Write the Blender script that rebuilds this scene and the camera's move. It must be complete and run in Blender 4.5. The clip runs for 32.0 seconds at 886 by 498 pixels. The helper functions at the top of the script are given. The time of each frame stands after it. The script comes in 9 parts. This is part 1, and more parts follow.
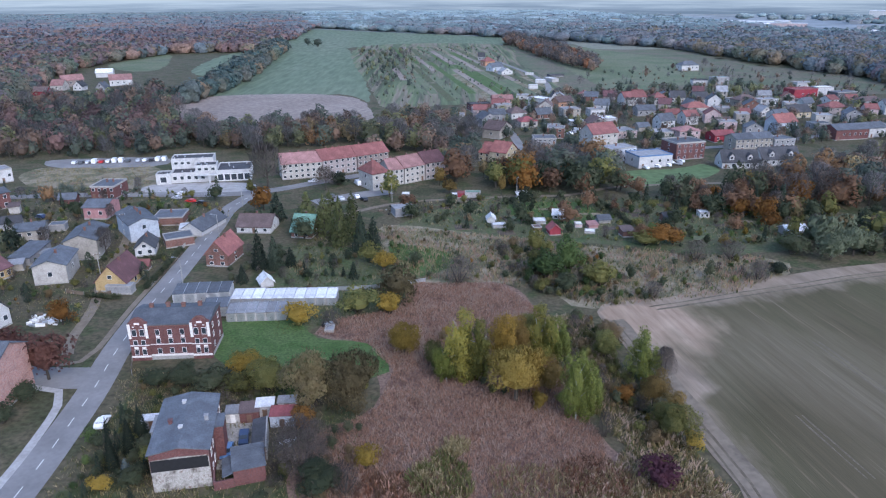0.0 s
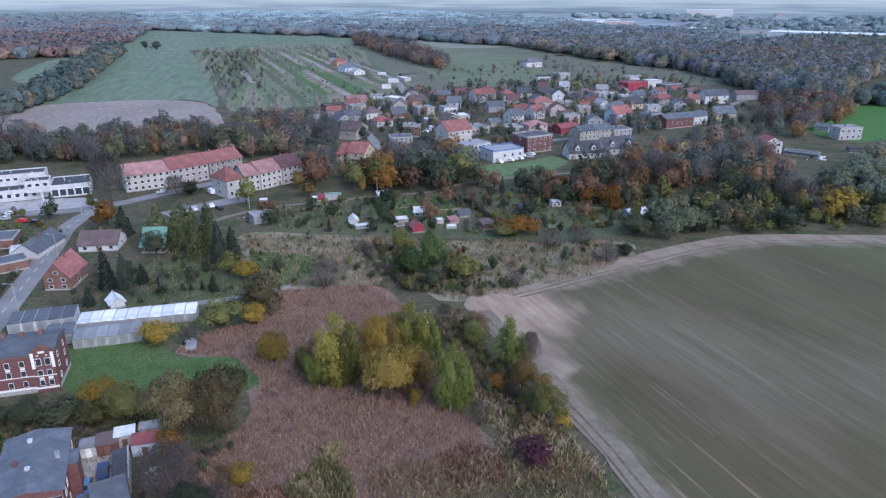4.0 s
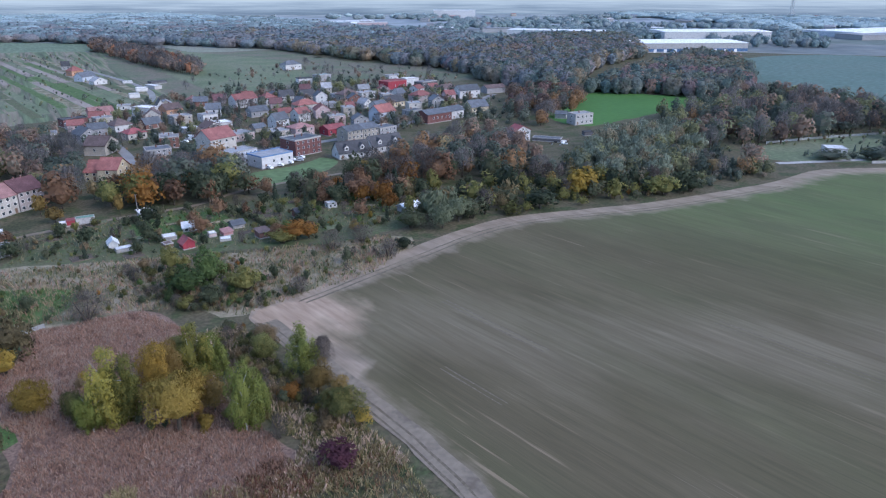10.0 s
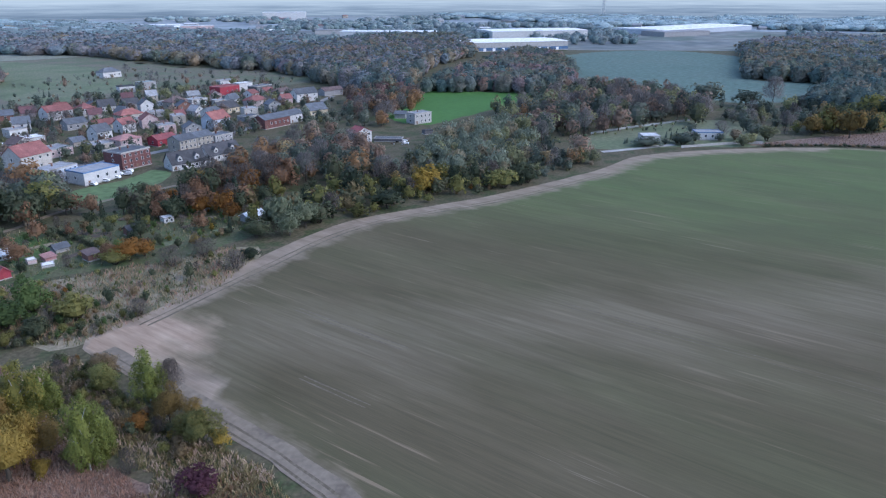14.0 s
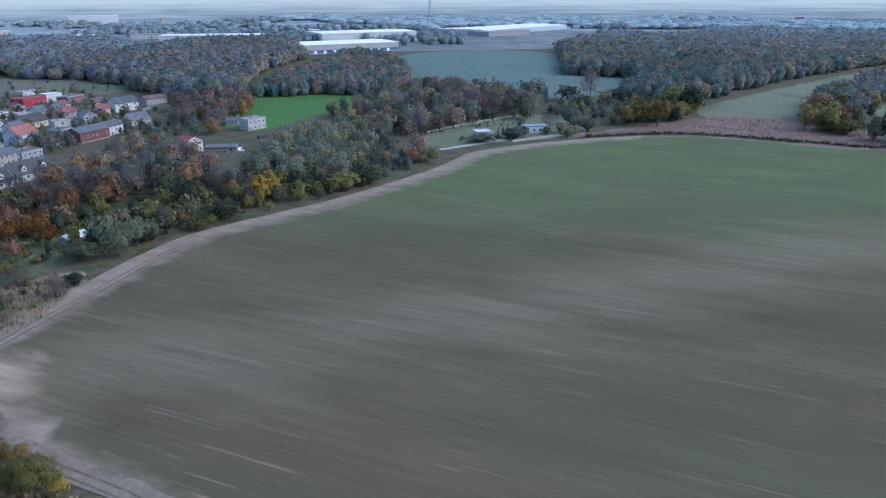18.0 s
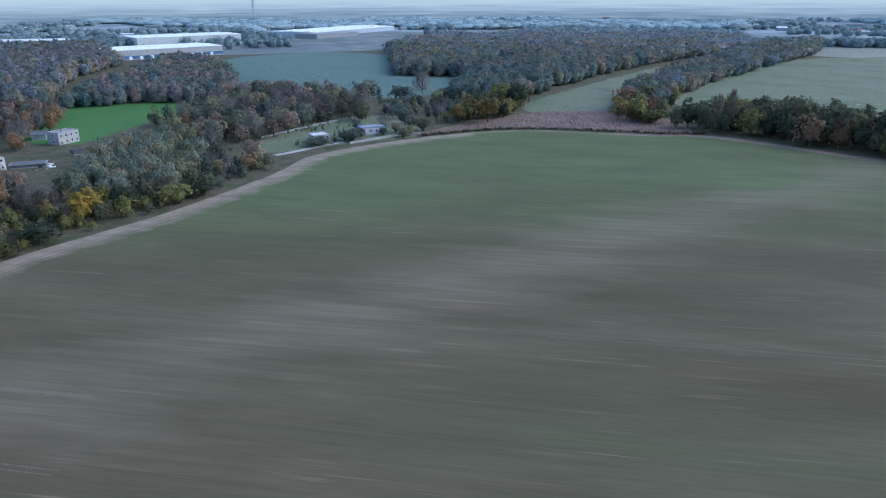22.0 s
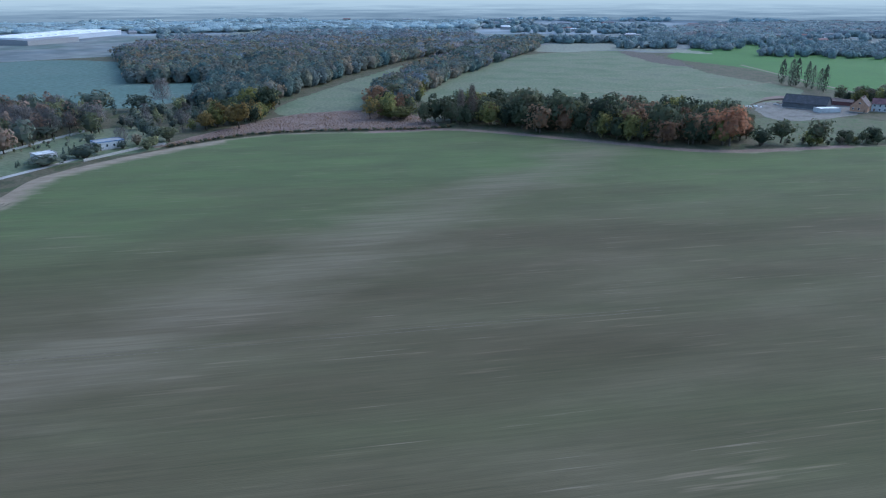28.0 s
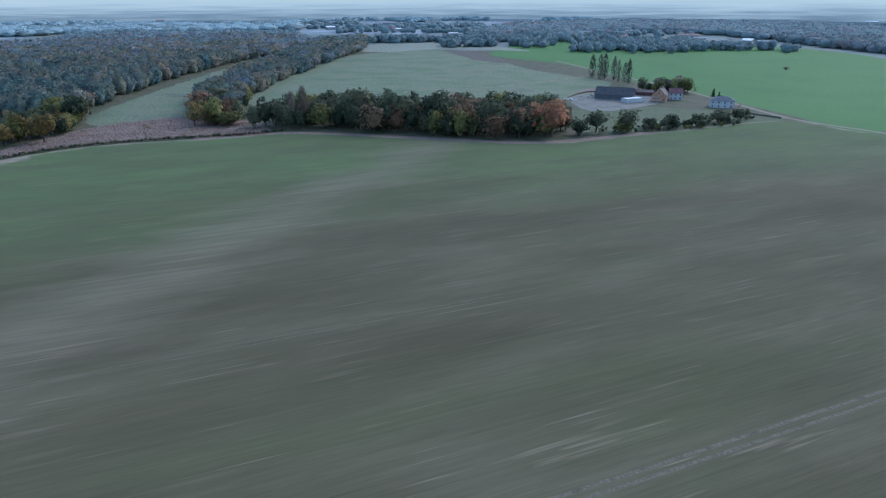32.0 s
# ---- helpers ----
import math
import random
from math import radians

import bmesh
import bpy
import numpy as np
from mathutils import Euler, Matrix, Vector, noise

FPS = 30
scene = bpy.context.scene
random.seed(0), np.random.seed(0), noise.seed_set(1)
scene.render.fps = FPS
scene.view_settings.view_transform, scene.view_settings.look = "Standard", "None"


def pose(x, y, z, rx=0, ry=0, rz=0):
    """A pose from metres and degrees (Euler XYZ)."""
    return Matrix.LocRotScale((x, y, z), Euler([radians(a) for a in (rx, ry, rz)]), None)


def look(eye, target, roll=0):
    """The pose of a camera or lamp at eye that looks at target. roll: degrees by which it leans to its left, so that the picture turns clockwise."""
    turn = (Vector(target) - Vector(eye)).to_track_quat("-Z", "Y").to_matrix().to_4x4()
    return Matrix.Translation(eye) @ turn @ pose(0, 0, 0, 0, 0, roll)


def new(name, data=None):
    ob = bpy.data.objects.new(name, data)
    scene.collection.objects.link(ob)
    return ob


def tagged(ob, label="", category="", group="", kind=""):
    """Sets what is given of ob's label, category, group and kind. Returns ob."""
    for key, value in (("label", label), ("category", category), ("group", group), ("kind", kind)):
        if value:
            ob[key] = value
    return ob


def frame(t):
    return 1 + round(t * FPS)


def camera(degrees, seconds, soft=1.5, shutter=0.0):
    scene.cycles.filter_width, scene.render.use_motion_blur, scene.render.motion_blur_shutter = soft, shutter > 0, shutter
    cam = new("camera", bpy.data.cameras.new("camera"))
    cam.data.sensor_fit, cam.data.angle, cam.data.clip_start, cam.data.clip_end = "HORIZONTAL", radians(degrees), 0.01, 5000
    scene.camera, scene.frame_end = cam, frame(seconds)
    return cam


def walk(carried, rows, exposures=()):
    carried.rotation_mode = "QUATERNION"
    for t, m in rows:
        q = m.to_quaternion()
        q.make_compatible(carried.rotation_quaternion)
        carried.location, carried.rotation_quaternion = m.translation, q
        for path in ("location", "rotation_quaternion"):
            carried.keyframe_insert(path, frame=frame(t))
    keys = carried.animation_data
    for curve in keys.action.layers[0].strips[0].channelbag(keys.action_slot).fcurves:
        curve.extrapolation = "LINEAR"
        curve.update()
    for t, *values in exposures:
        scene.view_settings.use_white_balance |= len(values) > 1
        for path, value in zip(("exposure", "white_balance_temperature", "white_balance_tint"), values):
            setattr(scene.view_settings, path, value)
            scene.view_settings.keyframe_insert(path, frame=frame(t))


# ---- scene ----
# ---- camera ----
HEIGHT = 78.0


def view(yaw, pitch, roll):
    """The hovering camera's pose: heading, tilt and lean in degrees."""
    return pose(0, 0, HEIGHT, 90 + pitch, 0, yaw) @ pose(0, 0, 0, 0, 0, roll)


cam = camera(64.95, 32.0, soft=1.2)
walk(cam, [
    (0.0, view(-0.00, -20.38, -0.20)),
    (1.0, view(-2.82, -20.39, -0.19)),
    (2.0, view(-5.75, -20.40, -0.16)),
    (3.0, view(-8.76, -20.40, -0.12)),
    (4.0, view(-11.84, -20.40, -0.08)),
    (5.0, view(-14.95, -20.39, -0.05)),
    (6.0, view(-18.11, -20.38, -0.03)),
    (7.0, view(-21.28, -20.36, -0.01)),
    (8.0, view(-24.47, -20.35, -0.00)),
    (9.0, view(-27.68, -20.33, -0.01)),
    (10.0, view(-30.90, -20.31, -0.02)),
    (11.0, view(-34.14, -20.29, -0.03)),
    (12.0, view(-37.39, -20.26, -0.05)),
    (13.0, view(-40.66, -20.24, -0.08)),
    (14.0, view(-43.95, -20.21, -0.10)),
    (15.0, view(-47.26, -20.19, -0.12)),
    (16.0, view(-50.58, -20.16, -0.14)),
    (17.0, view(-53.91, -20.14, -0.15)),
    (18.0, view(-57.26, -20.11, -0.16)),
    (19.0, view(-60.61, -20.09, -0.16)),
    (20.0, view(-63.98, -20.06, -0.16)),
    (21.0, view(-67.34, -20.04, -0.15)),
    (22.0, view(-70.70, -20.02, -0.14)),
    (23.0, view(-74.06, -20.00, -0.12)),
    (24.0, view(-77.41, -19.98, -0.10)),
    (25.0, view(-80.74, -19.97, -0.09)),
    (26.0, view(-84.07, -19.96, -0.07)),
    (27.0, view(-87.39, -19.95, -0.06)),
    (28.0, view(-90.72, -19.94, -0.06)),
    (29.0, view(-94.05, -19.93, -0.06)),
    (30.0, view(-97.42, -19.93, -0.06)),
    (31.0, view(-100.84, -19.93, -0.08)),
    (32.0, view(-104.35, -19.94, -0.10)),
], exposures=[(0.0, 1.26, 6110, 16), (9.0, 1.27, 6050, 16), (14.0, 1.23, 5980, 15), (20.0, 1.16, 5800, 11), (32.0, 1.07, 5640, 5)])

# ---- light ----
SUN_ELEV, SUN_AZ = 38.0, 150.0
world = bpy.data.worlds.new("world")
scene.world = world
world.use_nodes = True
wt = world.node_tree
sky = wt.nodes.new("ShaderNodeTexSky")
sky.sky_type = "NISHITA"
sky.sun_disc = False
sky.sun_elevation, sky.sun_rotation = radians(SUN_ELEV), radians(SUN_AZ)
sky.air_density, sky.dust_density, sky.ozone_density = 1.0, 1.0, 2.0
wt.nodes["Background"].inputs["Strength"].default_value = 0.15
wt.links.new(sky.outputs[0], wt.nodes["Background"].inputs["Color"])
sun = new("sun", bpy.data.lights.new("sun", "SUN"))
sun.data.energy, sun.data.angle, sun.data.color = 0.8, radians(35), (1.0, 0.97, 0.93)
sun.matrix_world = look((0, 0, 0), (-math.sin(radians(SUN_AZ)), -math.cos(radians(SUN_AZ)), -math.tan(radians(SUN_ELEV))))


# ---- materials ----
def nd(nt, kind, **kw):
    n = nt.nodes.new(kind)
    for k, v in kw.items():
        n.inputs[k.replace("_", " ")].default_value = v
    return n


def base_mat(name, rough=0.9, spec=0.2, metal=0.0):
    m = bpy.data.materials.new(name)
    m.use_nodes = True
    b = m.node_tree.nodes["Principled BSDF"]
    b.inputs["Roughness"].default_value = rough
    b.inputs["Specular IOR Level"].default_value = spec
    b.inputs["Metallic"].default_value = metal
    return m, m.node_tree, b


def ramp(nt, fac, cols, lo=0.3, hi=0.7):
    r = nt.nodes.new("ShaderNodeValToRGB")
    el = r.color_ramp.elements
    while len(el) < len(cols):
        el.new(0.5)
    for i, c in enumerate(cols):
        el[i].position = lo + (hi - lo) * i / max(1, len(cols) - 1)
        el[i].color = (*c, 1)
    nt.links.new(fac, r.inputs[0])
    return r.outputs[0]


def mixc(nt, kind, fac, a, b):
    m = nt.nodes.new("ShaderNodeMix")
    m.data_type, m.blend_type = "RGBA", kind
    for sock, v in ((m.inputs[0], fac), (m.inputs[6], a), (m.inputs[7], b)):
        if hasattr(v, "is_output"):
            nt.links.new(v, sock)
        elif isinstance(v, tuple):
            sock.default_value = (*v, 1)
        else:
            sock.default_value = v
    return m.outputs[2]


def grit(nt, vec, col, scale, lo, hi, detail=4):
    """Multiplies a colour by fine noise between lo and hi."""
    n = nd(nt, "ShaderNodeTexNoise", Scale=scale, Detail=detail)
    nt.links.new(vec, n.inputs["Vector"])
    g = nt.nodes.new("ShaderNodeMapRange")
    for k, v in ((1, 0.3), (2, 0.7), (3, lo), (4, hi)):
        g.inputs[k].default_value = v
    nt.links.new(n.outputs[0], g.inputs[0])
    return mixc(nt, "MULTIPLY", 1.0, col, g.outputs[0]), n.outputs[0]


def surf(name, cols, scale, rough=0.9, fine=None, bump=0.3, dist=0.05, stretch=None, spec=0.2, lo=0.3, hi=0.7, vary=(0.75, 1.25)):
    """A mottled surface: large patches of several colours with fine grit and relief. Scales are per metre."""
    m, nt, b = base_mat(name, rough, spec)
    vec = nt.nodes.new("ShaderNodeTexCoord").outputs["Object"]
    if stretch:
        mp = nt.nodes.new("ShaderNodeMapping")
        mp.inputs["Scale"].default_value = stretch[:3]
        if len(stretch) > 3:
            mp.inputs["Rotation"].default_value = (0, 0, radians(stretch[3]))
        nt.links.new(vec, mp.inputs[0])
        vec = mp.outputs[0]
    n = nd(nt, "ShaderNodeTexNoise", Scale=scale, Detail=6, Roughness=0.6)
    nt.links.new(vec, n.inputs["Vector"])
    col = ramp(nt, n.outputs[0], cols, lo, hi)
    col, h = grit(nt, vec, col, fine or scale * 12, *vary)
    nt.links.new(col, b.inputs["Base Color"])
    if bump:
        bp = nd(nt, "ShaderNodeBump", Strength=bump, Distance=dist)
        nt.links.new(h, bp.inputs["Height"])
        nt.links.new(bp.outputs[0], b.inputs["Normal"])
    return m


def leaf_mat(name, cols, trans=0.5):
    """Foliage: each plant takes its own shade, each leaf clump a little of its own."""
    m, nt, b = base_mat(name, 0.75, 0.15)
    geo = nt.nodes.new("ShaderNodeNewGeometry").outputs["Random Per Island"]
    info = nt.nodes.new("ShaderNodeObjectInfo").outputs["Random"]
    at = nt.nodes.new("ShaderNodeAttribute")
    at.attribute_name = "tint"
    own = nt.nodes.new("ShaderNodeMath")
    nt.links.new(info, own.inputs[0])
    nt.links.new(at.outputs["Fac"], own.inputs[1])
    fr = nt.nodes.new("ShaderNodeMath")
    fr.operation = "FRACT"
    nt.links.new(own.outputs[0], fr.inputs[0])
    mixed = nt.nodes.new("ShaderNodeMix")
    mixed.inputs[0].default_value = 0.55
    nt.links.new(geo, mixed.inputs[2])
    nt.links.new(fr.outputs[0], mixed.inputs[3])
    col = ramp(nt, mixed.outputs[0], cols, 0.1, 0.9)
    g = nt.nodes.new("ShaderNodeMapRange")
    g.inputs[3].default_value, g.inputs[4].default_value = 0.75, 1.22
    nt.links.new(fr.outputs[0], g.inputs[0])
    col = mixc(nt, "MULTIPLY", 1.0, col, g.outputs[0])
    nt.links.new(col, b.inputs["Base Color"])
    if trans:
        tr = nt.nodes.new("ShaderNodeBsdfTranslucent")
        nt.links.new(col, tr.inputs["Color"])
        mx = nt.nodes.new("ShaderNodeMixShader")
        mx.inputs[0].default_value = trans
        nt.links.new(b.outputs[0], mx.inputs[1])
        nt.links.new(tr.outputs[0], mx.inputs[2])
        nt.links.new(mx.outputs[0], nt.nodes["Material Output"].inputs["Surface"])
    return m


def canopy_mat(name, cols, trans=0.0):
    """A closed leaf canopy: shades drift from stand to stand and a little from crown to crown."""
    m, nt, b = base_mat(name, 0.9, 0.05)
    at = nt.nodes.new("ShaderNodeAttribute")
    at.attribute_name = "tint"
    tc = nt.nodes.new("ShaderNodeTexCoord").outputs["Object"]
    n = nd(nt, "ShaderNodeTexNoise", Scale=0.008, Detail=4, Roughness=0.6)
    nt.links.new(tc, n.inputs["Vector"])
    a = nt.nodes.new("ShaderNodeMath")
    a.operation = "MULTIPLY_ADD"
    a.inputs[1].default_value = 0.62
    nt.links.new(at.outputs["Fac"], a.inputs[0])
    nt.links.new(n.outputs[0], a.inputs[2])
    col = ramp(nt, a.outputs[0], cols, 0.42, 1.0)
    col, h = grit(nt, tc, col, 0.38, 0.7, 1.3, 5)
    nt.links.new(col, b.inputs["Base Color"])
    bp = nd(nt, "ShaderNodeBump", Strength=0.9, Distance=2.2)
    nt.links.new(h, bp.inputs["Height"])
    nt.links.new(bp.outputs[0], b.inputs["Normal"])
    if trans:
        tr = nt.nodes.new("ShaderNodeBsdfTranslucent")
        nt.links.new(col, tr.inputs["Color"])
        mx = nt.nodes.new("ShaderNodeMixShader")
        mx.inputs[0].default_value = trans
        nt.links.new(b.outputs[0], mx.inputs[1])
        nt.links.new(tr.outputs[0], mx.inputs[2])
        nt.links.new(mx.outputs[0], nt.nodes["Material Output"].inputs["Surface"])
    return m


def tile_mat(name, col, rough=0.8, rows=3.2):
    """A pitched roof covering with courses, streaks and worn patches."""
    m, nt, b = base_mat(name, rough, 0.25)
    vec = nt.nodes.new("ShaderNodeTexCoord").outputs["Object"]
    c2 = tuple(min(1, c * 0.62 + 0.015) for c in col)
    n = nd(nt, "ShaderNodeTexNoise", Scale=0.35, Detail=6, Roughness=0.65)
    nt.links.new(vec, n.inputs["Vector"])
    c = ramp(nt, n.outputs[0], [c2, col, tuple(min(1, v * 1.25 + 0.02) for v in col)], 0.3, 0.72)
    info = nt.nodes.new("ShaderNodeObjectInfo").outputs["Random"]
    g = nt.nodes.new("ShaderNodeMapRange")
    g.inputs[3].default_value, g.inputs[4].default_value = 0.8, 1.2
    nt.links.new(info, g.inputs[0])
    c = mixc(nt, "MULTIPLY", 1.0, c, g.outputs[0])
    c, h = grit(nt, vec, c, 5.0, 0.75, 1.2)
    w = nd(nt, "ShaderNodeTexWave", Scale=rows, Distortion=0.4)
    w.bands_direction = "Z"
    nt.links.new(vec, w.inputs["Vector"])
    bp = nd(nt, "ShaderNodeBump", Strength=0.4, Distance=0.04)
    nt.links.new(w.outputs[0], bp.inputs["Height"])
    nt.links.new(bp.outputs[0], b.inputs["Normal"])
    nt.links.new(c, b.inputs["Base Color"])
    return m


def wall_mat(name, col, brick=False):
    m, nt, b = base_mat(name, 0.9, 0.15)
    vec = nt.nodes.new("ShaderNodeTexCoord").outputs["Object"]
    n = nd(nt, "ShaderNodeTexNoise", Scale=0.5, Detail=7, Roughness=0.65)
    nt.links.new(vec, n.inputs["Vector"])
    c = ramp(nt, n.outputs[0], [tuple(v * 0.72 for v in col), col, tuple(min(1, v * 1.1) for v in col)], 0.3, 0.66)
    if brick:
        sep = nt.nodes.new("ShaderNodeSeparateXYZ")
        nt.links.new(vec, sep.inputs[0])
        add = nt.nodes.new("ShaderNodeMath")
        nt.links.new(sep.outputs[0], add.inputs[0])
        nt.links.new(sep.outputs[1], add.inputs[1])
        com = nt.nodes.new("ShaderNodeCombineXYZ")
        nt.links.new(add.outputs[0], com.inputs[0])
        nt.links.new(sep.outputs[2], com.inputs[1])
        bk = nd(nt, "ShaderNodeTexBrick", Scale=1.0, Mortar_Size=0.014, Brick_Width=0.26, Row_Height=0.085)
        nt.links.new(com.outputs[0], bk.inputs["Vector"])
        bk.inputs["Color1"].default_value = (1.15, 1.05, 1.0, 1)
        bk.inputs["Color2"].default_value = (0.75, 0.72, 0.72, 1)
        bk.inputs["Mortar"].default_value = (1.0, 1.25, 1.4, 1)
        c = mixc(nt, "MULTIPLY", 1.0, c, bk.outputs[0])
    c, h = grit(nt, vec, c, 3.0, 0.8, 1.15)
    nt.links.new(c, b.inputs["Base Color"])
    return m


def plain(name, col, rough=0.6, spec=0.3, metal=0.0, vary=0.12):
    m, nt, b = base_mat(name, rough, spec, metal)
    vec = nt.nodes.new("ShaderNodeTexCoord").outputs["Object"]
    c, h = grit(nt, vec, mixc(nt, "MIX", 0.0, col, col), 1.7, 1 - vary, 1 + vary)
    nt.links.new(c, b.inputs["Base Color"])
    return m


def crop_mat(name):
    """Young winter crop in drilled rows, thin on the crest and thick to the east, with bare pale streaks."""
    m, nt, b = base_mat(name, 0.95, 0.1)
    L = nt.links
    tc = nt.nodes.new("ShaderNodeTexCoord").outputs["Object"]
    sep = nt.nodes.new("ShaderNodeSeparateXYZ")
    L.new(tc, sep.inputs[0])

    def mth(op, a, c):
        n = nt.nodes.new("ShaderNodeMath")
        n.operation = op
        for i, v in enumerate((a, c)):
            if hasattr(v, "is_output"):
                L.new(v, n.inputs[i])
            else:
                n.inputs[i].default_value = v
        return n.outputs[0]

    x, y = sep.outputs[0], sep.outputs[1]
    # distance across the drilled rows
    u = mth("ADD", x, mth("MULTIPLY", y, 0.17))
    v = mth("MULTIPLY", y, 1.0)

    def noise_at(su, sv, detail, off=0.0, rough=0.55):
        com = nt.nodes.new("ShaderNodeCombineXYZ")
        L.new(mth("MULTIPLY", u, su), com.inputs[0])
        L.new(mth("ADD", mth("MULTIPLY", v, sv), off), com.inputs[1])
        n = nd(nt, "ShaderNodeTexNoise", Scale=1.0, Detail=detail, Roughness=rough)
        L.new(com.outputs[0], n.inputs["Vector"])
        return n.outputs[0]

    def mr(f, a, c, lo, hi):
        g = nt.nodes.new("ShaderNodeMapRange")
        for k, q in ((1, a), (2, c), (3, lo), (4, hi)):
            g.inputs[k].default_value = q
        L.new(f, g.inputs[0])
        return g.outputs[0]

    soil = ramp(nt, noise_at(0.035, 0.012, 6), [(0.074, 0.061, 0.037), (0.096, 0.080, 0.050), (0.132, 0.110, 0.073)], 0.32, 0.74)
    green = ramp(nt, noise_at(0.05, 0.02, 6, 7.0), [(0.080, 0.101, 0.048), (0.094, 0.130, 0.054)], 0.35, 0.65)
    east = mr(mth("ADD", mth("ADD", x, mth("MULTIPLY", mth("MAXIMUM", y, 0.0), 0.5)), mth("MULTIPLY", noise_at(0.014, 0.008, 5, 3.0), 110.0)), 283.0, 392.0, 0.0, 0.74)
    patch = mr(noise_at(0.03, 0.006, 6, 21.0), 0.4, 0.72, 0.04, 0.30)
    fac = mth("MINIMUM", mth("ADD", patch, east), 0.92)
    col = mixc(nt, "MIX", fac, soil, green)
    # thin pale growth along the low crest
    crest = mth("ABSOLUTE", mth("SUBTRACT", mth("ADD", x, mth("MULTIPLY", y, 1.35)), 253.0), 0.0)
    crest = mth("ADD", crest, mth("MULTIPLY", mth("SUBTRACT", noise_at(0.05, 0.016, 5, 41.0), 0.5), 130.0))
    crest = mth("MULTIPLY", mr(crest, 2.0, 46.0, 0.62, 0.0), mr(noise_at(0.4, 0.02, 4, 45.0), 0.3, 0.62, 0.35, 1.0))
    col = mixc(nt, "MIX", crest, col, (0.178, 0.150, 0.106))
    # bare trodden earth at the north-west corner, drawn out along the rows
    dx, dy = mth("SUBTRACT", u, 75.0), mth("SUBTRACT", y, 167.0)
    near = mth("SQRT", mth("ADD", mth("MULTIPLY", dx, dx), mth("MULTIPLY", mth("MULTIPLY", dy, dy), 0.45)), 0.0)
    near = mth("ADD", near, mth("MULTIPLY", noise_at(0.09, 0.05, 6, 51.0), 24.0))
    bare = mr(near, 25.0, 34.0, 0.92, 0.0)
    col = mixc(nt, "MIX", bare, col, ramp(nt, noise_at(0.25, 0.06, 5, 81.0), [(0.25, 0.180, 0.132), (0.335, 0.250, 0.185), (0.39, 0.30, 0.225)], 0.3, 0.65))
    at = nt.nodes.new("ShaderNodeAttribute")
    at.attribute_name = "edge"
    rim = mth("ADD", at.outputs["Fac"], mth("MULTIPLY", mth("SUBTRACT", noise_at(0.13, 0.07, 6, 61.0), 0.5), 0.9))
    col = mixc(nt, "MIX", mr(rim, 0.25, 0.62, 0.0, 0.9), col, ramp(nt, noise_at(0.2, 0.1, 5, 71.0), [(0.19, 0.150, 0.115), (0.25, 0.202, 0.157), (0.30, 0.245, 0.19)], 0.3, 0.7))
    # drilled rows and thin scuffs
    col = mixc(nt, "MULTIPLY", 1.0, col, mr(noise_at(0.9, 0.022, 5, 1.0), 0.3, 0.7, 0.90, 1.11))
    col = mixc(nt, "MULTIPLY", 1.0, col, mr(noise_at(4.0, 0.10, 4, 5.0), 0.3, 0.7, 0.90, 1.10))
    west = mr(u, 68.0, 105.0, 1.0, 0.4)
    streak = mth("MULTIPLY", mr(noise_at(0.55, 0.028, 2, 11.0), 0.62, 0.70, 0.0, 1.0), mr(noise_at(0.03, 0.015, 3, 15.0), 0.42, 0.58, 0.0, 0.8))
    col = mixc(nt, "MIX", mth("MULTIPLY", streak, west), col, (0.235, 0.182, 0.126))
    thin = mth("MULTIPLY", mr(noise_at(1.5, 0.026, 2, 31.0), 0.65, 0.73, 0.0, 1.0), mr(noise_at(0.05, 0.03, 3, 35.0), 0.42, 0.58, 0.0, 0.8))
    col = mixc(nt, "MIX", thin, col, (0.215, 0.175, 0.128))
    L.new(col, b.inputs["Base Color"])
    bp = nd(nt, "ShaderNodeBump", Strength=0.35, Distance=0.12)
    L.new(noise_at(5.0, 0.3, 3, 5.0), bp.inputs["Height"])
    L.new(bp.outputs[0], b.inputs["Normal"])
    return m


M = {}
M["ground"] = surf("rough_ground", [(0.042, 0.048, 0.024), (0.066, 0.066, 0.036), (0.098, 0.084, 0.054), (0.048, 0.064, 0.027), (0.072, 0.058, 0.038)], 0.07, fine=0.9, vary=(0.6, 1.35), bump=0.4)
# two plain materials with pale blue haze painted into their colours
M["plain"] = surf("plain_in_haze", [(0.100, 0.120, 0.126), (0.122, 0.144, 0.148), (0.165, 0.178, 0.172), (0.104, 0.138, 0.122), (0.132, 0.136, 0.134)], 0.004, fine=0.03, bump=0, stretch=(1, 1, 1))
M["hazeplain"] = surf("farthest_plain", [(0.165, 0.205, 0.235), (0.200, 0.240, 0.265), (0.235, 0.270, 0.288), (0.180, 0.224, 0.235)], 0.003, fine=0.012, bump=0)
M["crop"] = crop_mat("winter_crop")
M["track"] = surf("dirt_track", [(0.155, 0.128, 0.098), (0.205, 0.170, 0.132), (0.125, 0.104, 0.080)], 0.12, fine=0.8, vary=(0.85, 1.12), bump=0.5)
M["thintrack"] = surf("faint_track", [(0.085, 0.072, 0.050), (0.135, 0.114, 0.082), (0.10, 0.086, 0.062)], 0.25, fine=1.5, bump=0.3)
M["reedbed"] = surf("reedbed", [(0.130, 0.085, 0.066), (0.19, 0.128, 0.10), (0.155, 0.102, 0.079)], 0.12, fine=1.6, bump=0.6, vary=(0.6, 1.4))
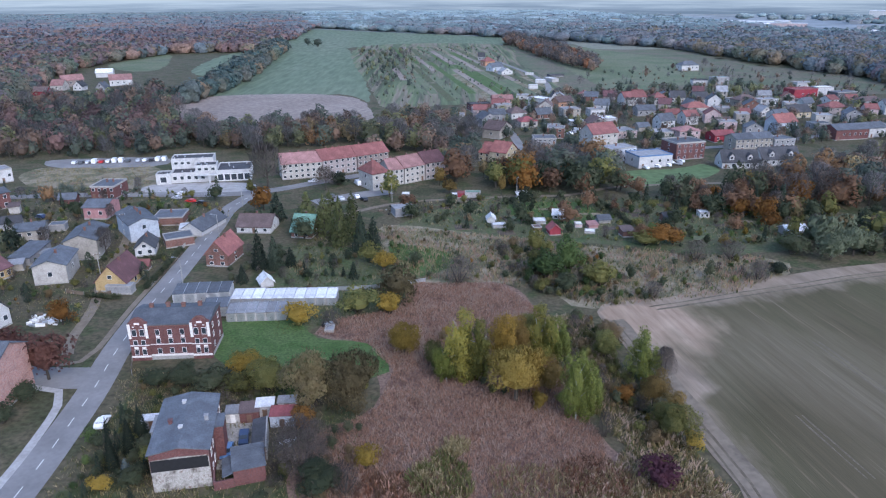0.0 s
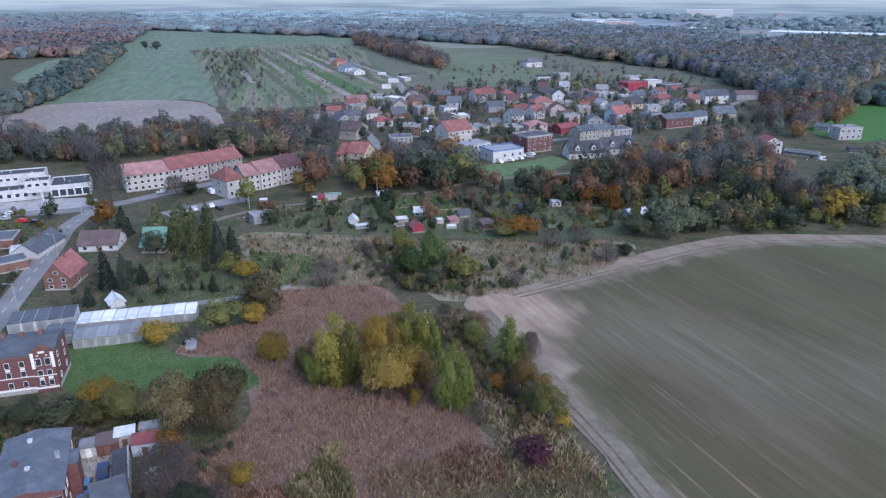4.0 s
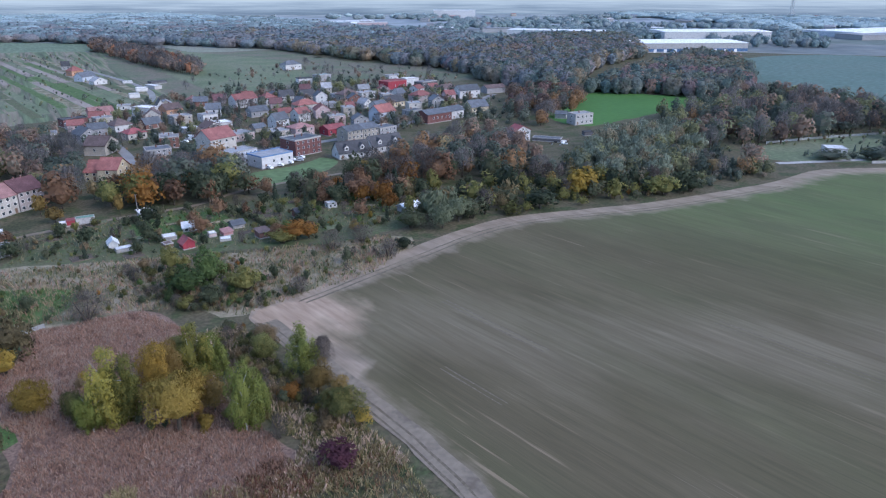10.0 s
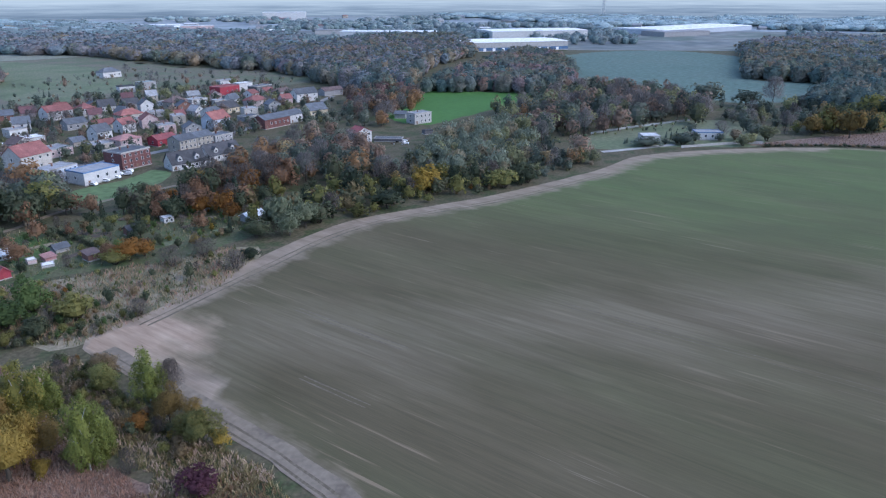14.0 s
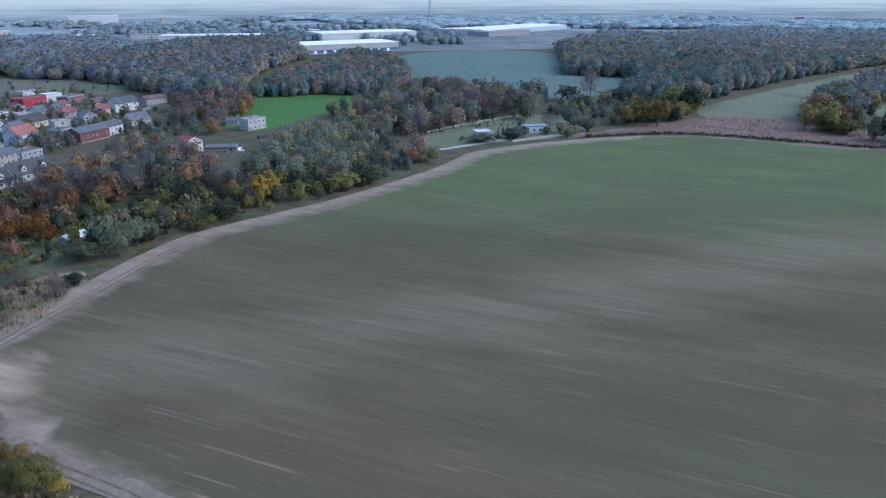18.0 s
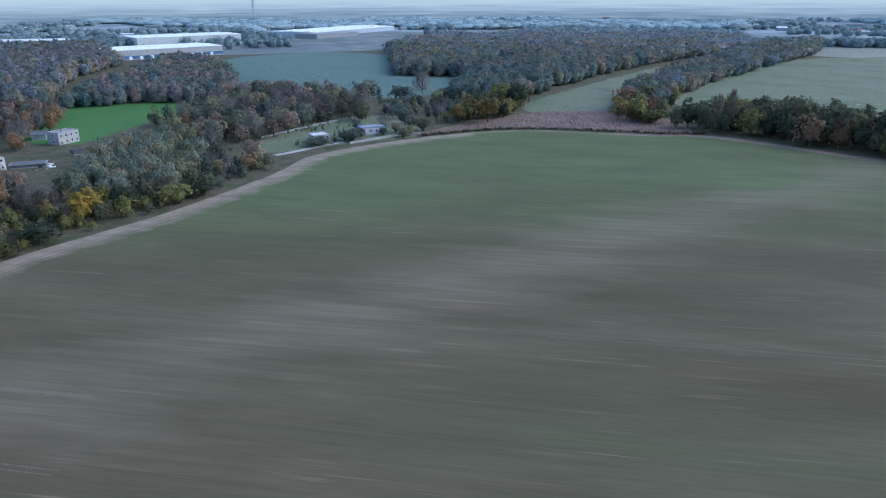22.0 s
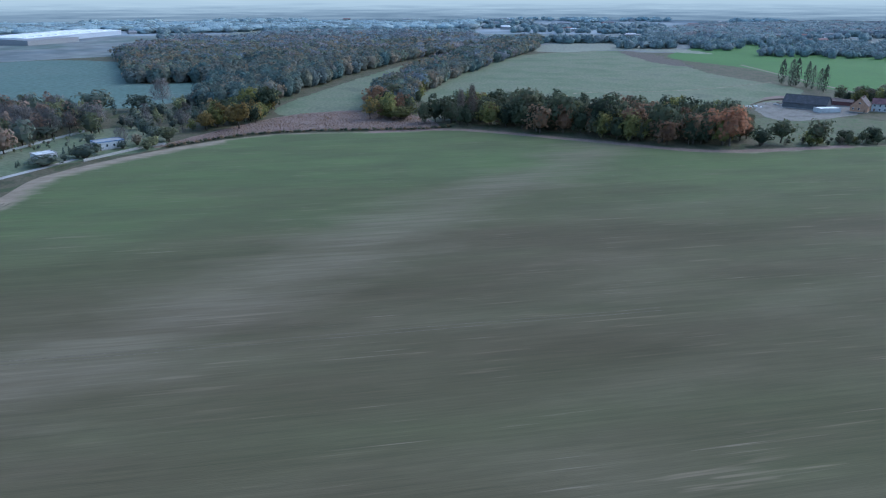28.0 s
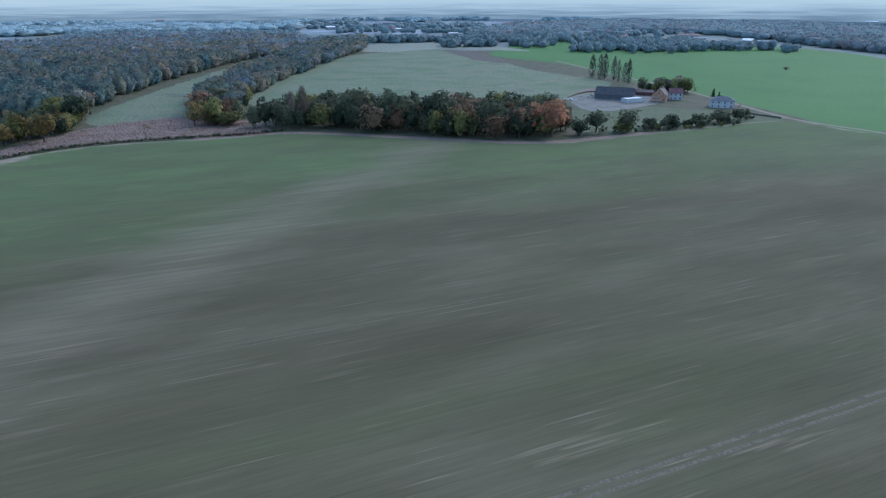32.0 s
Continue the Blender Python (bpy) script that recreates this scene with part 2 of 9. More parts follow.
M["lawn"] = surf("mown_lawn", [(0.044, 0.084, 0.024), (0.058, 0.106, 0.031), (0.080, 0.124, 0.045), (0.050, 0.092, 0.028)], 0.15, fine=1.6, vary=(0.65, 1.3), bump=0.3)
M["grass"] = surf("garden_grass", [(0.05, 0.072, 0.034), (0.07, 0.10, 0.042), (0.10, 0.10, 0.058), (0.065, 0.088, 0.04), (0.115, 0.095, 0.065)], 0.12, fine=1.1, vary=(0.65, 1.3), bump=0.4)
M["scrub"] = surf("dry_scrub", [(0.17, 0.145, 0.098), (0.25, 0.215, 0.155), (0.11, 0.11, 0.062), (0.20, 0.135, 0.10)], 0.11, fine=1.3, bump=0.5)
M["plot"] = surf("dug_plot", [(0.06, 0.05, 0.045), (0.09, 0.075, 0.06), (0.12, 0.10, 0.08)], 0.3, fine=3, bump=0.5)
M["meadow"] = surf("meadow", [(0.085, 0.11, 0.06), (0.11, 0.138, 0.078), (0.14, 0.155, 0.098), (0.10, 0.115, 0.075)], 0.02, fine=0.4, bump=0.2)
M["heath"] = surf("heath_grass", [(0.075, 0.098, 0.058), (0.105, 0.120, 0.074), (0.135, 0.120, 0.092), (0.090, 0.115, 0.066)], 0.018, fine=0.3, bump=0.2)
M["bright"] = surf("bright_meadow", [(0.085, 0.14, 0.062), (0.10, 0.155, 0.07), (0.12, 0.165, 0.085)], 0.015, fine=0.3, bump=0.2)
M["vivid"] = surf("vivid_crop", [(0.047, 0.122, 0.029), (0.054, 0.137, 0.032), (0.060, 0.145, 0.036)], 0.012, fine=0.25, bump=0.1, vary=(0.9, 1.1))
M["redearth"] = surf("reddish_earth", [(0.155, 0.108, 0.090), (0.195, 0.138, 0.115), (0.135, 0.108, 0.088)], 0.05, fine=0.6, bump=0.3)
M["farmearth"] = surf("farm_earth", [(0.09, 0.085, 0.075), (0.14, 0.13, 0.115), (0.19, 0.178, 0.16), (0.11, 0.115, 0.08)], 0.12, fine=0.8, bump=0.3)
M["bluegreen"] = surf("rape_field", [(0.075, 0.125, 0.105), (0.09, 0.14, 0.12), (0.10, 0.14, 0.12)], 0.012, fine=0.2, bump=0.2)
M["palegreen"] = surf("pale_crop", [(0.098, 0.138, 0.088), (0.124, 0.164, 0.106), (0.144, 0.175, 0.122)], 0.012, fine=0.2, bump=0.1, stretch=(1, 0.15, 1, 8))
M["ploughed"] = surf("ploughed_land", [(0.19, 0.155, 0.135), (0.24, 0.20, 0.175), (0.28, 0.24, 0.21)], 0.02, fine=0.3, bump=0.2)
M["palefield"] = surf("stubble", [(0.17, 0.18, 0.14), (0.21, 0.215, 0.17)], 0.02, fine=0.2, bump=0.1)
M["strip"] = surf("garden_strips", [(0.062, 0.085, 0.048), (0.13, 0.16, 0.085), (0.185, 0.155, 0.12), (0.07, 0.088, 0.052), (0.12, 0.155, 0.08), (0.20, 0.168, 0.132), (0.085, 0.11, 0.06)], 0.03, fine=0.4, bump=0.2, stretch=(1.1, 0.05, 1), lo=0.36, hi=0.64)
M["asphalt"] = surf("asphalt", [(0.165, 0.162, 0.162), (0.21, 0.207, 0.207), (0.255, 0.25, 0.248)], 0.10, fine=1.2, rough=0.85, bump=0.05, vary=(0.93, 1.06))
M["paving"] = surf("concrete_paving", [(0.27, 0.26, 0.25), (0.36, 0.35, 0.34), (0.42, 0.41, 0.40)], 0.3, fine=2, bump=0.1, vary=(0.88, 1.1))
M["yardearth"] = surf("yard_earth", [(0.20, 0.19, 0.17), (0.32, 0.30, 0.27), (0.40, 0.38, 0.35)], 0.35, fine=3, bump=0.3)
M["paint"] = plain("road_paint", (0.62, 0.62, 0.60), 0.7)
M["bark"] = surf("bark", [(0.05, 0.042, 0.035), (0.10, 0.085, 0.07)], 2.0, fine=12, bump=0.5)
M["birchbark"] = surf("pale_bark", [(0.22, 0.21, 0.20), (0.45, 0.44, 0.42)], 3.0, fine=12, bump=0.3)
LEAF = {
    "yellow": [(0.088, 0.065, 0.027), (0.134, 0.094, 0.034), (0.182, 0.124, 0.043), (0.080, 0.078, 0.043)],
    "golden": [(0.150, 0.108, 0.028), (0.215, 0.152, 0.034), (0.275, 0.190, 0.042), (0.150, 0.125, 0.038)],
    "gold": [(0.165, 0.115, 0.030), (0.260, 0.174, 0.043), (0.354, 0.231, 0.053), (0.165, 0.139, 0.053)],
    "willowgold": [(0.146, 0.108, 0.030), (0.215, 0.159, 0.043), (0.274, 0.202, 0.056), (0.146, 0.129, 0.047)],
    "birchy": [(0.099, 0.104, 0.032), (0.165, 0.155, 0.041), (0.231, 0.197, 0.046), (0.120, 0.132, 0.046)],
    "birchg": [(0.066, 0.080, 0.024), (0.097, 0.116, 0.029), (0.129, 0.142, 0.038), (0.078, 0.091, 0.029)],
    "olive": [(0.06, 0.062, 0.025), (0.10, 0.10, 0.035), (0.15, 0.14, 0.05), (0.08, 0.09, 0.035)],
    "green": [(0.035, 0.055, 0.025), (0.055, 0.085, 0.03), (0.085, 0.11, 0.04)],
    "dark": [(0.030, 0.041, 0.028), (0.044, 0.057, 0.034), (0.062, 0.071, 0.042), (0.070, 0.067, 0.042)],
    "orange": [(0.099, 0.049, 0.017), (0.157, 0.076, 0.021), (0.198, 0.099, 0.027), (0.087, 0.058, 0.027)],
    "russet": [(0.085, 0.055, 0.038), (0.13, 0.078, 0.05), (0.17, 0.10, 0.06), (0.09, 0.075, 0.05)],
    "rust": [(0.12, 0.06, 0.04), (0.19, 0.09, 0.055), (0.24, 0.115, 0.065), (0.12, 0.085, 0.06)],
    "russetdark": [(0.06, 0.03, 0.028), (0.10, 0.05, 0.04), (0.13, 0.065, 0.05)],
    "brown": [(0.10, 0.075, 0.045), (0.15, 0.11, 0.06), (0.12, 0.09, 0.06)],
    "purple": [(0.045, 0.02, 0.028), (0.075, 0.03, 0.042), (0.06, 0.035, 0.04)],
    "silver": [(0.067, 0.083, 0.049), (0.099, 0.116, 0.073), (0.130, 0.145, 0.094), (0.076, 0.085, 0.049)],
    "greywillow": [(0.085, 0.071, 0.039), (0.124, 0.101, 0.055), (0.159, 0.126, 0.068), (0.100, 0.086, 0.042)],
    "spruce": [(0.018, 0.027, 0.02), (0.03, 0.042, 0.03), (0.045, 0.058, 0.038)],
    "spruceblue": [(0.05, 0.07, 0.07), (0.08, 0.10, 0.10)],
    "pine": [(0.04, 0.05, 0.022), (0.07, 0.08, 0.033), (0.10, 0.105, 0.045), (0.05, 0.06, 0.03)],
    "poplar": [(0.052, 0.068, 0.052), (0.083, 0.094, 0.068), (0.104, 0.114, 0.083)],
    "reedfar": [(0.090, 0.064, 0.051), (0.111, 0.077, 0.061), (0.127, 0.090, 0.071)],
    "twig": [(0.058, 0.049, 0.043), (0.089, 0.075, 0.066), (0.116, 0.097, 0.085), (0.048, 0.038, 0.033)],
    "reed": [(0.276, 0.166, 0.121), (0.327, 0.205, 0.147), (0.389, 0.248, 0.185), (0.297, 0.183, 0.135)],
    "reeddark": [(0.146, 0.089, 0.071), (0.184, 0.117, 0.091), (0.114, 0.084, 0.061)],
    "reedpale": [(0.327, 0.235, 0.185), (0.384, 0.284, 0.221), (0.299, 0.227, 0.168)],
    "drygrass": [(0.201, 0.158, 0.087), (0.322, 0.260, 0.159), (0.131, 0.112, 0.053), (0.261, 0.204, 0.123)],
    "weed": [(0.051, 0.064, 0.021), (0.085, 0.093, 0.034), (0.119, 0.111, 0.051), (0.145, 0.093, 0.043)],
    # wood palettes carry painted haze: bluer and paler for the farther woods
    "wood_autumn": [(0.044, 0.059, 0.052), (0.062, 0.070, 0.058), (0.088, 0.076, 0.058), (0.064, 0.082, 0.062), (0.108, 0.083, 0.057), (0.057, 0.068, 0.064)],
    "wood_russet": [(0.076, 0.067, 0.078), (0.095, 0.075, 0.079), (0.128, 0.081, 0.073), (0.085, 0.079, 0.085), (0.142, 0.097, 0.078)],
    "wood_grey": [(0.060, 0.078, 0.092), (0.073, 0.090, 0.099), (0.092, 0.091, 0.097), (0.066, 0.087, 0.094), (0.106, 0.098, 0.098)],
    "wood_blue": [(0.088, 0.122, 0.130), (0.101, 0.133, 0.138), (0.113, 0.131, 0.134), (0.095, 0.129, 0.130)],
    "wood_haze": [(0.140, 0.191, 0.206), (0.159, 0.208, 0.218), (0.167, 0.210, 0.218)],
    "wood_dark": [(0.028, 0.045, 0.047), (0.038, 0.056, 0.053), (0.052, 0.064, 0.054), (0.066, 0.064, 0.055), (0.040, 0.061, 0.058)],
}
# far copies of the leaf colours with blue-grey haze mixed in
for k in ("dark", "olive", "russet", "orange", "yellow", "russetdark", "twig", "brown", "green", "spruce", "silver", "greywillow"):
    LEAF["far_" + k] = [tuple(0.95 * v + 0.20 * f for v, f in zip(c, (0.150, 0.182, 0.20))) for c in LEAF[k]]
for k, cols in LEAF.items():
    M["leaf_" + k] = leaf_mat("leaves_" + k, [tuple(min(0.6, 1.58 * v) for v in c) for c in cols])
# gains lighten the wood canopies, part of the haze painted into them
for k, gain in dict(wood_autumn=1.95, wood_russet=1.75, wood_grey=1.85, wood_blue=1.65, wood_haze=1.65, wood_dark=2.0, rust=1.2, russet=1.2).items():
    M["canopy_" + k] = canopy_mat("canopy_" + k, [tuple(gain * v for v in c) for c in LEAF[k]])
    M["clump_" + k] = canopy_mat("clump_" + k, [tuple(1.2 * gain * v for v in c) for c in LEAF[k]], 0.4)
WALLC = dict(cream=(0.50, 0.475, 0.44), beige=(0.38, 0.35, 0.31), grey=(0.33, 0.33, 0.34), greydark=(0.14, 0.14, 0.15), greypale=(0.46, 0.45, 0.44),
             white=(0.60, 0.60, 0.60), yellow=(0.55, 0.40, 0.20), yellowpale=(0.58, 0.50, 0.36), pink=(0.50, 0.27, 0.27), pinkpale=(0.56, 0.44, 0.43),
             paleblue=(0.48, 0.53, 0.60), greypink=(0.42, 0.37, 0.36), brownr=(0.33, 0.28, 0.26), orangewall=(0.52, 0.30, 0.20), crimsonwall=(0.34, 0.06, 0.08))
for k, c in WALLC.items():
    M["wall_" + k] = wall_mat("render_" + k, tuple(0.80 * v for v in c))
for k, c in dict(brick=(0.15, 0.068, 0.062), brickbrown=(0.19, 0.10, 0.08), brickpale=(0.42, 0.24, 0.20)).items():
    M["wall_" + k] = wall_mat(k, c, brick=True)
ROOFC = dict(slate=(0.098, 0.112, 0.134), dark=(0.05, 0.052, 0.06), grey=(0.27, 0.28, 0.30), white=(0.74, 0.76, 0.78), maroon=(0.13, 0.055, 0.06), brown=(0.125, 0.085, 0.08),
             red=(0.29, 0.105, 0.095), redtile=(0.22, 0.078, 0.072), crimson=(0.27, 0.07, 0.075), pinktile=(0.30, 0.155, 0.145), orange=(0.25, 0.088, 0.076), green=(0.13, 0.26, 0.20),
             teal=(0.18, 0.28, 0.30), bluebright=(0.10, 0.21, 0.40))
for k, c in ROOFC.items():
    M["roof_" + k] = tile_mat("roof_" + k, tuple(0.82 * v + 0.018 for v in c))
M["glass"] = plain("window_glass", (0.035, 0.045, 0.055), 0.08, 0.6)
M["whiteframe"] = plain("white_frame", (0.74, 0.74, 0.73), 0.5)
M["trimwhite"] = plain("white_plaster", (0.70, 0.67, 0.64), 0.8)
M["door"] = plain("painted_door", (0.16, 0.10, 0.07), 0.6)
M["metal"] = plain("galvanised_metal", (0.40, 0.42, 0.44), 0.45, 0.5, 0.6)
M["concrete"] = surf("concrete", [(0.28, 0.27, 0.26), (0.38, 0.37, 0.35)], 0.6, fine=5, bump=0.2)
M["wood"] = surf("weathered_wood", [(0.12, 0.09, 0.07), (0.20, 0.16, 0.12)], 1.0, fine=8, bump=0.3)
M["tyre"] = plain("tyre_rubber", (0.02, 0.02, 0.022), 0.85)
M["blackmark"] = plain("tar_coating", (0.018, 0.018, 0.02), 0.8)
M["peeling"] = surf("peeling_plaster", [(0.10, 0.085, 0.075), (0.27, 0.25, 0.225), (0.40, 0.38, 0.35), (0.16, 0.10, 0.085)], 0.9, fine=6, bump=0.4)
for k, c in dict(white=(0.75, 0.76, 0.78), red=(0.45, 0.03, 0.03), silver=(0.45, 0.47, 0.5), black=(0.02, 0.022, 0.026), navy=(0.03, 0.05, 0.11), darkgrey=(0.09, 0.095, 0.10), blue=(0.10, 0.20, 0.38)).items():
    M["car_" + k] = plain("car_paint_" + k, c, 0.3, 0.5)


def mist_mat():
    """The glowing misty distance: blue-grey with faint long bands at its foot, pale above."""
    m = bpy.data.materials.new("mist")
    m.use_nodes = True
    nt = m.node_tree
    nt.nodes.remove(nt.nodes["Principled BSDF"])
    sep = nt.nodes.new("ShaderNodeSeparateXYZ")
    tc = nt.nodes.new("ShaderNodeTexCoord").outputs["Object"]
    nt.links.new(tc, sep.inputs[0])
    mp = nt.nodes.new("ShaderNodeMapping")
    mp.inputs["Scale"].default_value = (0.0035, 0.0035, 0.11)
    nt.links.new(tc, mp.inputs[0])
    n = nd(nt, "ShaderNodeTexNoise", Scale=1.0, Detail=6, Roughness=0.62)
    nt.links.new(mp.outputs[0], n.inputs["Vector"])
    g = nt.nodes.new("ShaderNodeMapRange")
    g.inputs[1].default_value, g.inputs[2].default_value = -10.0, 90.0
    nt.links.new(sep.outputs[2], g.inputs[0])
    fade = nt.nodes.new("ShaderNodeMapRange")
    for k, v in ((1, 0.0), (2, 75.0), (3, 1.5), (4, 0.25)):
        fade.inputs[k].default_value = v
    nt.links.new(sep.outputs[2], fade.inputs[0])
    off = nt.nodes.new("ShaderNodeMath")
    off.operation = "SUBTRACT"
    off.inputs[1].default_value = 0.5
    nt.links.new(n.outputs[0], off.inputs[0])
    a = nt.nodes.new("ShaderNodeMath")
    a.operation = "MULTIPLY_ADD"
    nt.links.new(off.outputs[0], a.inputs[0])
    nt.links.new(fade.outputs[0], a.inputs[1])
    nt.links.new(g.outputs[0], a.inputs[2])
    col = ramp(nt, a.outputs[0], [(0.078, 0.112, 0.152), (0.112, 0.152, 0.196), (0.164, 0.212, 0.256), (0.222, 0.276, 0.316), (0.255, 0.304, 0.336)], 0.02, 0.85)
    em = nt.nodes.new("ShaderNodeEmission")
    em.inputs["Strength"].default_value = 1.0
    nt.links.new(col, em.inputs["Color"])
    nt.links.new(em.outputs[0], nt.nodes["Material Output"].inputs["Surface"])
    return m


M["mist"] = mist_mat()


# ---- building blocks ----
def link_mesh(name, bm, material, parent=None, smooth=False):
    me = bpy.data.meshes.new(name)
    bm.normal_update()
    bm.to_mesh(me)
    bm.free()
    for m in (material if isinstance(material, (list, tuple)) else [material]):
        me.materials.append(m)
    if smooth:
        me.polygons.foreach_set("use_smooth", [True] * len(me.polygons))
    ob = new(name, me)
    ob.parent = parent
    return ob


def part(name, bm, material, parent, label=""):
    """One mesh under a thing or a part."""
    return tagged(link_mesh(name, bm, material, parent), label)


def share(name, me, parent, loc, rz=0.0, scale=(1, 1, 1), label=""):
    """A part that shares its mesh with others like it."""
    ob = new(name, me)
    ob.parent = parent
    ob.location, ob.rotation_euler, ob.scale = loc, (0, 0, rz), scale
    return tagged(ob, label)


def thing(name, x, y, rz=0.0, label="", category="", group="", z=0.0):
    ob = new(name)
    ob.location, ob.rotation_euler = (x, y, z), (0, 0, radians(rz))
    return tagged(ob, label, category, group)


def box(bm, x0, x1, y0, y1, z0, z1, bev=0.0):
    vs = [bm.verts.new((x, y, z)) for z in (z0, z1) for x, y in ((x0, y0), (x1, y0), (x1, y1), (x0, y1))]
    fs = [bm.faces.new([vs[i] for i in f]) for f in ((3, 2, 1, 0), (4, 5, 6, 7), (0, 1, 5, 4), (1, 2, 6, 5), (2, 3, 7, 6), (3, 0, 4, 7))]
    if bev:
        bmesh.ops.bevel(bm, geom=list({e for f in fs for e in f.edges}), offset=bev, segments=1, affect="EDGES", profile=0.5)
    return bm


def prism(bm, poly, axis, a, b):
    """Extrudes a polygon of (u, z) along x or y from a to b."""
    def at(u, z, s):
        return (s, u, z) if axis == "x" else (u, s, z)
    lo = [bm.verts.new(at(u, z, a)) for u, z in poly]
    hi = [bm.verts.new(at(u, z, b)) for u, z in poly]
    n = len(poly)
    bm.faces.new(lo), bm.faces.new(hi[::-1])
    for i in range(n):
        bm.faces.new([lo[i], hi[i], hi[(i + 1) % n], lo[(i + 1) % n]])
    bmesh.ops.recalc_face_normals(bm, faces=bm.faces)
    return bm


def tube(bm, p, q, r0, r1, n=8):
    p, q = Vector(p), Vector(q)
    d = (q - p).normalized()
    a = d.orthogonal().normalized()
    b = d.cross(a)
    ring = [[bm.verts.new(c + r * (math.cos(t) * a + math.sin(t) * b)) for t in (2 * math.pi * i / n for i in range(n))] for c, r in ((p, r0), (q, r1))]
    for i in range(n):
        bm.faces.new([ring[0][i], ring[0][(i + 1) % n], ring[1][(i + 1) % n], ring[1][i]])
    bm.faces.new(ring[0][::-1]), bm.faces.new(ring[1])
    return bm


def quad_mesh(name, Q, mats, index=None):
    """A mesh of loose quads from an array (n, 4, 3)."""
    n = len(Q)
    me = bpy.data.meshes.new(name)
    me.vertices.add(4 * n)
    me.vertices.foreach_set("co", np.ascontiguousarray(Q, dtype=np.float32).ravel())
    me.loops.add(4 * n)
    me.loops.foreach_set("vertex_index", np.arange(4 * n, dtype=np.int32))
    me.polygons.add(n)
    me.polygons.foreach_set("loop_start", np.arange(0, 4 * n, 4, dtype=np.int32))
    for m in mats:
        me.materials.append(m)
    if index is not None:
        me.polygons.foreach_set("material_index", np.asarray(index, dtype=np.int32))
    me.update(calc_edges=True)
    me.validate()
    return me


def soft_normals(me, N, keep=0.35):
    """Bends the shading of foliage towards the normals given, so that a crown is lit as one soft mass."""
    own = np.empty(len(me.vertices) * 3, np.float32)
    me.vertices.foreach_get("normal", own)
    N = keep * own.reshape(-1, 3) + N
    N /= np.linalg.norm(N, axis=1)[:, None] + 1e-6
    me.polygons.foreach_set("use_smooth", np.ones(len(me.polygons), bool))
    me.normals_split_custom_set_from_vertices(N.tolist())


def spline(pts, step, closed=False):
    """Smooth points along a chain of control points."""
    P = [Vector((*p, 0)) for p in pts]
    n, out = len(P), []
    for i in range(n if closed else n - 1):
        if closed:
            a, b, c, d = (P[(i + k) % n] for k in (-1, 0, 1, 2))
        else:
            a, b, c, d = P[max(0, i - 1)], P[i], P[i + 1], P[min(n - 1, i + 2)]
        m = max(1, int((c - b).length / step))
        for k in range(m):
            t = k / m
            out.append(0.5 * ((2 * b) + (c - a) * t + (2 * a - 5 * b + 4 * c - d) * t * t + (3 * b - a - 3 * c + d) * t ** 3))
    if not closed:
        out.append(P[-1])
    return out


def zone(name, pts, mat, z, label, wobble=1.0, step=4.0, category="ground"):
    """A patch of ground with an uneven edge, lying just over the ground sheet."""
    ring = []
    for v in spline(pts, step, True):
        d = wobble * (0.6 + v.length / 260)
        ring.append((v.x + d * noise.noise((v.x * 0.11, v.y * 0.11, 1.3)), v.y + d * noise.noise((v.x * 0.11, v.y * 0.11, 7.9))))
    bm = bmesh.new()
    vs = [bm.verts.new((x, y, z)) for x, y in ring]
    f = bm.faces.new(vs)
    bmesh.ops.triangulate(bm, faces=[f])
    bm.normal_update()
    for f in bm.faces:
        if f.normal.z < 0:
            f.normal_flip()
    return tagged(link_mesh(name, bm, mat), label, category, kind="structure")


def ribbon(name, pts, width, mat, z, label, step=4.0, wob=0.0, parent=None, kind="structure", category="road"):
    """A strip of ground along a smooth line; width is one number or a pair for its two ends."""
    line = spline(pts, step)
    w0, w1 = width if isinstance(width, tuple) else (width, width)
    bm = bmesh.new()
    last = None
    for i, v in enumerate(line):
        d = (line[min(i + 1, len(line) - 1)] - line[max(i - 1, 0)]).normalized()
        nrm = Vector((-d.y, d.x, 0))
        w = (w0 + (w1 - w0) * i / (len(line) - 1)) / 2
        k = wob * noise.noise((v.x * 0.15, v.y * 0.15, 4.0))
        pair = [bm.verts.new((*(v + nrm * (w + k)).xy, z)), bm.verts.new((*(v - nrm * (w + wob * noise.noise((v.x * 0.15, v.y * 0.15, 9.0)))).xy, z))]
        if last:
            bm.faces.new([last[0], last[1], pair[1], pair[0]])
        last = pair
    ob = link_mesh(name, bm, mat, parent)
    return tagged(ob, label, category if not parent else "", kind=kind if not parent else "")


def inside(poly, X, Y):
    P = np.array(poly, float)
    r = np.zeros(X.shape, bool)
    for (x0, y0), (x1, y1) in zip(P, np.roll(P, -1, 0)):
        if y0 != y1:
            r ^= ((y0 > Y) != (y1 > Y)) & (X < (x1 - x0) * (Y - y0) / (y1 - y0) + x0)
    return r


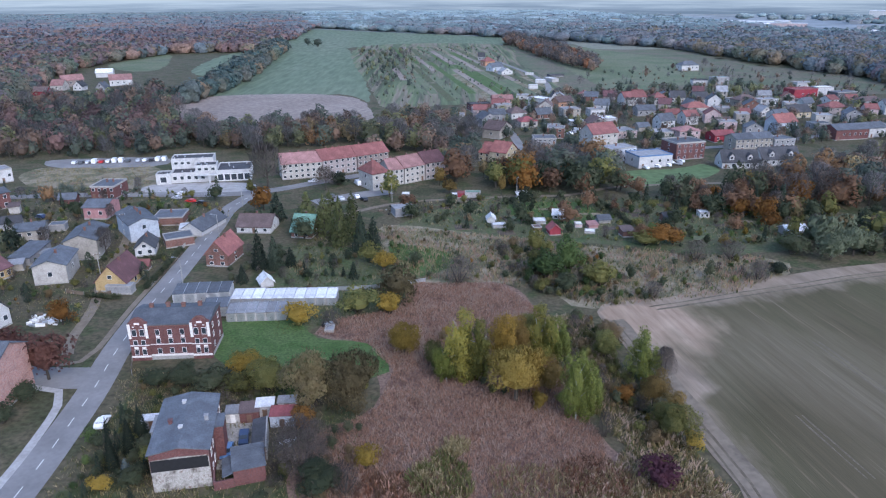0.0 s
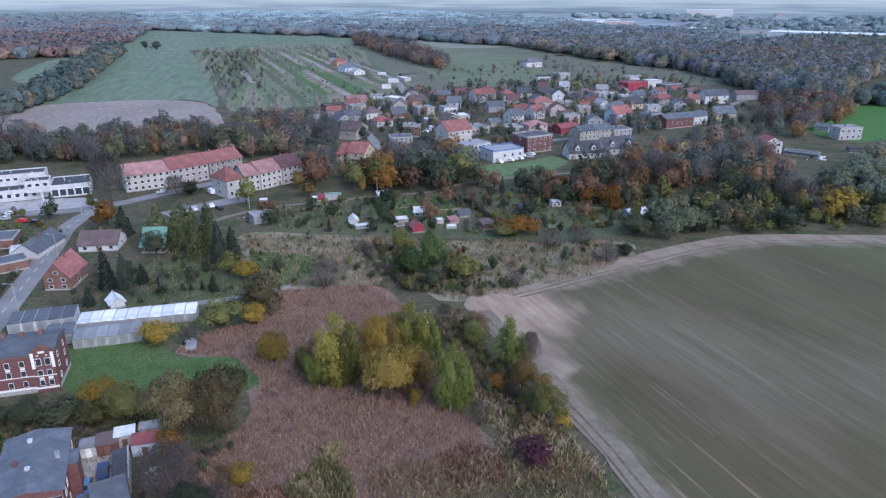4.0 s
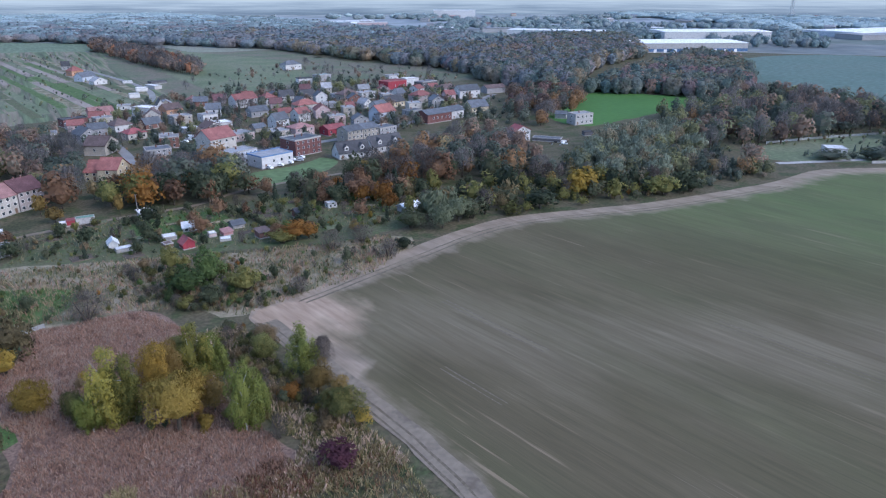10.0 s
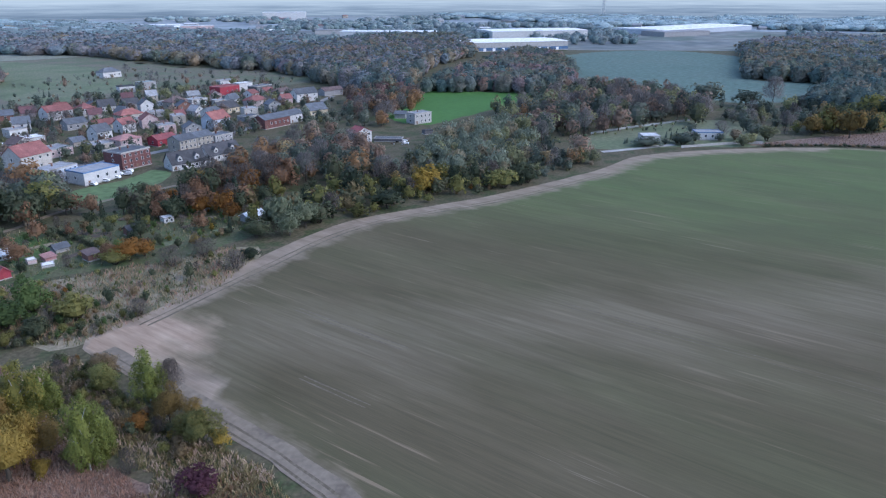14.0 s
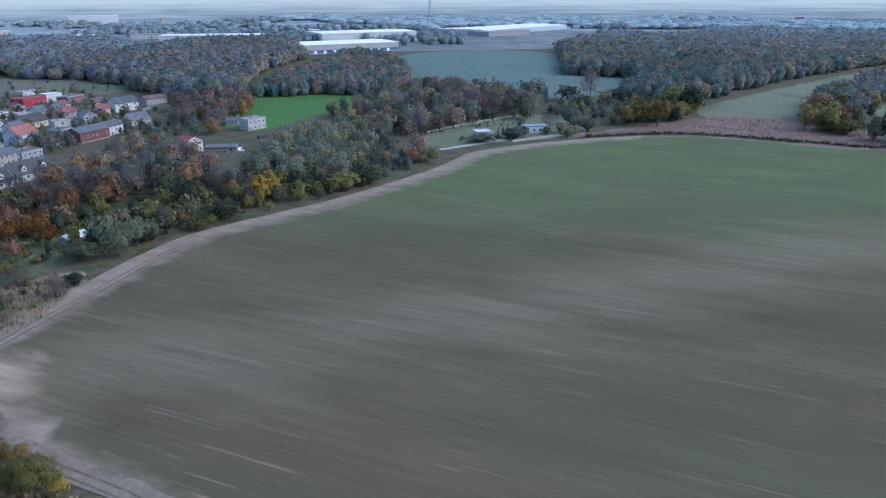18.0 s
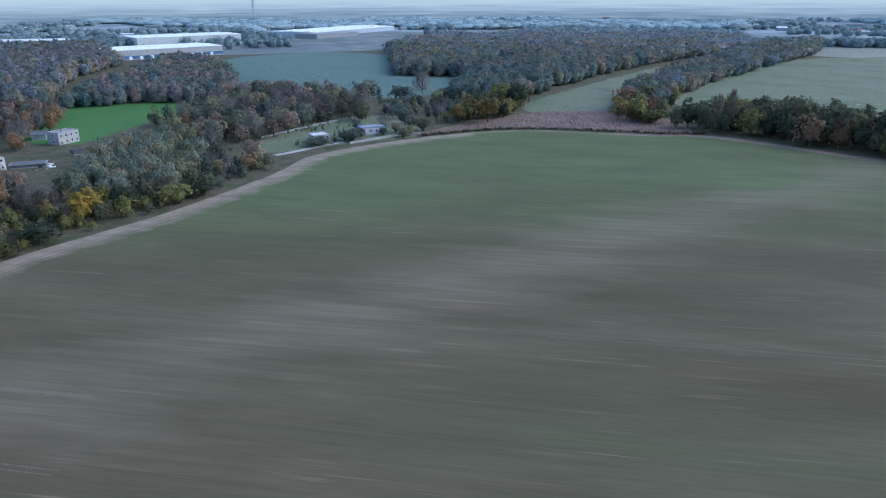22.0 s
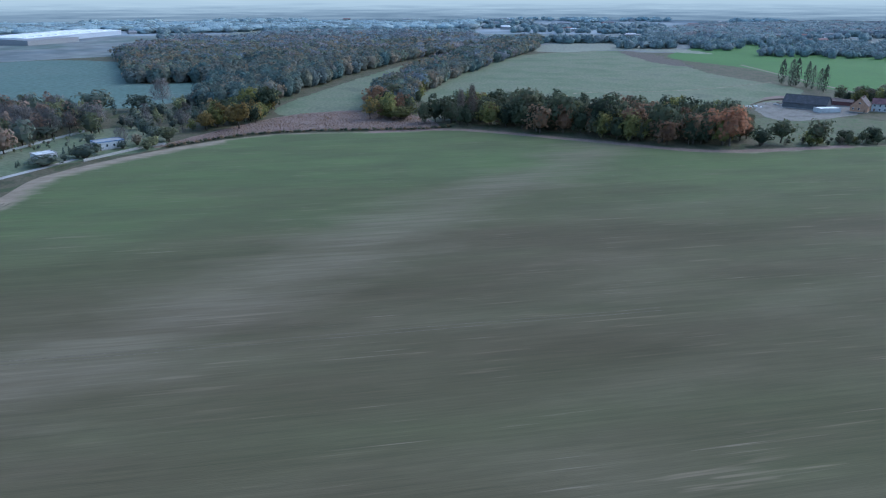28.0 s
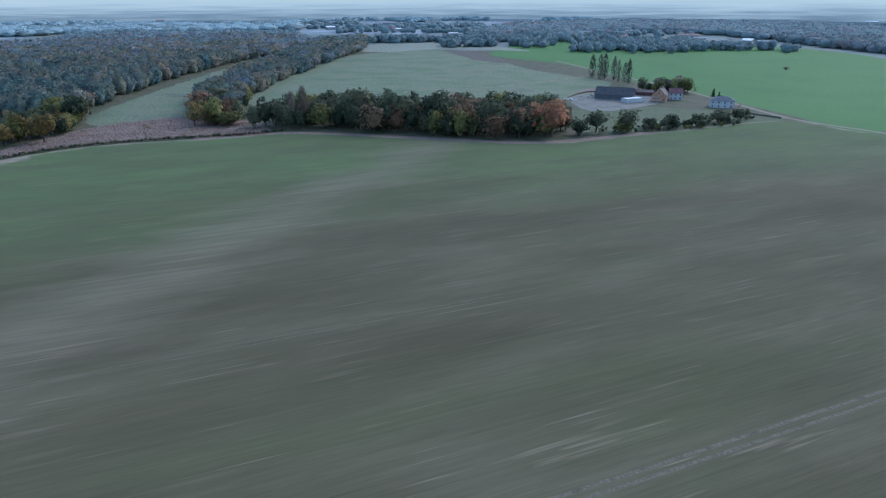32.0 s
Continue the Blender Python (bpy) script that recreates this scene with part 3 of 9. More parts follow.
# ---- ground ----
def build_ground():
    rings = [0, 60, 120, 200, 300, 420, 560, 720, 900, 1100, 1350, 1650, 2000, 2500, 3100, 3800, 4600, 5600]
    n = 96
    bm = bmesh.new()
    grid = []
    for r in rings:
        row = []
        for i in range(n):
            a = 2 * math.pi * i / n
            k = r * (1 + 0.06 * noise.noise((math.cos(a) * 3, math.sin(a) * 3, r * 0.01))) if 0 < r < 5000 else r
            row.append(bm.verts.new((k * math.cos(a), k * math.sin(a), 0)) if r else None)
        grid.append(row)
    mid = bm.verts.new((0, 0, 0))
    for i in range(n):
        bm.faces.new([mid, grid[1][i], grid[1][(i + 1) % n]])
    for j in range(1, len(rings) - 1):
        for i in range(n):
            f = bm.faces.new([grid[j][i], grid[j + 1][i], grid[j + 1][(i + 1) % n], grid[j][(i + 1) % n]])
            # outer rings get the haze-tinted plain colours, palest farthest out
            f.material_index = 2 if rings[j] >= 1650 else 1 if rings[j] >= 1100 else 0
    tagged(link_mesh("ground", bm, [M["ground"], M["plain"], M["hazeplain"]]), "rough grassy ground with bare and dry patches, haze-tinted far out", "ground", kind="structure")
    # glowing backdrop ring, painted with misty distance, that closes the view
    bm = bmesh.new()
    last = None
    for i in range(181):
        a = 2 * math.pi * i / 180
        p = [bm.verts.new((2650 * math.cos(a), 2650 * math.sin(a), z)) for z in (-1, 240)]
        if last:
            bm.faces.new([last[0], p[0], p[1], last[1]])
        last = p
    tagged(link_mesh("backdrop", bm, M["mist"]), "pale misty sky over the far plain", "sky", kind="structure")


build_ground()


# ---- zones of the ground ----
zone("garden_ground", [(-42, 148), (-48, 210), (-17, 210), (-17, 233), (17, 268), (71, 267), (117, 275), (148, 262), (119, 214), (83, 204), (49, 215), (21, 210), (3, 195), (-7, 182), (-14, 167), (-27, 160)],
     M["grass"], 0.020, "worn garden grass between sheds and shrubs")
zone("scrubland", [(-21, 233), (22, 221), (57, 209), (99, 201), (102, 190), (80, 174), (39, 165), (30, 174), (15, 182), (-11, 186)],
     M["scrub"], 0.050, "dry tussocky scrub grass")
zone("green_plot", [(-16, 215), (3, 205), (1, 193), (-9, 186), (-16, 200)],
     M["lawn"], 0.090, "green garden plot with a dug bed")
zone("vegetable_plot", [(34, 260), (54, 260), (57, 242), (40, 232)],
     M["meadow"], 0.090, "small green allotment lawn")
zone("village_green", [(83, 309), (103, 314), (125, 324), (125, 308), (102, 291), (78, 284)],
     M["bright"], 0.060, "sloping green meadow below the village")
zone("vacant_land", [(-191, 318), (-141, 328), (-125, 287), (-174, 288)],
     M["scrub"], 0.040, "vacant plot of pale dry grass")
zone("car_park", [(-191, 338), (-142, 343), (-136, 325), (-183, 322)],
     M["asphalt"], 0.060, "asphalt car park")
zone("forecourt", [(-125, 290), (-86, 294), (-82, 279), (-121, 278)],
     M["paving"], 0.070, "pale paved forecourt")
zone("lawn", [(-57, 157), (-39, 159), (-30, 149), (-18, 146), (-11.5, 133), (-22, 130), (-35, 133), (-48, 136), (-52, 140)],
     M["lawn"], 0.060, "bright green mown lawn", wobble=0.5)
zone("yard", [(-44, 113), (-38, 115), (-34, 113), (-32, 103), (-40, 100)],
     M["yardearth"], 0.060, "pale trodden farm yard", wobble=0.3)
zone("reedbed", [(-8, 182), (17, 181), (24, 165), (25, 148), (25, 125), (29, 111), (30, 92), (-22, 90), (-24, 110), (-14, 119), (-15, 135), (-19, 144), (-31, 151), (-26, 159), (-12, 165)],
     M["reedbed"], 0.040, "brown reedbed floor")
zone("winter_field", [(-286, 1555), (-152, 1481), (109, 1268), (84, 1107), (-119, 1072), (-119, 945), (-56, 548), (-83, 568), (-180, 558), (-210, 802), (-253, 1149)],
     M["palegreen"], 0.050, "pale green winter crop field on the far slope")
zone("ploughed_field", [(-192, 507), (-180, 558), (-101, 568), (-61, 531), (-46, 442), (-80, 440), (-124, 418), (-160, 434)],
     M["ploughed"], 0.080, "bare brown ploughed field")
zone("far_meadow", [(-266, 762), (-283, 943), (-256, 996), (-245, 885), (-232, 708)],
     M["palegreen"], 0.050, "small pale meadow between hedges")
zone("far_pasture", [(-374, 801), (-377, 883), (-355, 938), (-306, 787), (-318, 742)],
     M["meadow"], 0.050, "small green pasture near the hamlet")
zone("garden_strips", [(-119, 1072), (84, 1107), (89, 823), (96, 551), (-1, 510), (-33, 498), (-56, 571)],
     M["strip"], 0.065, "narrow strips of gardens and plots")
zone("meadow", [(99, 1083), (124, 894), (136, 619), (147, 582), (210, 616), (244, 656), (272, 829), (238, 956), (183, 1079)],
     M["meadow"], 0.050, "green meadow behind the village")
zone("heath", [(92, 545), (150, 570), (350, 560), (430, 650), (340, 800), (330, 1000), (190, 1110), (92, 1095)],
     M["heath"], 0.030, "rough green and brown heath behind the village", wobble=4.0)
zone("stubble_field", [(204, 1204), (247, 1099), (317, 1019), (214, 1024)],
     M["palefield"], 0.070, "pale stubble field")
zone("bright_meadow", [(304, 372), (383, 436), (419, 426), (456, 358), (406, 341), (340, 329), (295, 324)],
     M["vivid"], 0.050, "bright green meadow among trees")
zone("rape_field", [(608, 491), (815, 577), (942, 513), (897, 381), (690, 289), (695, 212), (570, 202), (525, 234), (567, 333), (575, 415)],
     M["bluegreen"], 0.050, "blue-green rape field")
zone("valley_meadow", [(527, 117), (675, 87), (897, 25), (674, 48), (515, 44), (484, 92)],
     M["meadow"], 0.050, "long green meadow between woods")
zone("reed_strip", [(380, 154), (457, 122), (496, 94), (515, 44), (479, 7), (438, -3), (435, 20), (433, 40), (432, 81), (420, 112)],
     M["redearth"], 0.060, "brown reed strip beyond the field")
zone("garden", [(312, 208), (345, 230), (431, 213), (439, 174), (385, 149), (352, 174)],
     M["meadow"], 0.050, "green fenced garden beside the field")
zone("grazing_meadow", [(588, 11), (829, -48), (1008, -121), (1089, -285), (761, -298), (618, -323), (520, -224), (552, -103), (554, -14)],
     M["meadow"], 0.050, "green grazing meadow")
zone("green_crop_field", [(976, -320), (1174, -437), (1274, -565), (1158, -779), (766, -793), (345, -369), (411, -355), (483, -357), (556, -357), (640, -353), (810, -361)],
     M["vivid"], 0.060, "bright green crop field behind the farm")
zone("distant_field", [(1468, -402), (1769, -627), (1850, -852), (1377, -635), (1377, -488)],
     M["meadow"], 0.050, "distant green field")
zone("distant_stubble", [(1302, 424), (1645, 457), (1825, 417), (1515, 345), (1297, 359)],
     M["palefield"], 0.050, "distant pale stubble field")
zone("pale_track_field", [(1117, -142), (1297, -236), (1247, -344), (1031, -400), (1113, -291), (1069, -195)],
     M["palefield"], 0.070, "pale bare strip beyond the meadow")
zone("farmyard", [(530, -243), (548, -271), (529, -314), (484, -293), (463, -230)],
     M["farmearth"], 0.080, "bare earth farmyard")
zone("stock_yard", [(560, -262), (548, -300), (532, -322), (560, -330), (585, -290)],
     M["redearth"], 0.086, "reddish trodden stock yard behind the barn")
zone("paddock", [(463, -209), (474, -273), (432, -325), (398, -340), (386, -251), (383, -188)],
     M["grass"], 0.050, "rough green paddock before the farm")
zone("wood_clearing", [(990, 196), (1042, 220), (1150, 140), (1061, 128)],
     M["palefield"], 0.060, "pale clearing between the woods")
zone("earth_bank", [(1080, -277), (1018, -312), (838, -304), (898, -276)],
     M["plot"], 0.090, "long bank of dark heaped earth in the meadow", wobble=3.0)
zone("allotment_lawn", [(26, 258), (52, 262), (58, 240), (31, 236)],
     M["lawn"], 0.100, "bright green allotment lawn")
zone("back_lawn", [(12, 236), (60, 229), (58, 219), (20, 224)],
     M["grass"], 0.105, "worn green garden lawns behind the scrub")
zone("side_lawn", [(66, 247), (90, 250), (92, 228), (68, 224)],
     M["grass"], 0.100, "patchy garden lawn among sheds")
g = random.Random(12)
for i in range(17):
    y0 = 540 + g.uniform(-14, 30)
    while y0 < 1040:
        y1 = min(1060, y0 + g.uniform(70, 260))
        x0 = -24 + 7.8 * i
        if x0 - 0.17 * (y0 - 530) > -64:
            ribbon("garden_strip", [(x0 - 0.15 * (y - 530), y) for y in (y0, (y0 + y1) / 2, y1)], g.uniform(4.5, 7.6), M[g.choice(["lawn", "meadow", "strip", "ploughed", "grass", "scrub", "meadow", "grass"])], 0.075 + 0.004 * (i % 3), "narrow worked strip of garden on the slope", step=12, wob=0.8, category="field")
        y0 = y1 + g.uniform(2, 14)


def crop_field():
    """The big field, with a rim that carries how bare and trodden its edge is."""
    outline = spline(FIELD_LINE, 4.0, True)
    n = len(outline)
    bm = bmesh.new()
    lay = bm.verts.layers.float.new("edge")
    outer, inner = [], []
    for i, v in enumerate(outline):
        d = (outline[(i + 1) % n] - outline[i - 1]).normalized()
        nrm = Vector((d.y, -d.x, 0))
        w = 1.0 if v.y > 120 and v.x < 400 else 0.5 if v.x < 70 else 0.55
        k = noise.noise((v.x * 0.1, v.y * 0.1, 3.0))
        a = bm.verts.new((v.x + 0.6 * k, v.y + 0.6 * k, 0.07))
        near = min((v.xy - Vector(c)).length for c in ((40, 163), (392, -335), (337, -361), (330, -460), (90, -460), (56, -100)))
        b = bm.verts.new((*(v + nrm * min(17 if w == 1.0 else 9, 0.8 + 0.42 * near)).xy, 0.07))
        a[lay], b[lay] = w, 0.0
        outer.append(a), inner.append(b)
    for i in range(n):
        bm.faces.new([outer[i], inner[i], inner[(i + 1) % n], outer[(i + 1) % n]])
    f = bm.faces.new(inner)
    bmesh.ops.triangulate(bm, faces=[f])
    bm.normal_update()
    for f in bm.faces:
        if f.normal.z < 0:
            f.normal_flip()
    tagged(link_mesh("crop_field", bm, M["crop"]), "large field of young winter crop in drilled rows", "field", kind="structure")


FIELD_LINE = [(40, 163), (61, 172), (97, 186), (144, 197), (206, 184), (271, 179), (318, 180), (377, 146), (411, 109), (423, 79), (427, 18), (435, -18), (394, -94), (365, -154), (378, -235), (392, -335), (337, -361), (330, -460), (90, -460), (56, -100), (47, 20), (53, 77), (50, 116)]
crop_field()


def tramline(u, y0, y1, width=0.4, gap=1.8, mat="track", label="pale wheel track through the crop"):
    """A pair of wheel tracks along the drilled rows."""
    ys = [y0 + (y1 - y0) * i / 8 for i in range(9)]
    for side in (-0.5, 0.5):
        ribbon("tramline", [(u + side * gap - 0.17 * y + 0.25 * noise.noise((y * 0.03, u, side)), y) for y in ys], width, M[mat], 0.085, label, step=1.2, wob=0.16)


tramline(78.5, -18, -150, 0.9, 2.2, "thintrack")
tramline(157, 100, -60, 0.25, 1.8, "thintrack")
tramline(112.5, 146, 110, 0.35, 1.4, "thintrack")
tramline(89, 116, 97, 0.35, 1.4, "thintrack")

# bare headland round the field and the dirt track beside it
ribbon("dirt_track", [(43, 158), (49, 118), (52, 92), (52.5, 77), (50.5, 60), (45.5, 20), (39, -40)], 5.4, M["track"], 0.112, "bare tan dirt track along the field", wob=0.9)
for off in (-0.9, 0.9):
    ribbon("field_track", [(42 + off, 158), (48 + off, 118), (51 + off, 92), (51.5 + off, 77), (49.5 + off, 60), (44.5 + off, 20), (38 + off, -40)], 0.55, M["thintrack"], 0.118, "worn wheel rut of the dirt track along the field", wob=0.4)
ribbon("east_verge", [(425, 40), (432, -15), (394, -92), (366, -150), (378, -230)], 7, M["redearth"], 0.078, "reddish bare earth under the trees", wob=1.2)
# roads
ROAD = [(-70, 60), (-70.6, 93), (-71.6, 110), (-73.1, 126), (-75.8, 144), (-77.5, 166), (-78.2, 187), (-79.2, 211), (-80, 231), (-81.5, 252), (-79, 268), (-75, 279)]
main_road = ribbon("road", ROAD, 6.8, M["asphalt"], 0.10, "grey asphalt village road with white dashes")
cross_road = ribbon("cross_road", [(-240, 258), (-187, 269), (-158, 274), (-112, 275), (-88, 275), (-71, 281), (-55, 293), (-41, 303), (-24, 313), (0, 330)], 6.5, M["asphalt"], 0.11, "asphalt road past the apartment rows")
side_road = ribbon("side_road", [(-73, 131), (-84, 131), (-99, 133), (-140, 140)], (9, 6), M["asphalt"], 0.09, "side road joining at the junction")
ribbon("pavement", [(-74.6, 62), (-74.9, 95), (-75.9, 110), (-77.4, 120), (-80, 125.5), (-86, 127), (-100, 128.6)], 1.7, M["paving"], 0.14, "narrow concrete pavement with a kerb", category="pavement")
ribbon("verge_path", [(-86, 136), (-81.5, 138), (-80.4, 144), (-82, 166), (-82.6, 187), (-83.6, 208)], 1.5, M["track"], 0.12, "worn footpath beside the road", category="pavement")
ribbon("hamlet_lane", [(-86, 141), (-89, 149), (-92, 166), (-98, 184), (-100, 192), (-105, 216), (-112, 236)], 2.6, M["track"], 0.09, "narrow gravel lane between gardens")
ribbon("allotment_lane", [(-45, 238), (-18, 261), (26, 270), (50, 272), (76, 285), (120, 290)], 2.6, M["track"], 0.09, "gravel lane along the allotments")
ribbon("village_street", [(41, 352), (41, 375), (40, 403), (38, 440), (60, 500), (90, 600), (88, 700), (60, 860)], 5, M["asphalt"], 0.09, "village street climbing between the houses")
ribbon("village_road", [(41, 362), (82, 358), (120, 360), (152, 365), (200, 385), (260, 420), (330, 470)], 5.5, M["asphalt"], 0.10, "asphalt road through the village")
ribbon("garden_drive", [(308, 200), (330, 191), (352, 183)], 4, M["paving"], 0.10, "pale concrete drive to the white garden house")
ribbon("farm_road", [(300, -372), (345, -360), (398, -345), (470, -352), (560, -360), (650, -362), (860, -370)], 4.5, M["track"], 0.10, "track along the bright green field")
ribbon("parking_row", [(-50, 262), (-36, 272), (-22, 279)], 9, M["asphalt"], 0.08, "asphalt parking area before the apartments")
ribbon("meadow_ditch", [(600, -120), (608, -132), (623, -225), (680, -324)], 3.2, M["scrub"], 0.10, "dark overgrown ditch across the grazing meadow", wob=0.6, category="ditch")
for k, off in enumerate((3.5, 6.0)):
    ribbon("headland_rut", [(52 + off * 0.6, 168 - off * 0.7), (97, 183 - off), (144, 194 - off), (206, 181 - off), (271, 176 - off)], 0.5 + 0.15 * k, M["thintrack"], 0.118, "curving wheel rut along the bare headland", wob=0.5)


def dashes(line, parent, gap, length, width, z, off=0.0):
    pts = spline(line, 1.0)
    i = 4
    while i + length < len(pts):
        a, b = pts[i], pts[int(i + length)]
        d = (b - a).normalized()
        n = Vector((-d.y, d.x, 0))
        bm = bmesh.new()
        c = [(*(p + n * s).xy, z + k) for k in (0, 0.012) for p, s in ((a, off - width / 2), (b, off - width / 2), (b, off + width / 2), (a, off + width / 2))]
        v = [bm.verts.new(q) for q in c]
        for f in ((4, 5, 6, 7), (0, 1, 5, 4), (1, 2, 6, 5), (2, 3, 7, 6), (3, 0, 4, 7)):
            bm.faces.new([v[k] for k in f])
        bmesh.ops.recalc_face_normals(bm, faces=bm.faces)
        part("road_marking", bm, M["paint"], parent)
        i += int(length + gap)
dashes(ROAD, main_road, 4, 3, 0.16, 0.112)
dashes([(-187, 269), (-158, 274), (-112, 275), (-88, 275)], cross_road, 6, 4, 0.16, 0.122)



# ---- plants ----


def boughs(shape, g):
    """The rounded leaf masses of a crown one wide and one high: their centres and radii."""
    if shape == "tall":
        k = 54
        z = g.uniform(0.05, 0.93, k)
        stem = g.integers(0, 4, k)
        sa, sh = g.uniform(0, 6.28, 4), np.array([1.0, 0.9, 0.78, 0.68])
        lean = np.array([0.05, 0.24, 0.27, 0.3])
        e = 0.22 * np.clip(1.15 * (1.05 - z), 0, 1) ** 0.6 * np.clip(z * 6, 0.5, 1) * g.uniform(0.3, 1.25, k)
        a = g.uniform(0, 6.28, k)
        c = np.stack([(lean * np.cos(sa))[stem] * (0.4 + 0.6 * z) + e * np.cos(a), (lean * np.sin(sa))[stem] * (0.4 + 0.6 * z) + e * np.sin(a), z * sh[stem]], 1)
        return c, g.uniform(0.04, 0.095, k)
    ground = shape == "bush"
    k = 34 if shape == "willow" else 28
    d = g.normal(size=(k, 3))
    d /= np.linalg.norm(d, axis=1)[:, None]
    d[:, 2] = np.where(d[:, 2] < -0.55, -d[:, 2], d[:, 2])
    q = g.uniform(0.55, 1.18, (k, 1))
    c = d * q * ((0.33, 0.33, 0.33) if ground else (0.34, 0.34, 0.36)) + (0, 0, 0.45 if ground else 0.48)
    c[:, :2] *= 1 + 0.14 * np.sin(np.arctan2(c[:, 1], c[:, 0]) * 2 + 6 * g.random())[:, None]
    return c, g.uniform(0.065, 0.165, k)


def leaves(shape, n, leaf, seed, up=0.25):
    """Leaf clumps of a crown one wide and one high, as quads (n, 4, 3), and the way that each faces."""
    g = np.random.default_rng(seed)
    core = None
    if shape in ("round", "bush", "willow", "tall"):
        c, rad = boughs(shape, g)
        m = 3 * n
        pick = g.choice(len(c), m, p=rad ** 2 / (rad ** 2).sum())
        d = g.normal(size=(m, 3)) + (0, 0, 0.3)
        d /= np.linalg.norm(d, axis=1)[:, None]
        stray = np.where(g.random(m) < (0.4 if shape == "tall" else 0.22), g.uniform(1.05, 1.6, m), g.uniform(0.78, 1.08, m))
        p = c[pick] + d * (rad[pick] * stray)[:, None] * ((1, 1, 1.5) if shape == "tall" else (1, 1, 0.9))
        deep = np.zeros(m, bool)
        for cc, rr in zip(c, rad):
            deep |= np.linalg.norm(p - cc, axis=1) < 0.72 * rr
        keep = np.flatnonzero(~deep)[:n]
        p, d = p[keep], d[keep]
        mid = np.array((0, 0, 0.5))
        out = d * 0.75 + (p - mid) * (0.9 if shape == "tall" else 1.5)
        # a closed dark heart behind the leaves
        if shape == "tall":
            core = [((0, 0, 0.42), 0.11, 0.32)]
        else:
            core = [((0, 0, 0.42), 0.25, 0.27)] if shape == "bush" else [((0, 0, 0.49), 0.25, 0.25)]
    elif shape in ("bare", "barebush"):
        a = g.uniform(0, 2 * np.pi, n)
        ground = shape == "barebush"
        z = g.uniform(0.05 if ground else 0.28, 1.0, n) ** 0.8
        env = np.sqrt(np.clip(1 - ((z - 0.5) / 0.56) ** 2, 0.02, 1))
        limb = 0.82 + 0.18 * np.sin(5 * a + 4 * z)
        r = 0.48 * env * limb * g.uniform(0.05, 1.0, n) ** 0.5
        p = np.stack([r * np.cos(a), r * np.sin(a), z], 1)
        out = p - (0, 0, 0.4)
    elif shape == "cone":
        z = 1 - np.sqrt(g.uniform(0.0, 1, n)) * 0.97
        a = g.uniform(0, 2 * np.pi, n)
        tier = (z * 11 + 0.25 * np.sin(3 * a)) % 1.0
        r = (1 - z) ** 0.85 * 0.5 * (1.12 - 0.42 * tier) * g.uniform(0.5, 1.05, n) ** 0.6 * (0.86 + 0.14 * np.sin(7 * a + 9 * z))
        p = np.stack([r * np.cos(a), r * np.sin(a), z], 1)
        out = np.stack([np.cos(a), np.sin(a), 0.9 - 1.1 * tier], 1)
    else:
        z = g.uniform(0.04, 1, n)
        a = g.uniform(0, 2 * np.pi, n)
        prof = np.clip(np.sin(np.pi * np.clip(z, 0, 1) ** 0.75), 0.05, 1) ** 0.6
        r = 0.5 * prof * g.uniform(0.5, 1.0, n) ** 0.4 * (0.8 + 0.2 * np.sin(5 * a + 17 * z))
        p = np.stack([r * np.cos(a), r * np.sin(a), z], 1)
        out = np.stack([np.cos(a), np.sin(a), np.full(n, 0.3)], 1)
    n = len(p)
    p[:, 2] = np.clip(p[:, 2], 0.02, 1)
    face = out / (np.linalg.norm(out, axis=1)[:, None] + 1e-6)
    nrm = face + g.normal(size=(n, 3)) * 0.5 + (0, 0, up)
    nrm /= np.linalg.norm(nrm, axis=1)[:, None]
    t = np.cross(nrm, g.normal(size=(n, 3)))
    long, wide = 1.0, 0.75
    if shape in ("bare", "barebush"):
        t = p - (0, 0, 0.1) + g.normal(size=(n, 3)) * 0.3
        long, wide = 1.7, 0.10
    elif shape == "willow":
        t = np.stack([g.normal(size=n) * 0.6, g.normal(size=n) * 0.6, -np.ones(n)], 1)
        long, wide = 1.35, 0.6
    t /= np.linalg.norm(t, axis=1)[:, None] + 1e-6
    b = np.cross(nrm, t)
    b /= np.linalg.norm(b, axis=1)[:, None] + 1e-6
    s = leaf * g.uniform(0.55, 1.35, (n, 1))
    t, b = t * s * long * 0.5, b * s * wide * 0.5
    sk = g.uniform(0.5, 1.0, (n, 1))
    Q = np.stack([p - t - b * sk, p + t * sk - b, p + t + b * sk, p - t * sk + b], 1)
    N = face + (0, 0, 0.3)
    if core:
        for (cx, cy, cz), rw, rh in core:
            th, ph = np.linspace(0, 2 * np.pi, 8), np.linspace(-1.25, 1.35, 5)
            P = np.array([[(cx + rw * math.cos(f) * math.cos(a), cy + rw * math.cos(f) * math.sin(a), cz + rh * math.sin(f)) for a in th] for f in ph])
            H = np.stack([P[:-1, :-1], P[:-1, 1:], P[1:, 1:], P[1:, :-1]], 2).reshape(-1, 4, 3)
            Q = np.concatenate([Q, H])
            N = np.concatenate([N, (H.mean(1) - (cx, cy, cz)) * 3 + (0, 0, 0.2)])
    return Q, N


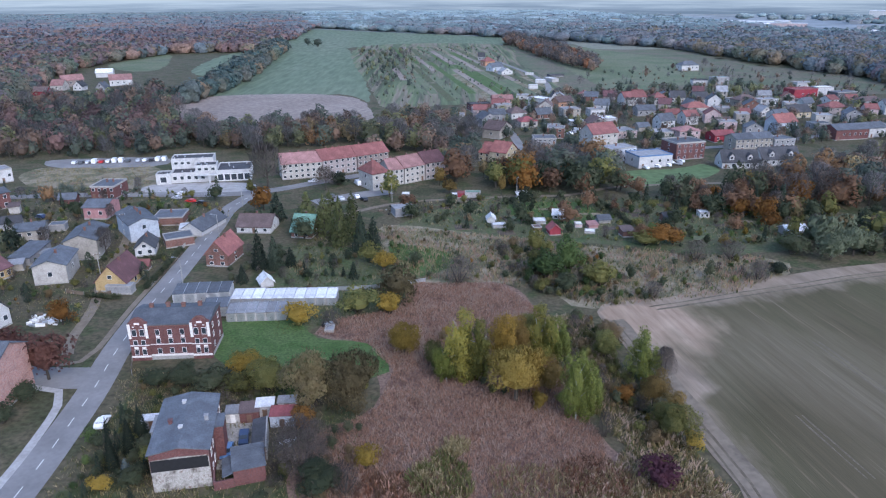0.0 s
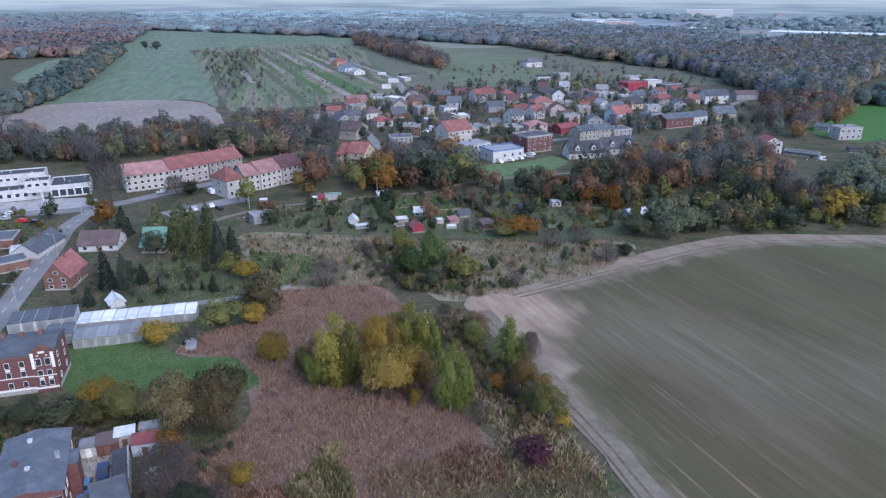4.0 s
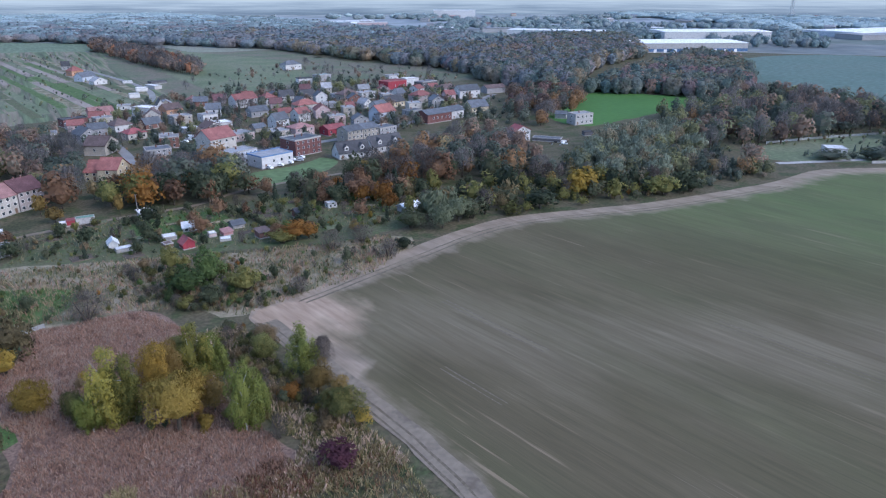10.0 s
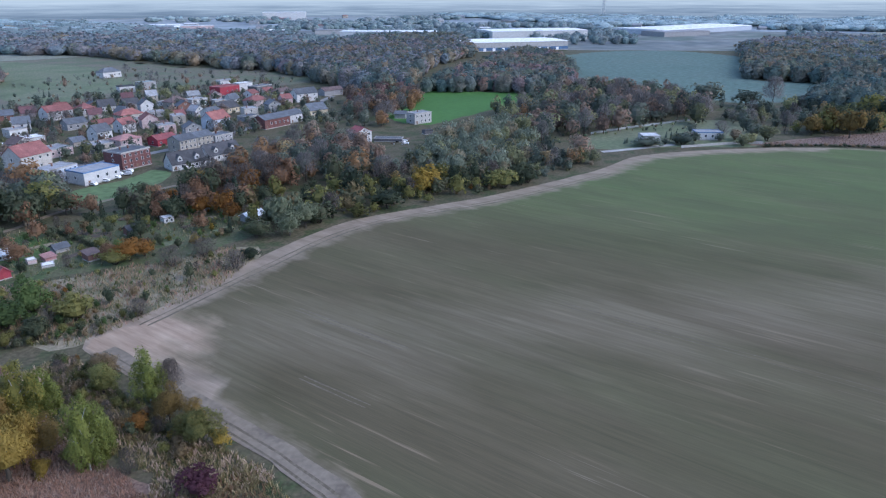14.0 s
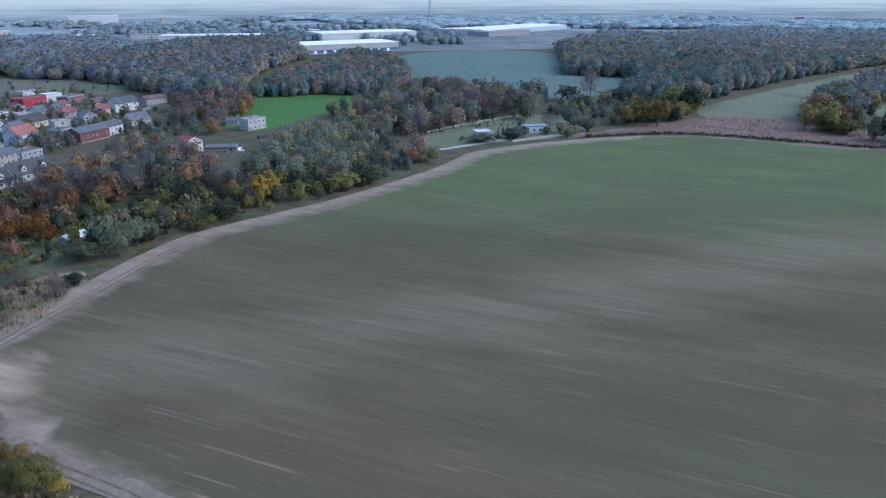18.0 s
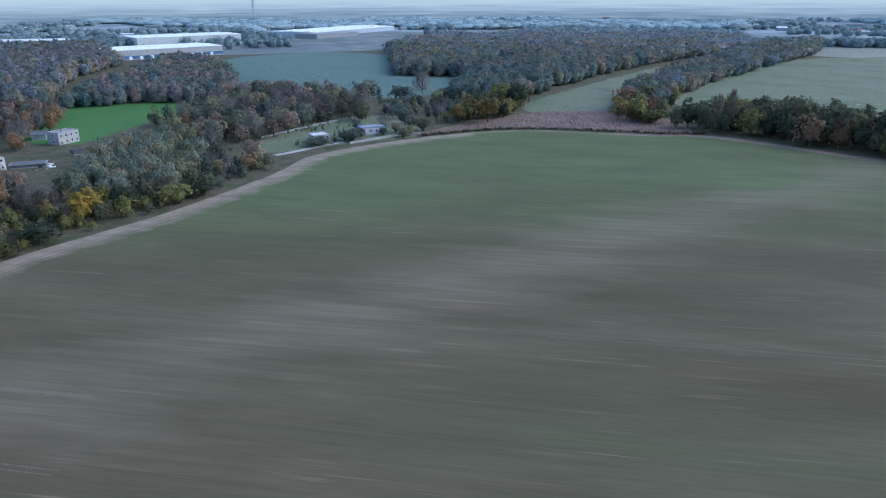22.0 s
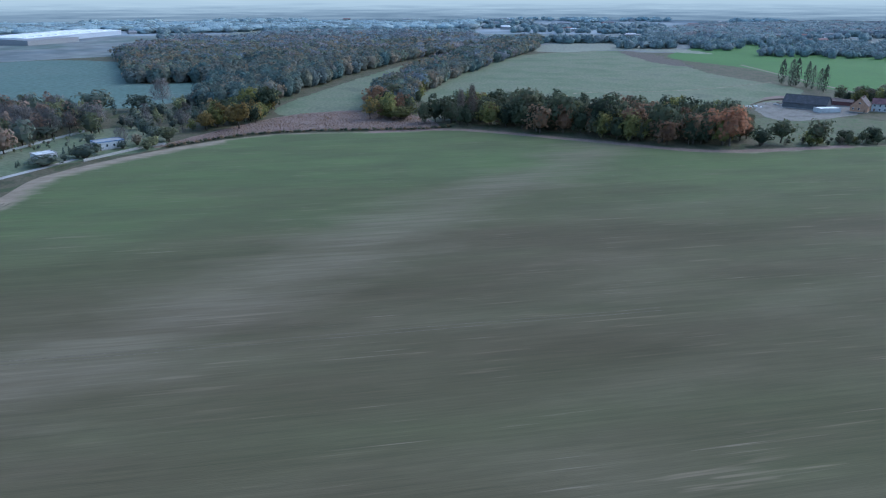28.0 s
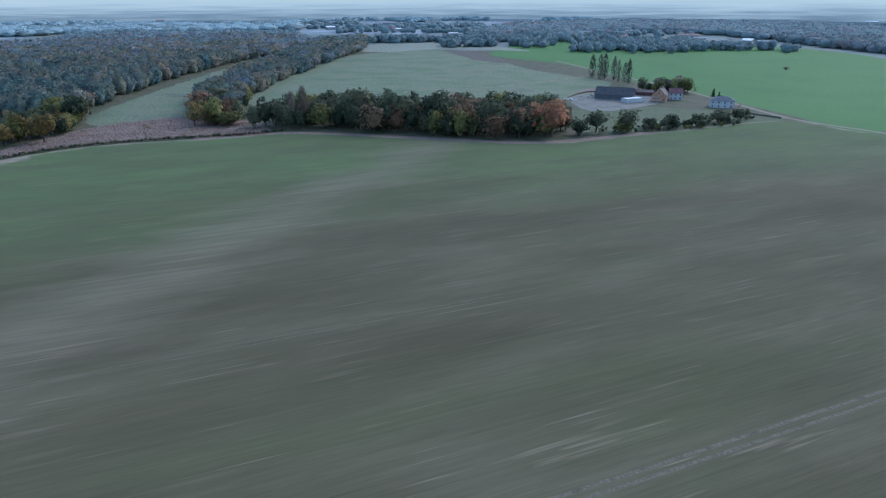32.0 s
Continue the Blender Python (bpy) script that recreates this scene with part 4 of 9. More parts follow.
def trunk_mesh(seed, mat, slim, top):
    g = random.Random(seed)
    bm = bmesh.new()
    x, y = 0.0, 0.0
    pts = [(0, 0, -0.02)]
    for i in range(1, 4):
        x, y = x + g.uniform(-0.02, 0.02), y + g.uniform(-0.02, 0.02)
        pts.append((x, y, top * i / 3))
    for i in range(3):
        tube(bm, pts[i], pts[i + 1], slim * (1 - 0.27 * i), slim * (0.73 - 0.27 * i), 7)
    for i in range(7):
        a, z = g.uniform(0, 6.28), top * g.uniform(0.35, 0.95)
        r = g.uniform(0.14, 0.3)
        tube(bm, (x * z, y * z, z), (r * math.cos(a), r * math.sin(a), z + g.uniform(0.1, 0.25)), slim * 0.42, slim * 0.12, 5)
    me = bpy.data.meshes.new("trunk")
    bm.to_mesh(me)
    bm.free()
    me.materials.append(mat)
    return me


def stem_mesh(seed):
    """The spreading stems of a shrub."""
    g = random.Random(seed)
    bm = bmesh.new()
    for i in range(8):
        a, r = 0.785 * i + g.uniform(-0.3, 0.3), g.uniform(0.12, 0.3)
        p, q = (0.04 * math.cos(a), 0.04 * math.sin(a), -0.02), (r * math.cos(a), r * math.sin(a), g.uniform(0.45, 0.75))
        tube(bm, p, q, 0.014, 0.005, 5)
    me = bpy.data.meshes.new("stems")
    bm.to_mesh(me)
    bm.free()
    me.materials.append(M["bark"])
    return me


# kind: name, shape, leaves, trunk (bark, thickness, height), label
KINDS = {
    "birch_yellow": ("birch", "tall", "birchy", ("birchbark", 0.02, 0.7), "slender birch with thinning yellow-green autumn leaves"),
    "birch_green": ("birch", "tall", "birchg", ("birchbark", 0.02, 0.7), "slender birch still in light green leaf"),
    "tree_gold": ("tree", "round", "gold", ("bark", 0.03, 0.6), "broad tree in golden autumn leaf"),
    "tree_olive": ("tree", "round", "olive", ("bark", 0.03, 0.6), "broad tree with olive green autumn leaves"),
    "tree_green": ("tree", "round", "birchg", ("bark", 0.03, 0.6), "tree still in fresh green leaf"),
    "tree_dark": ("tree", "round", "dark", ("bark", 0.03, 0.6), "dense dark green tree"),
    "tree_yellow": ("tree", "round", "yellow", ("bark", 0.03, 0.6), "tree in bright yellow autumn leaf"),
    "tree_orange": ("tree", "round", "orange", ("bark", 0.03, 0.6), "tree in orange autumn leaf"),
    "tree_russet": ("tree", "round", "russet", ("bark", 0.03, 0.6), "tree with brown russet autumn leaves"),
    "tree_rust": ("tree", "round", "rust", ("bark", 0.03, 0.6), "oak with rust-red autumn leaves"),
    "tree_russetdark": ("tree", "round", "russetdark", ("bark", 0.03, 0.6), "dark reddish brown tree losing its leaves"),
    "tree_bare": ("bare_tree", "bare", "twig", ("bark", 0.028, 0.75), "leafless tree with fine grey twigs"),
    "willow_gold": ("willow", "willow", "willowgold", ("bark", 0.035, 0.5), "broad willow with drooping golden olive foliage"),
    "willow_grey": ("willow", "willow", "greywillow", ("bark", 0.035, 0.5), "rounded willow with thin grey-brown foliage"),
    "willow_silver": ("willow", "willow", "silver", ("bark", 0.035, 0.5), "rounded willow with silvery green foliage"),
    "spruce": ("spruce", "cone", "spruce", ("bark", 0.02, 0.8), "dark green pointed spruce tree"),
    "spruce_blue": ("spruce", "cone", "spruceblue", ("bark", 0.02, 0.8), "small dense blue-green garden spruce"),
    "pine": ("pine", "cone", "pine", ("bark", 0.022, 0.8), "tall olive green pine"),
    "cypress": ("cypress", "column", "spruce", ("bark", 0.03, 0.5), "narrow dark green cypress"),
    "poplar": ("poplar", "column", "poplar", ("bark", 0.04, 0.6), "tall narrow columnar poplar beside the farm"),
    "bush_yellow": ("shrub", "bush", "golden", None, "rounded shrub in yellow autumn leaf"),
    "bush_olive": ("shrub", "bush", "olive", None, "olive green rounded shrub"),
    "bush_green": ("shrub", "bush", "green", None, "dense green thicket shrub"),
    "bush_dark": ("shrub", "bush", "dark", None, "dense dark green shrub"),
    "bush_orange": ("shrub", "bush", "orange", None, "low shrub in orange autumn leaf"),
    "bush_brown": ("shrub", "bush", "brown", None, "brown withered rounded garden shrub"),
    "bush_purple": ("shrub", "bush", "purple", None, "dark purple-red rounded shrub in dry grass"),
    "bush_bare": ("bare_shrub", "barebush", "twig", None, "leafless tangled grey-brown shrub"),
}
COUNT = {"bare": 2.6, "barebush": 2.2, "tall": 1.25, "cone": 1.0, "column": 0.9}
PROTO = {}


def crown_mesh(kind, near, variant, far=False):
    key = (kind, near, variant, far)
    if key not in PROTO:
        name, shape, leaf, trunk, label = KINDS[kind]
        # far crowns use the leaf colours that have haze mixed in
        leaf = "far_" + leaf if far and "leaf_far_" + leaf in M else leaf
        n = int((7600, 1250, 400)[near] * COUNT.get(shape, 1.0))
        size = (0.024, 0.050, 0.085)[near]
        q, face = leaves(shape, n, size, hash_of(kind) + 31 * variant + near)
        PROTO[key] = quad_mesh("crown", q, [M["leaf_" + leaf]])
        soft_normals(PROTO[key], np.repeat(face, 4, 0), 0.35)
    return PROTO[key]


def hash_of(s):
    return sum((i + 1) * ord(c) for i, c in enumerate(s)) % 9973


def plant(kind, x, y, w, h):
    name, shape, leaf, trunk, label = KINDS[kind]
    r = math.hypot(x, y)
    near = 0 if r < 155 and h > 6 else 1 if r < 240 and h > 3.5 else 2
    g = random.Random(int(x * 37 + y * 91))
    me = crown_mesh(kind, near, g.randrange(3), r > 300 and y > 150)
    ob = tagged(new(name), label, "tree" if trunk else "shrub")
    key = (trunk, g.randrange(2))
    if key not in PROTO:
        PROTO[key] = trunk_mesh(hash_of(trunk[0]) + key[1], M[trunk[0]], trunk[1], trunk[2]) if trunk else stem_mesh(40 + key[1])
    for nm, m in (("trunk" if trunk else "stems", PROTO[key]), ("crown", me)):
        c = new(nm, m)
        c.parent = ob
    ob.location, ob.rotation_euler, ob.scale = (x, y, -0.05), (0, 0, g.uniform(0, 6.28)), (w, w, h)
    return ob


def scatter(area, spacing, mix, size, seed, keep=0.9, joined="", label="", lod=2):
    """Trees and shrubs over an area, at uneven spacing: single ones, or one joined belt of many."""
    lots = []
    g = random.Random(seed)
    A = np.array(area, float)
    (x0, y0), (x1, y1) = A.min(0), A.max(0)
    kinds, weights = list(mix), list(mix.values())
    y = y0
    while y < y1:
        x = x0
        while x < x1:
            px, py = x + g.uniform(-0.45, 0.45) * spacing, y + g.uniform(-0.45, 0.45) * spacing
            if g.random() < keep and inside(area, np.array([px]), np.array([py]))[0] and clear_of(px, py):
                k = g.choices(kinds, weights)[0]
                h = g.uniform(*size)
                if k.startswith("bush"):
                    h *= 0.55
                w = h * g.uniform(0.75, 1.15) * (0.45 if KINDS[k][1] in ("cone", "column") else 1)
                if joined:
                    lots.append((k, px, py, w, h, g.uniform(0, 6.28), g.randrange(3)))
                else:
                    plant(k, px, py, w, h)
            x += spacing
        y += spacing * 0.87
    if joined:
        belt(joined, lots, label, lod)


STOCK = {}


def belt(name, lots, label, lod, category="wood"):
    """Many plants joined in one mesh, each crown in its own foliage, with square stems."""
    mats, Q, idx, NV, tint = ["bark"], [], [], [], []
    shade = random.Random(len(lots))
    for k, x, y, w, h, a, v in lots:
        nm, shape, leaf, trunk, _ = KINDS[k]
        # beyond 300 m to the north, leaves switch to the haze-mixed colours
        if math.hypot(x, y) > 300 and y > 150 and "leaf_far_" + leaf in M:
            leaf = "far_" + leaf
        n, size = ((900, 0.05), (420, 0.075), (190, 0.105), (52, 0.19))[lod]
        key = (shape, lod, v)
        if key not in STOCK:
            STOCK[key] = leaves(shape, int(n * COUNT.get(shape, 1.0)), size, 500 + v + 7 * len(shape), 0.6)
        q, face = STOCK[key]
        c, s = math.cos(a), math.sin(a)
        low = 1.12 if shape in ("round", "willow") else 1.0
        Q.append(np.stack([(q[..., 0] * c - q[..., 1] * s) * w + x, (q[..., 0] * s + q[..., 1] * c) * w + y, np.maximum(0.02, 1 + (q[..., 2] - 1) * low) * h], -1))
        NV.append(np.repeat(np.stack([face[:, 0] * c - face[:, 1] * s, face[:, 0] * s + face[:, 1] * c, face[:, 2]], 1), 4, 0))
        tone = shade.random()
        tint += [tone] * len(q)
        if "leaf_" + leaf not in mats:
            mats.append("leaf_" + leaf)
        idx += [mats.index("leaf_" + leaf)] * len(q)
        if trunk:
            r = 0.02 * h
            b = np.array([(-r, -r), (r, -r), (r, r), (-r, r)])
            for i in range(4):
                p, t = b[i], b[(i + 1) % 4]
                Q.append(np.array([[(p[0] + x, p[1] + y, -0.1), (t[0] + x, t[1] + y, -0.1), (t[0] * 0.5 + x, t[1] * 0.5 + y, 0.6 * h), (p[0] * 0.5 + x, p[1] * 0.5 + y, 0.6 * h)]]))
                NV.append(np.tile((p[0], p[1], 0.0), (4, 1)))
            idx += [0] * 4
            tint += [tone] * 4
    me = quad_mesh(name, np.concatenate(Q), [M[m] for m in mats], idx)
    soft_normals(me, np.concatenate(NV))
    me.attributes.new("tint", "FLOAT", "FACE").data.foreach_set("value", np.array(tint, np.float32))
    return tagged(new(name, me), label, category, kind="stuff")


def tufts(name, area, spacing, mats, size, label, seed, shape="tuft", blades=5, keep=1.0):
    """Reeds, tall grass or weeds: small leaning blades in tufts over an area."""
    g = np.random.default_rng(seed)
    A = np.array(area, float)
    (x0, y0), (x1, y1) = A.min(0), A.max(0)
    X, Y = np.meshgrid(np.arange(x0, x1, spacing), np.arange(y0, y1, spacing))
    X = X.ravel() + g.uniform(-0.6, 0.6, X.size) * spacing
    Y = Y.ravel() + g.uniform(-0.6, 0.6, Y.size) * spacing
    ok = inside(area, X, Y) & (g.random(X.size) < keep)
    X, Y = X[ok], Y[ok]
    wave = np.array([noise.noise((x * 0.09, y * 0.09, seed)) for x, y in zip(X, Y)])
    n = len(X)
    X, Y = np.repeat(X, blades), np.repeat(Y, blades)
    h = g.uniform(*size, n * blades) * np.repeat(0.8 + 0.5 * np.clip(wave + 0.5, 0, 1), blades)
    a = g.uniform(0, 6.28, n * blades)
    lean = np.repeat(g.uniform(0, 6.28, n), blades)
    bx, by = X + g.normal(size=n * blades) * spacing * 0.3, Y + g.normal(size=n * blades) * spacing * 0.3
    w = h * g.uniform(0.05, 0.10, n * blades)
    tx, ty = bx + np.cos(lean) * h * 0.45 + g.normal(size=n * blades) * h * 0.22, by + np.sin(lean) * h * 0.45 + g.normal(size=n * blades) * h * 0.22
    cx, cy = np.cos(a) * w, np.sin(a) * w
    z = np.zeros(n * blades)
    Q = np.stack([np.stack([bx - cx, by - cy, z], 1), np.stack([bx + cx, by + cy, z], 1), np.stack([tx + cx * 0.7, ty + cy * 0.7, h * 0.95], 1), np.stack([tx - cx * 0.7, ty - cy * 0.7, h], 1)], 1)
    fine = np.array([noise.noise((x * 0.45, y * 0.45, seed + 5)) for x, y in zip(X[::blades], Y[::blades])])
    u = np.clip(0.5 + 0.45 * wave + 0.5 * fine + g.normal(size=n) * 0.16, 0, 0.999)
    idx = np.repeat((u * len(mats)).astype(int), blades)
    return tagged(new(name, quad_mesh(name, Q, [M["leaf_" + m] for m in mats], idx)), label, "vegetation", kind="stuff")


FOOT = []


def clear_of(x, y):
    """Keeps plants off the buildings and roads."""
    for fx, fy, c, s, hw, hd in FOOT:
        dx, dy = x - fx, y - fy
        if abs(dx * c + dy * s) < hw and abs(dy * c - dx * s) < hd:
            return False
    return True


CLEARINGS = [
    [(1457, 477), (1849, 418), (1437, 337), (1282, 394)],
    [(1001, 194), (1042, 213), (1140, 140), (1061, 135)],
    [(1310, 210), (1400, 230), (1540, 120), (1400, 120)],
    [(1000, 590), (1180, 450), (1800, 720), (1500, 1010)],
]


def wood(name, area, mats, weights, label, h=(11, 17), k=0.011, low=7.0, seed=1, drift=None):
    """A whole wood of many crowns, too many to count: rounded masses clad in leaf clumps."""
    g = np.random.default_rng(seed)
    A = np.array(area, float)
    rad, ang = np.hypot(A[:, 0], A[:, 1]), np.arctan2(A[:, 1], A[:, 0])
    pts, r = [], rad.min()
    while r < rad.max():
        step = max(low, r * k)
        th = np.arange(ang.min(), ang.max(), step / r)
        th = th + g.uniform(-0.9, 0.9, len(th)) * step / r
        rr = r + g.uniform(-0.9, 0.9, len(th)) * step
        pts.append(np.stack([rr * np.cos(th), rr * np.sin(th), np.full(len(th), step)], 1))
        r += step
    P = np.concatenate(pts)
    P = P[inside(area, P[:, 0], P[:, 1])]
    P = P[g.random(len(P)) < 0.96]
    for c in CLEARINGS:
        P = P[~inside(c, P[:, 0], P[:, 1])]
    n = len(P)
    R = np.hypot(P[:, 0], P[:, 1])
    W = P[:, 2] * np.where(R < 900, 0.8, 1.05) * g.uniform(0.8, 1.25, n)
    H = g.uniform(*h, n) * np.where(g.random(n) < 0.12, 1.12, 1.0)
    H = np.where(R < 900, H, 0.5 * (h[0] + h[1]) * g.uniform(0.9, 1.1, n))
    # neighbouring trees tend to the same kind; drift paints more haze in by distance
    field = np.array([noise.noise((x * 0.012, y * 0.012, seed)) for x, y, _ in P])
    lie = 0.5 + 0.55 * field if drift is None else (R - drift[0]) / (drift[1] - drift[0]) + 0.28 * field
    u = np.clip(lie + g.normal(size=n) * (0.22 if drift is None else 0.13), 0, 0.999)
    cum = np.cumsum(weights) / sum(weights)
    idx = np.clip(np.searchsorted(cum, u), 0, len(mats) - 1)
    canopy(name, P[:, 0], P[:, 1], W, H, idx, mats, g, label)


def canopy(name, X, Y, W, H, idx, mats, g, label):
    """Crowns joined in one mesh: each a rounded core clad in small overlapping leaf clumps."""
    n = len(X)
    R = np.hypot(X, Y)
    V, F, per = domes(X, Y, W * 0.84, H * 0.9, g)
    cnt = np.where(R < 650, 80, np.where(R < 1000, 54, np.where(R < 1500, 26, 8)))
    N = np.repeat(np.arange(n), cnt)
    m = len(N)
    d = g.normal(size=(m, 3))
    d[:, 2] = np.abs(d[:, 2]) - 0.35
    d /= np.linalg.norm(d, axis=1)[:, None]
    q = g.uniform(0.8, 1.16, (m, 1))
    p = np.stack([X[N], Y[N], H[N] * 0.55], 1) + d * q * np.stack([W[N], W[N], H[N] * 0.45], 1)
    nrm = d + g.normal(size=(m, 3)) * 0.5 + (0, 0, 0.3)
    nrm /= np.linalg.norm(nrm, axis=1)[:, None]
    t = np.cross(nrm, g.normal(size=(m, 3)))
    t /= np.linalg.norm(t, axis=1)[:, None]
    b = np.cross(nrm, t)
    s = (np.minimum(W[N], 9.0) * np.where(R[N] < 650, 0.125, np.where(R[N] < 1000, 0.15, 0.2)) * g.uniform(0.5, 1.35, m))[:, None]
    sk = g.uniform(0.4, 1.0, (m, 1))
    Q = np.stack([p - t * s - b * s * sk, p + t * s * sk - b * s, p + t * s + b * s * sk, p - t * s * sk + b * s], 1).reshape(-1, 3)
    F = F + [(o, o + 1, o + 2, o + 3) for o in range(len(V), len(V) + 4 * m, 4)]
    me = bpy.data.meshes.new(name)
    me.from_pydata(np.concatenate([V, Q]), [], F)
    for k in ["canopy_" + k for k in mats] + ["clump_" + k for k in mats]:
        me.materials.append(M[k])
    me.polygons.foreach_set("material_index", np.concatenate([np.repeat(idx, per), len(mats) + idx[N]]).astype(np.int32))
    tone = g.random(n)
    me.attributes.new("tint", "FLOAT", "FACE").data.foreach_set("value", np.concatenate([np.repeat(tone, per), tone[N]]).astype(np.float32))
    k = len(V) // n
    mid = np.repeat(np.stack([X, Y, H * 0.5], 1), k, 0)
    nv = (V - mid) / np.repeat(np.stack([W, W, H * 0.45], 1), k, 0) + (0, 0, 0.55)
    nq = d + (0, 0, 0.55)
    soft_normals(me, np.concatenate([nv, np.repeat(nq, 4, 0)]), 0.2)
    return tagged(new(name, me), label, "wood", kind="stuff")


def domes(X, Y, W, H, g, segs=7, levels=((0.7, 0.05), (1.0, 0.45), (0.86, 0.72), (0.5, 0.93))):
    """Rounded cores, each one closed at its top: vertices, faces and the faces of one."""
    n, L = len(X), len(levels)
    th = 2 * np.pi * np.arange(segs) / segs
    per = segs * L + 1
    V = np.zeros((n, per, 3))
    turn = g.uniform(0, 6.28, n)
    for k, (r, z) in enumerate(levels):
        rr = r * W[:, None] * g.uniform(0.76, 1.2, (n, segs))
        t = th[None] + turn[:, None] + 0.4 * k
        V[:, k * segs:(k + 1) * segs] = np.stack([X[:, None] + rr * np.cos(t), Y[:, None] + rr * np.sin(t), H[:, None] * (z + g.uniform(-0.05, 0.05, (n, segs)))], -1)
    V[:, -1] = np.stack([X, Y, H], 1)
    one = []
    for k in range(L - 1):
        for e in range(segs):
            one.append((k * segs + e, k * segs + (e + 1) % segs, (k + 1) * segs + (e + 1) % segs, (k + 1) * segs + e))
    one += [((L - 1) * segs + e, (L - 1) * segs + (e + 1) % segs, per - 1) for e in range(segs)]
    F = [tuple(q * per + i for i in f) for q in range(n) for f in one]
    return V.reshape(-1, 3), F, len(one)


# ---- houses ----
def window_meshes():
    bm = bmesh.new()
    rings = [[bm.verts.new((sx * a, y, sz * a)) for sx, sz in ((-1, -1), (1, -1), (1, 1), (-1, 1))] for a, y in ((0.5, 0.05), (0.5, -0.07), (0.452, -0.07), (0.452, 0.05))]
    for k in range(4):
        p, q = rings[k], rings[(k + 1) % 4]
        for e in range(4):
            bm.faces.new([p[e], p[(e + 1) % 4], q[(e + 1) % 4], q[e]])
    bmesh.ops.recalc_face_normals(bm, faces=bm.faces)
    f = bpy.data.meshes.new("window")
    bm.to_mesh(f)
    bm.free()
    f.materials.append(M["whiteframe"])
    bm = box(bmesh.new(), -0.46, 0.46, -0.02, 0.04, -0.46, 0.46)
    p = bpy.data.meshes.new("pane")
    bm.to_mesh(p)
    bm.free()
    p.materials.append(M["glass"])
    return f, p


WIN, PANE = window_meshes()


def window(parent, x, y, z, w, h, rz=0.0):
    ob = share("window", WIN, parent, (x, y, z), rz, (w, 1, h))
    share("pane", PANE, ob, (0, 0, 0))
    return ob


def chimney(parent, x, y, z, h=1.3, s=0.55, mat="wall_brickbrown"):
    bm = box(bmesh.new(), -s / 2, s / 2, -s / 2, s / 2, -0.8, h)
    box(bm, -s / 2 - 0.08, s / 2 + 0.08, -s / 2 - 0.08, s / 2 + 0.08, h, h + 0.14)
    ob = part("chimney", bm, M[mat], parent)
    ob.location = (x, y, z)
    return ob


def gable_roof(w, d, h, rise, along, over=0.45, thick=0.22):
    """A pitched roof slab over a house w by d, with its ridge along x or y."""
    span, run = (d, w) if along == "x" else (w, d)
    half = span / 2
    k = rise / half
    o = over
    poly = [(-half - o, h - k * o), (0, h + rise), (half + o, h - k * o), (half + o, h - k * o + thick), (0, h + rise + thick), (-half - o, h - k * o + thick)]
    return prism(bmesh.new(), poly, along, -run / 2 - o, run / 2 + o)


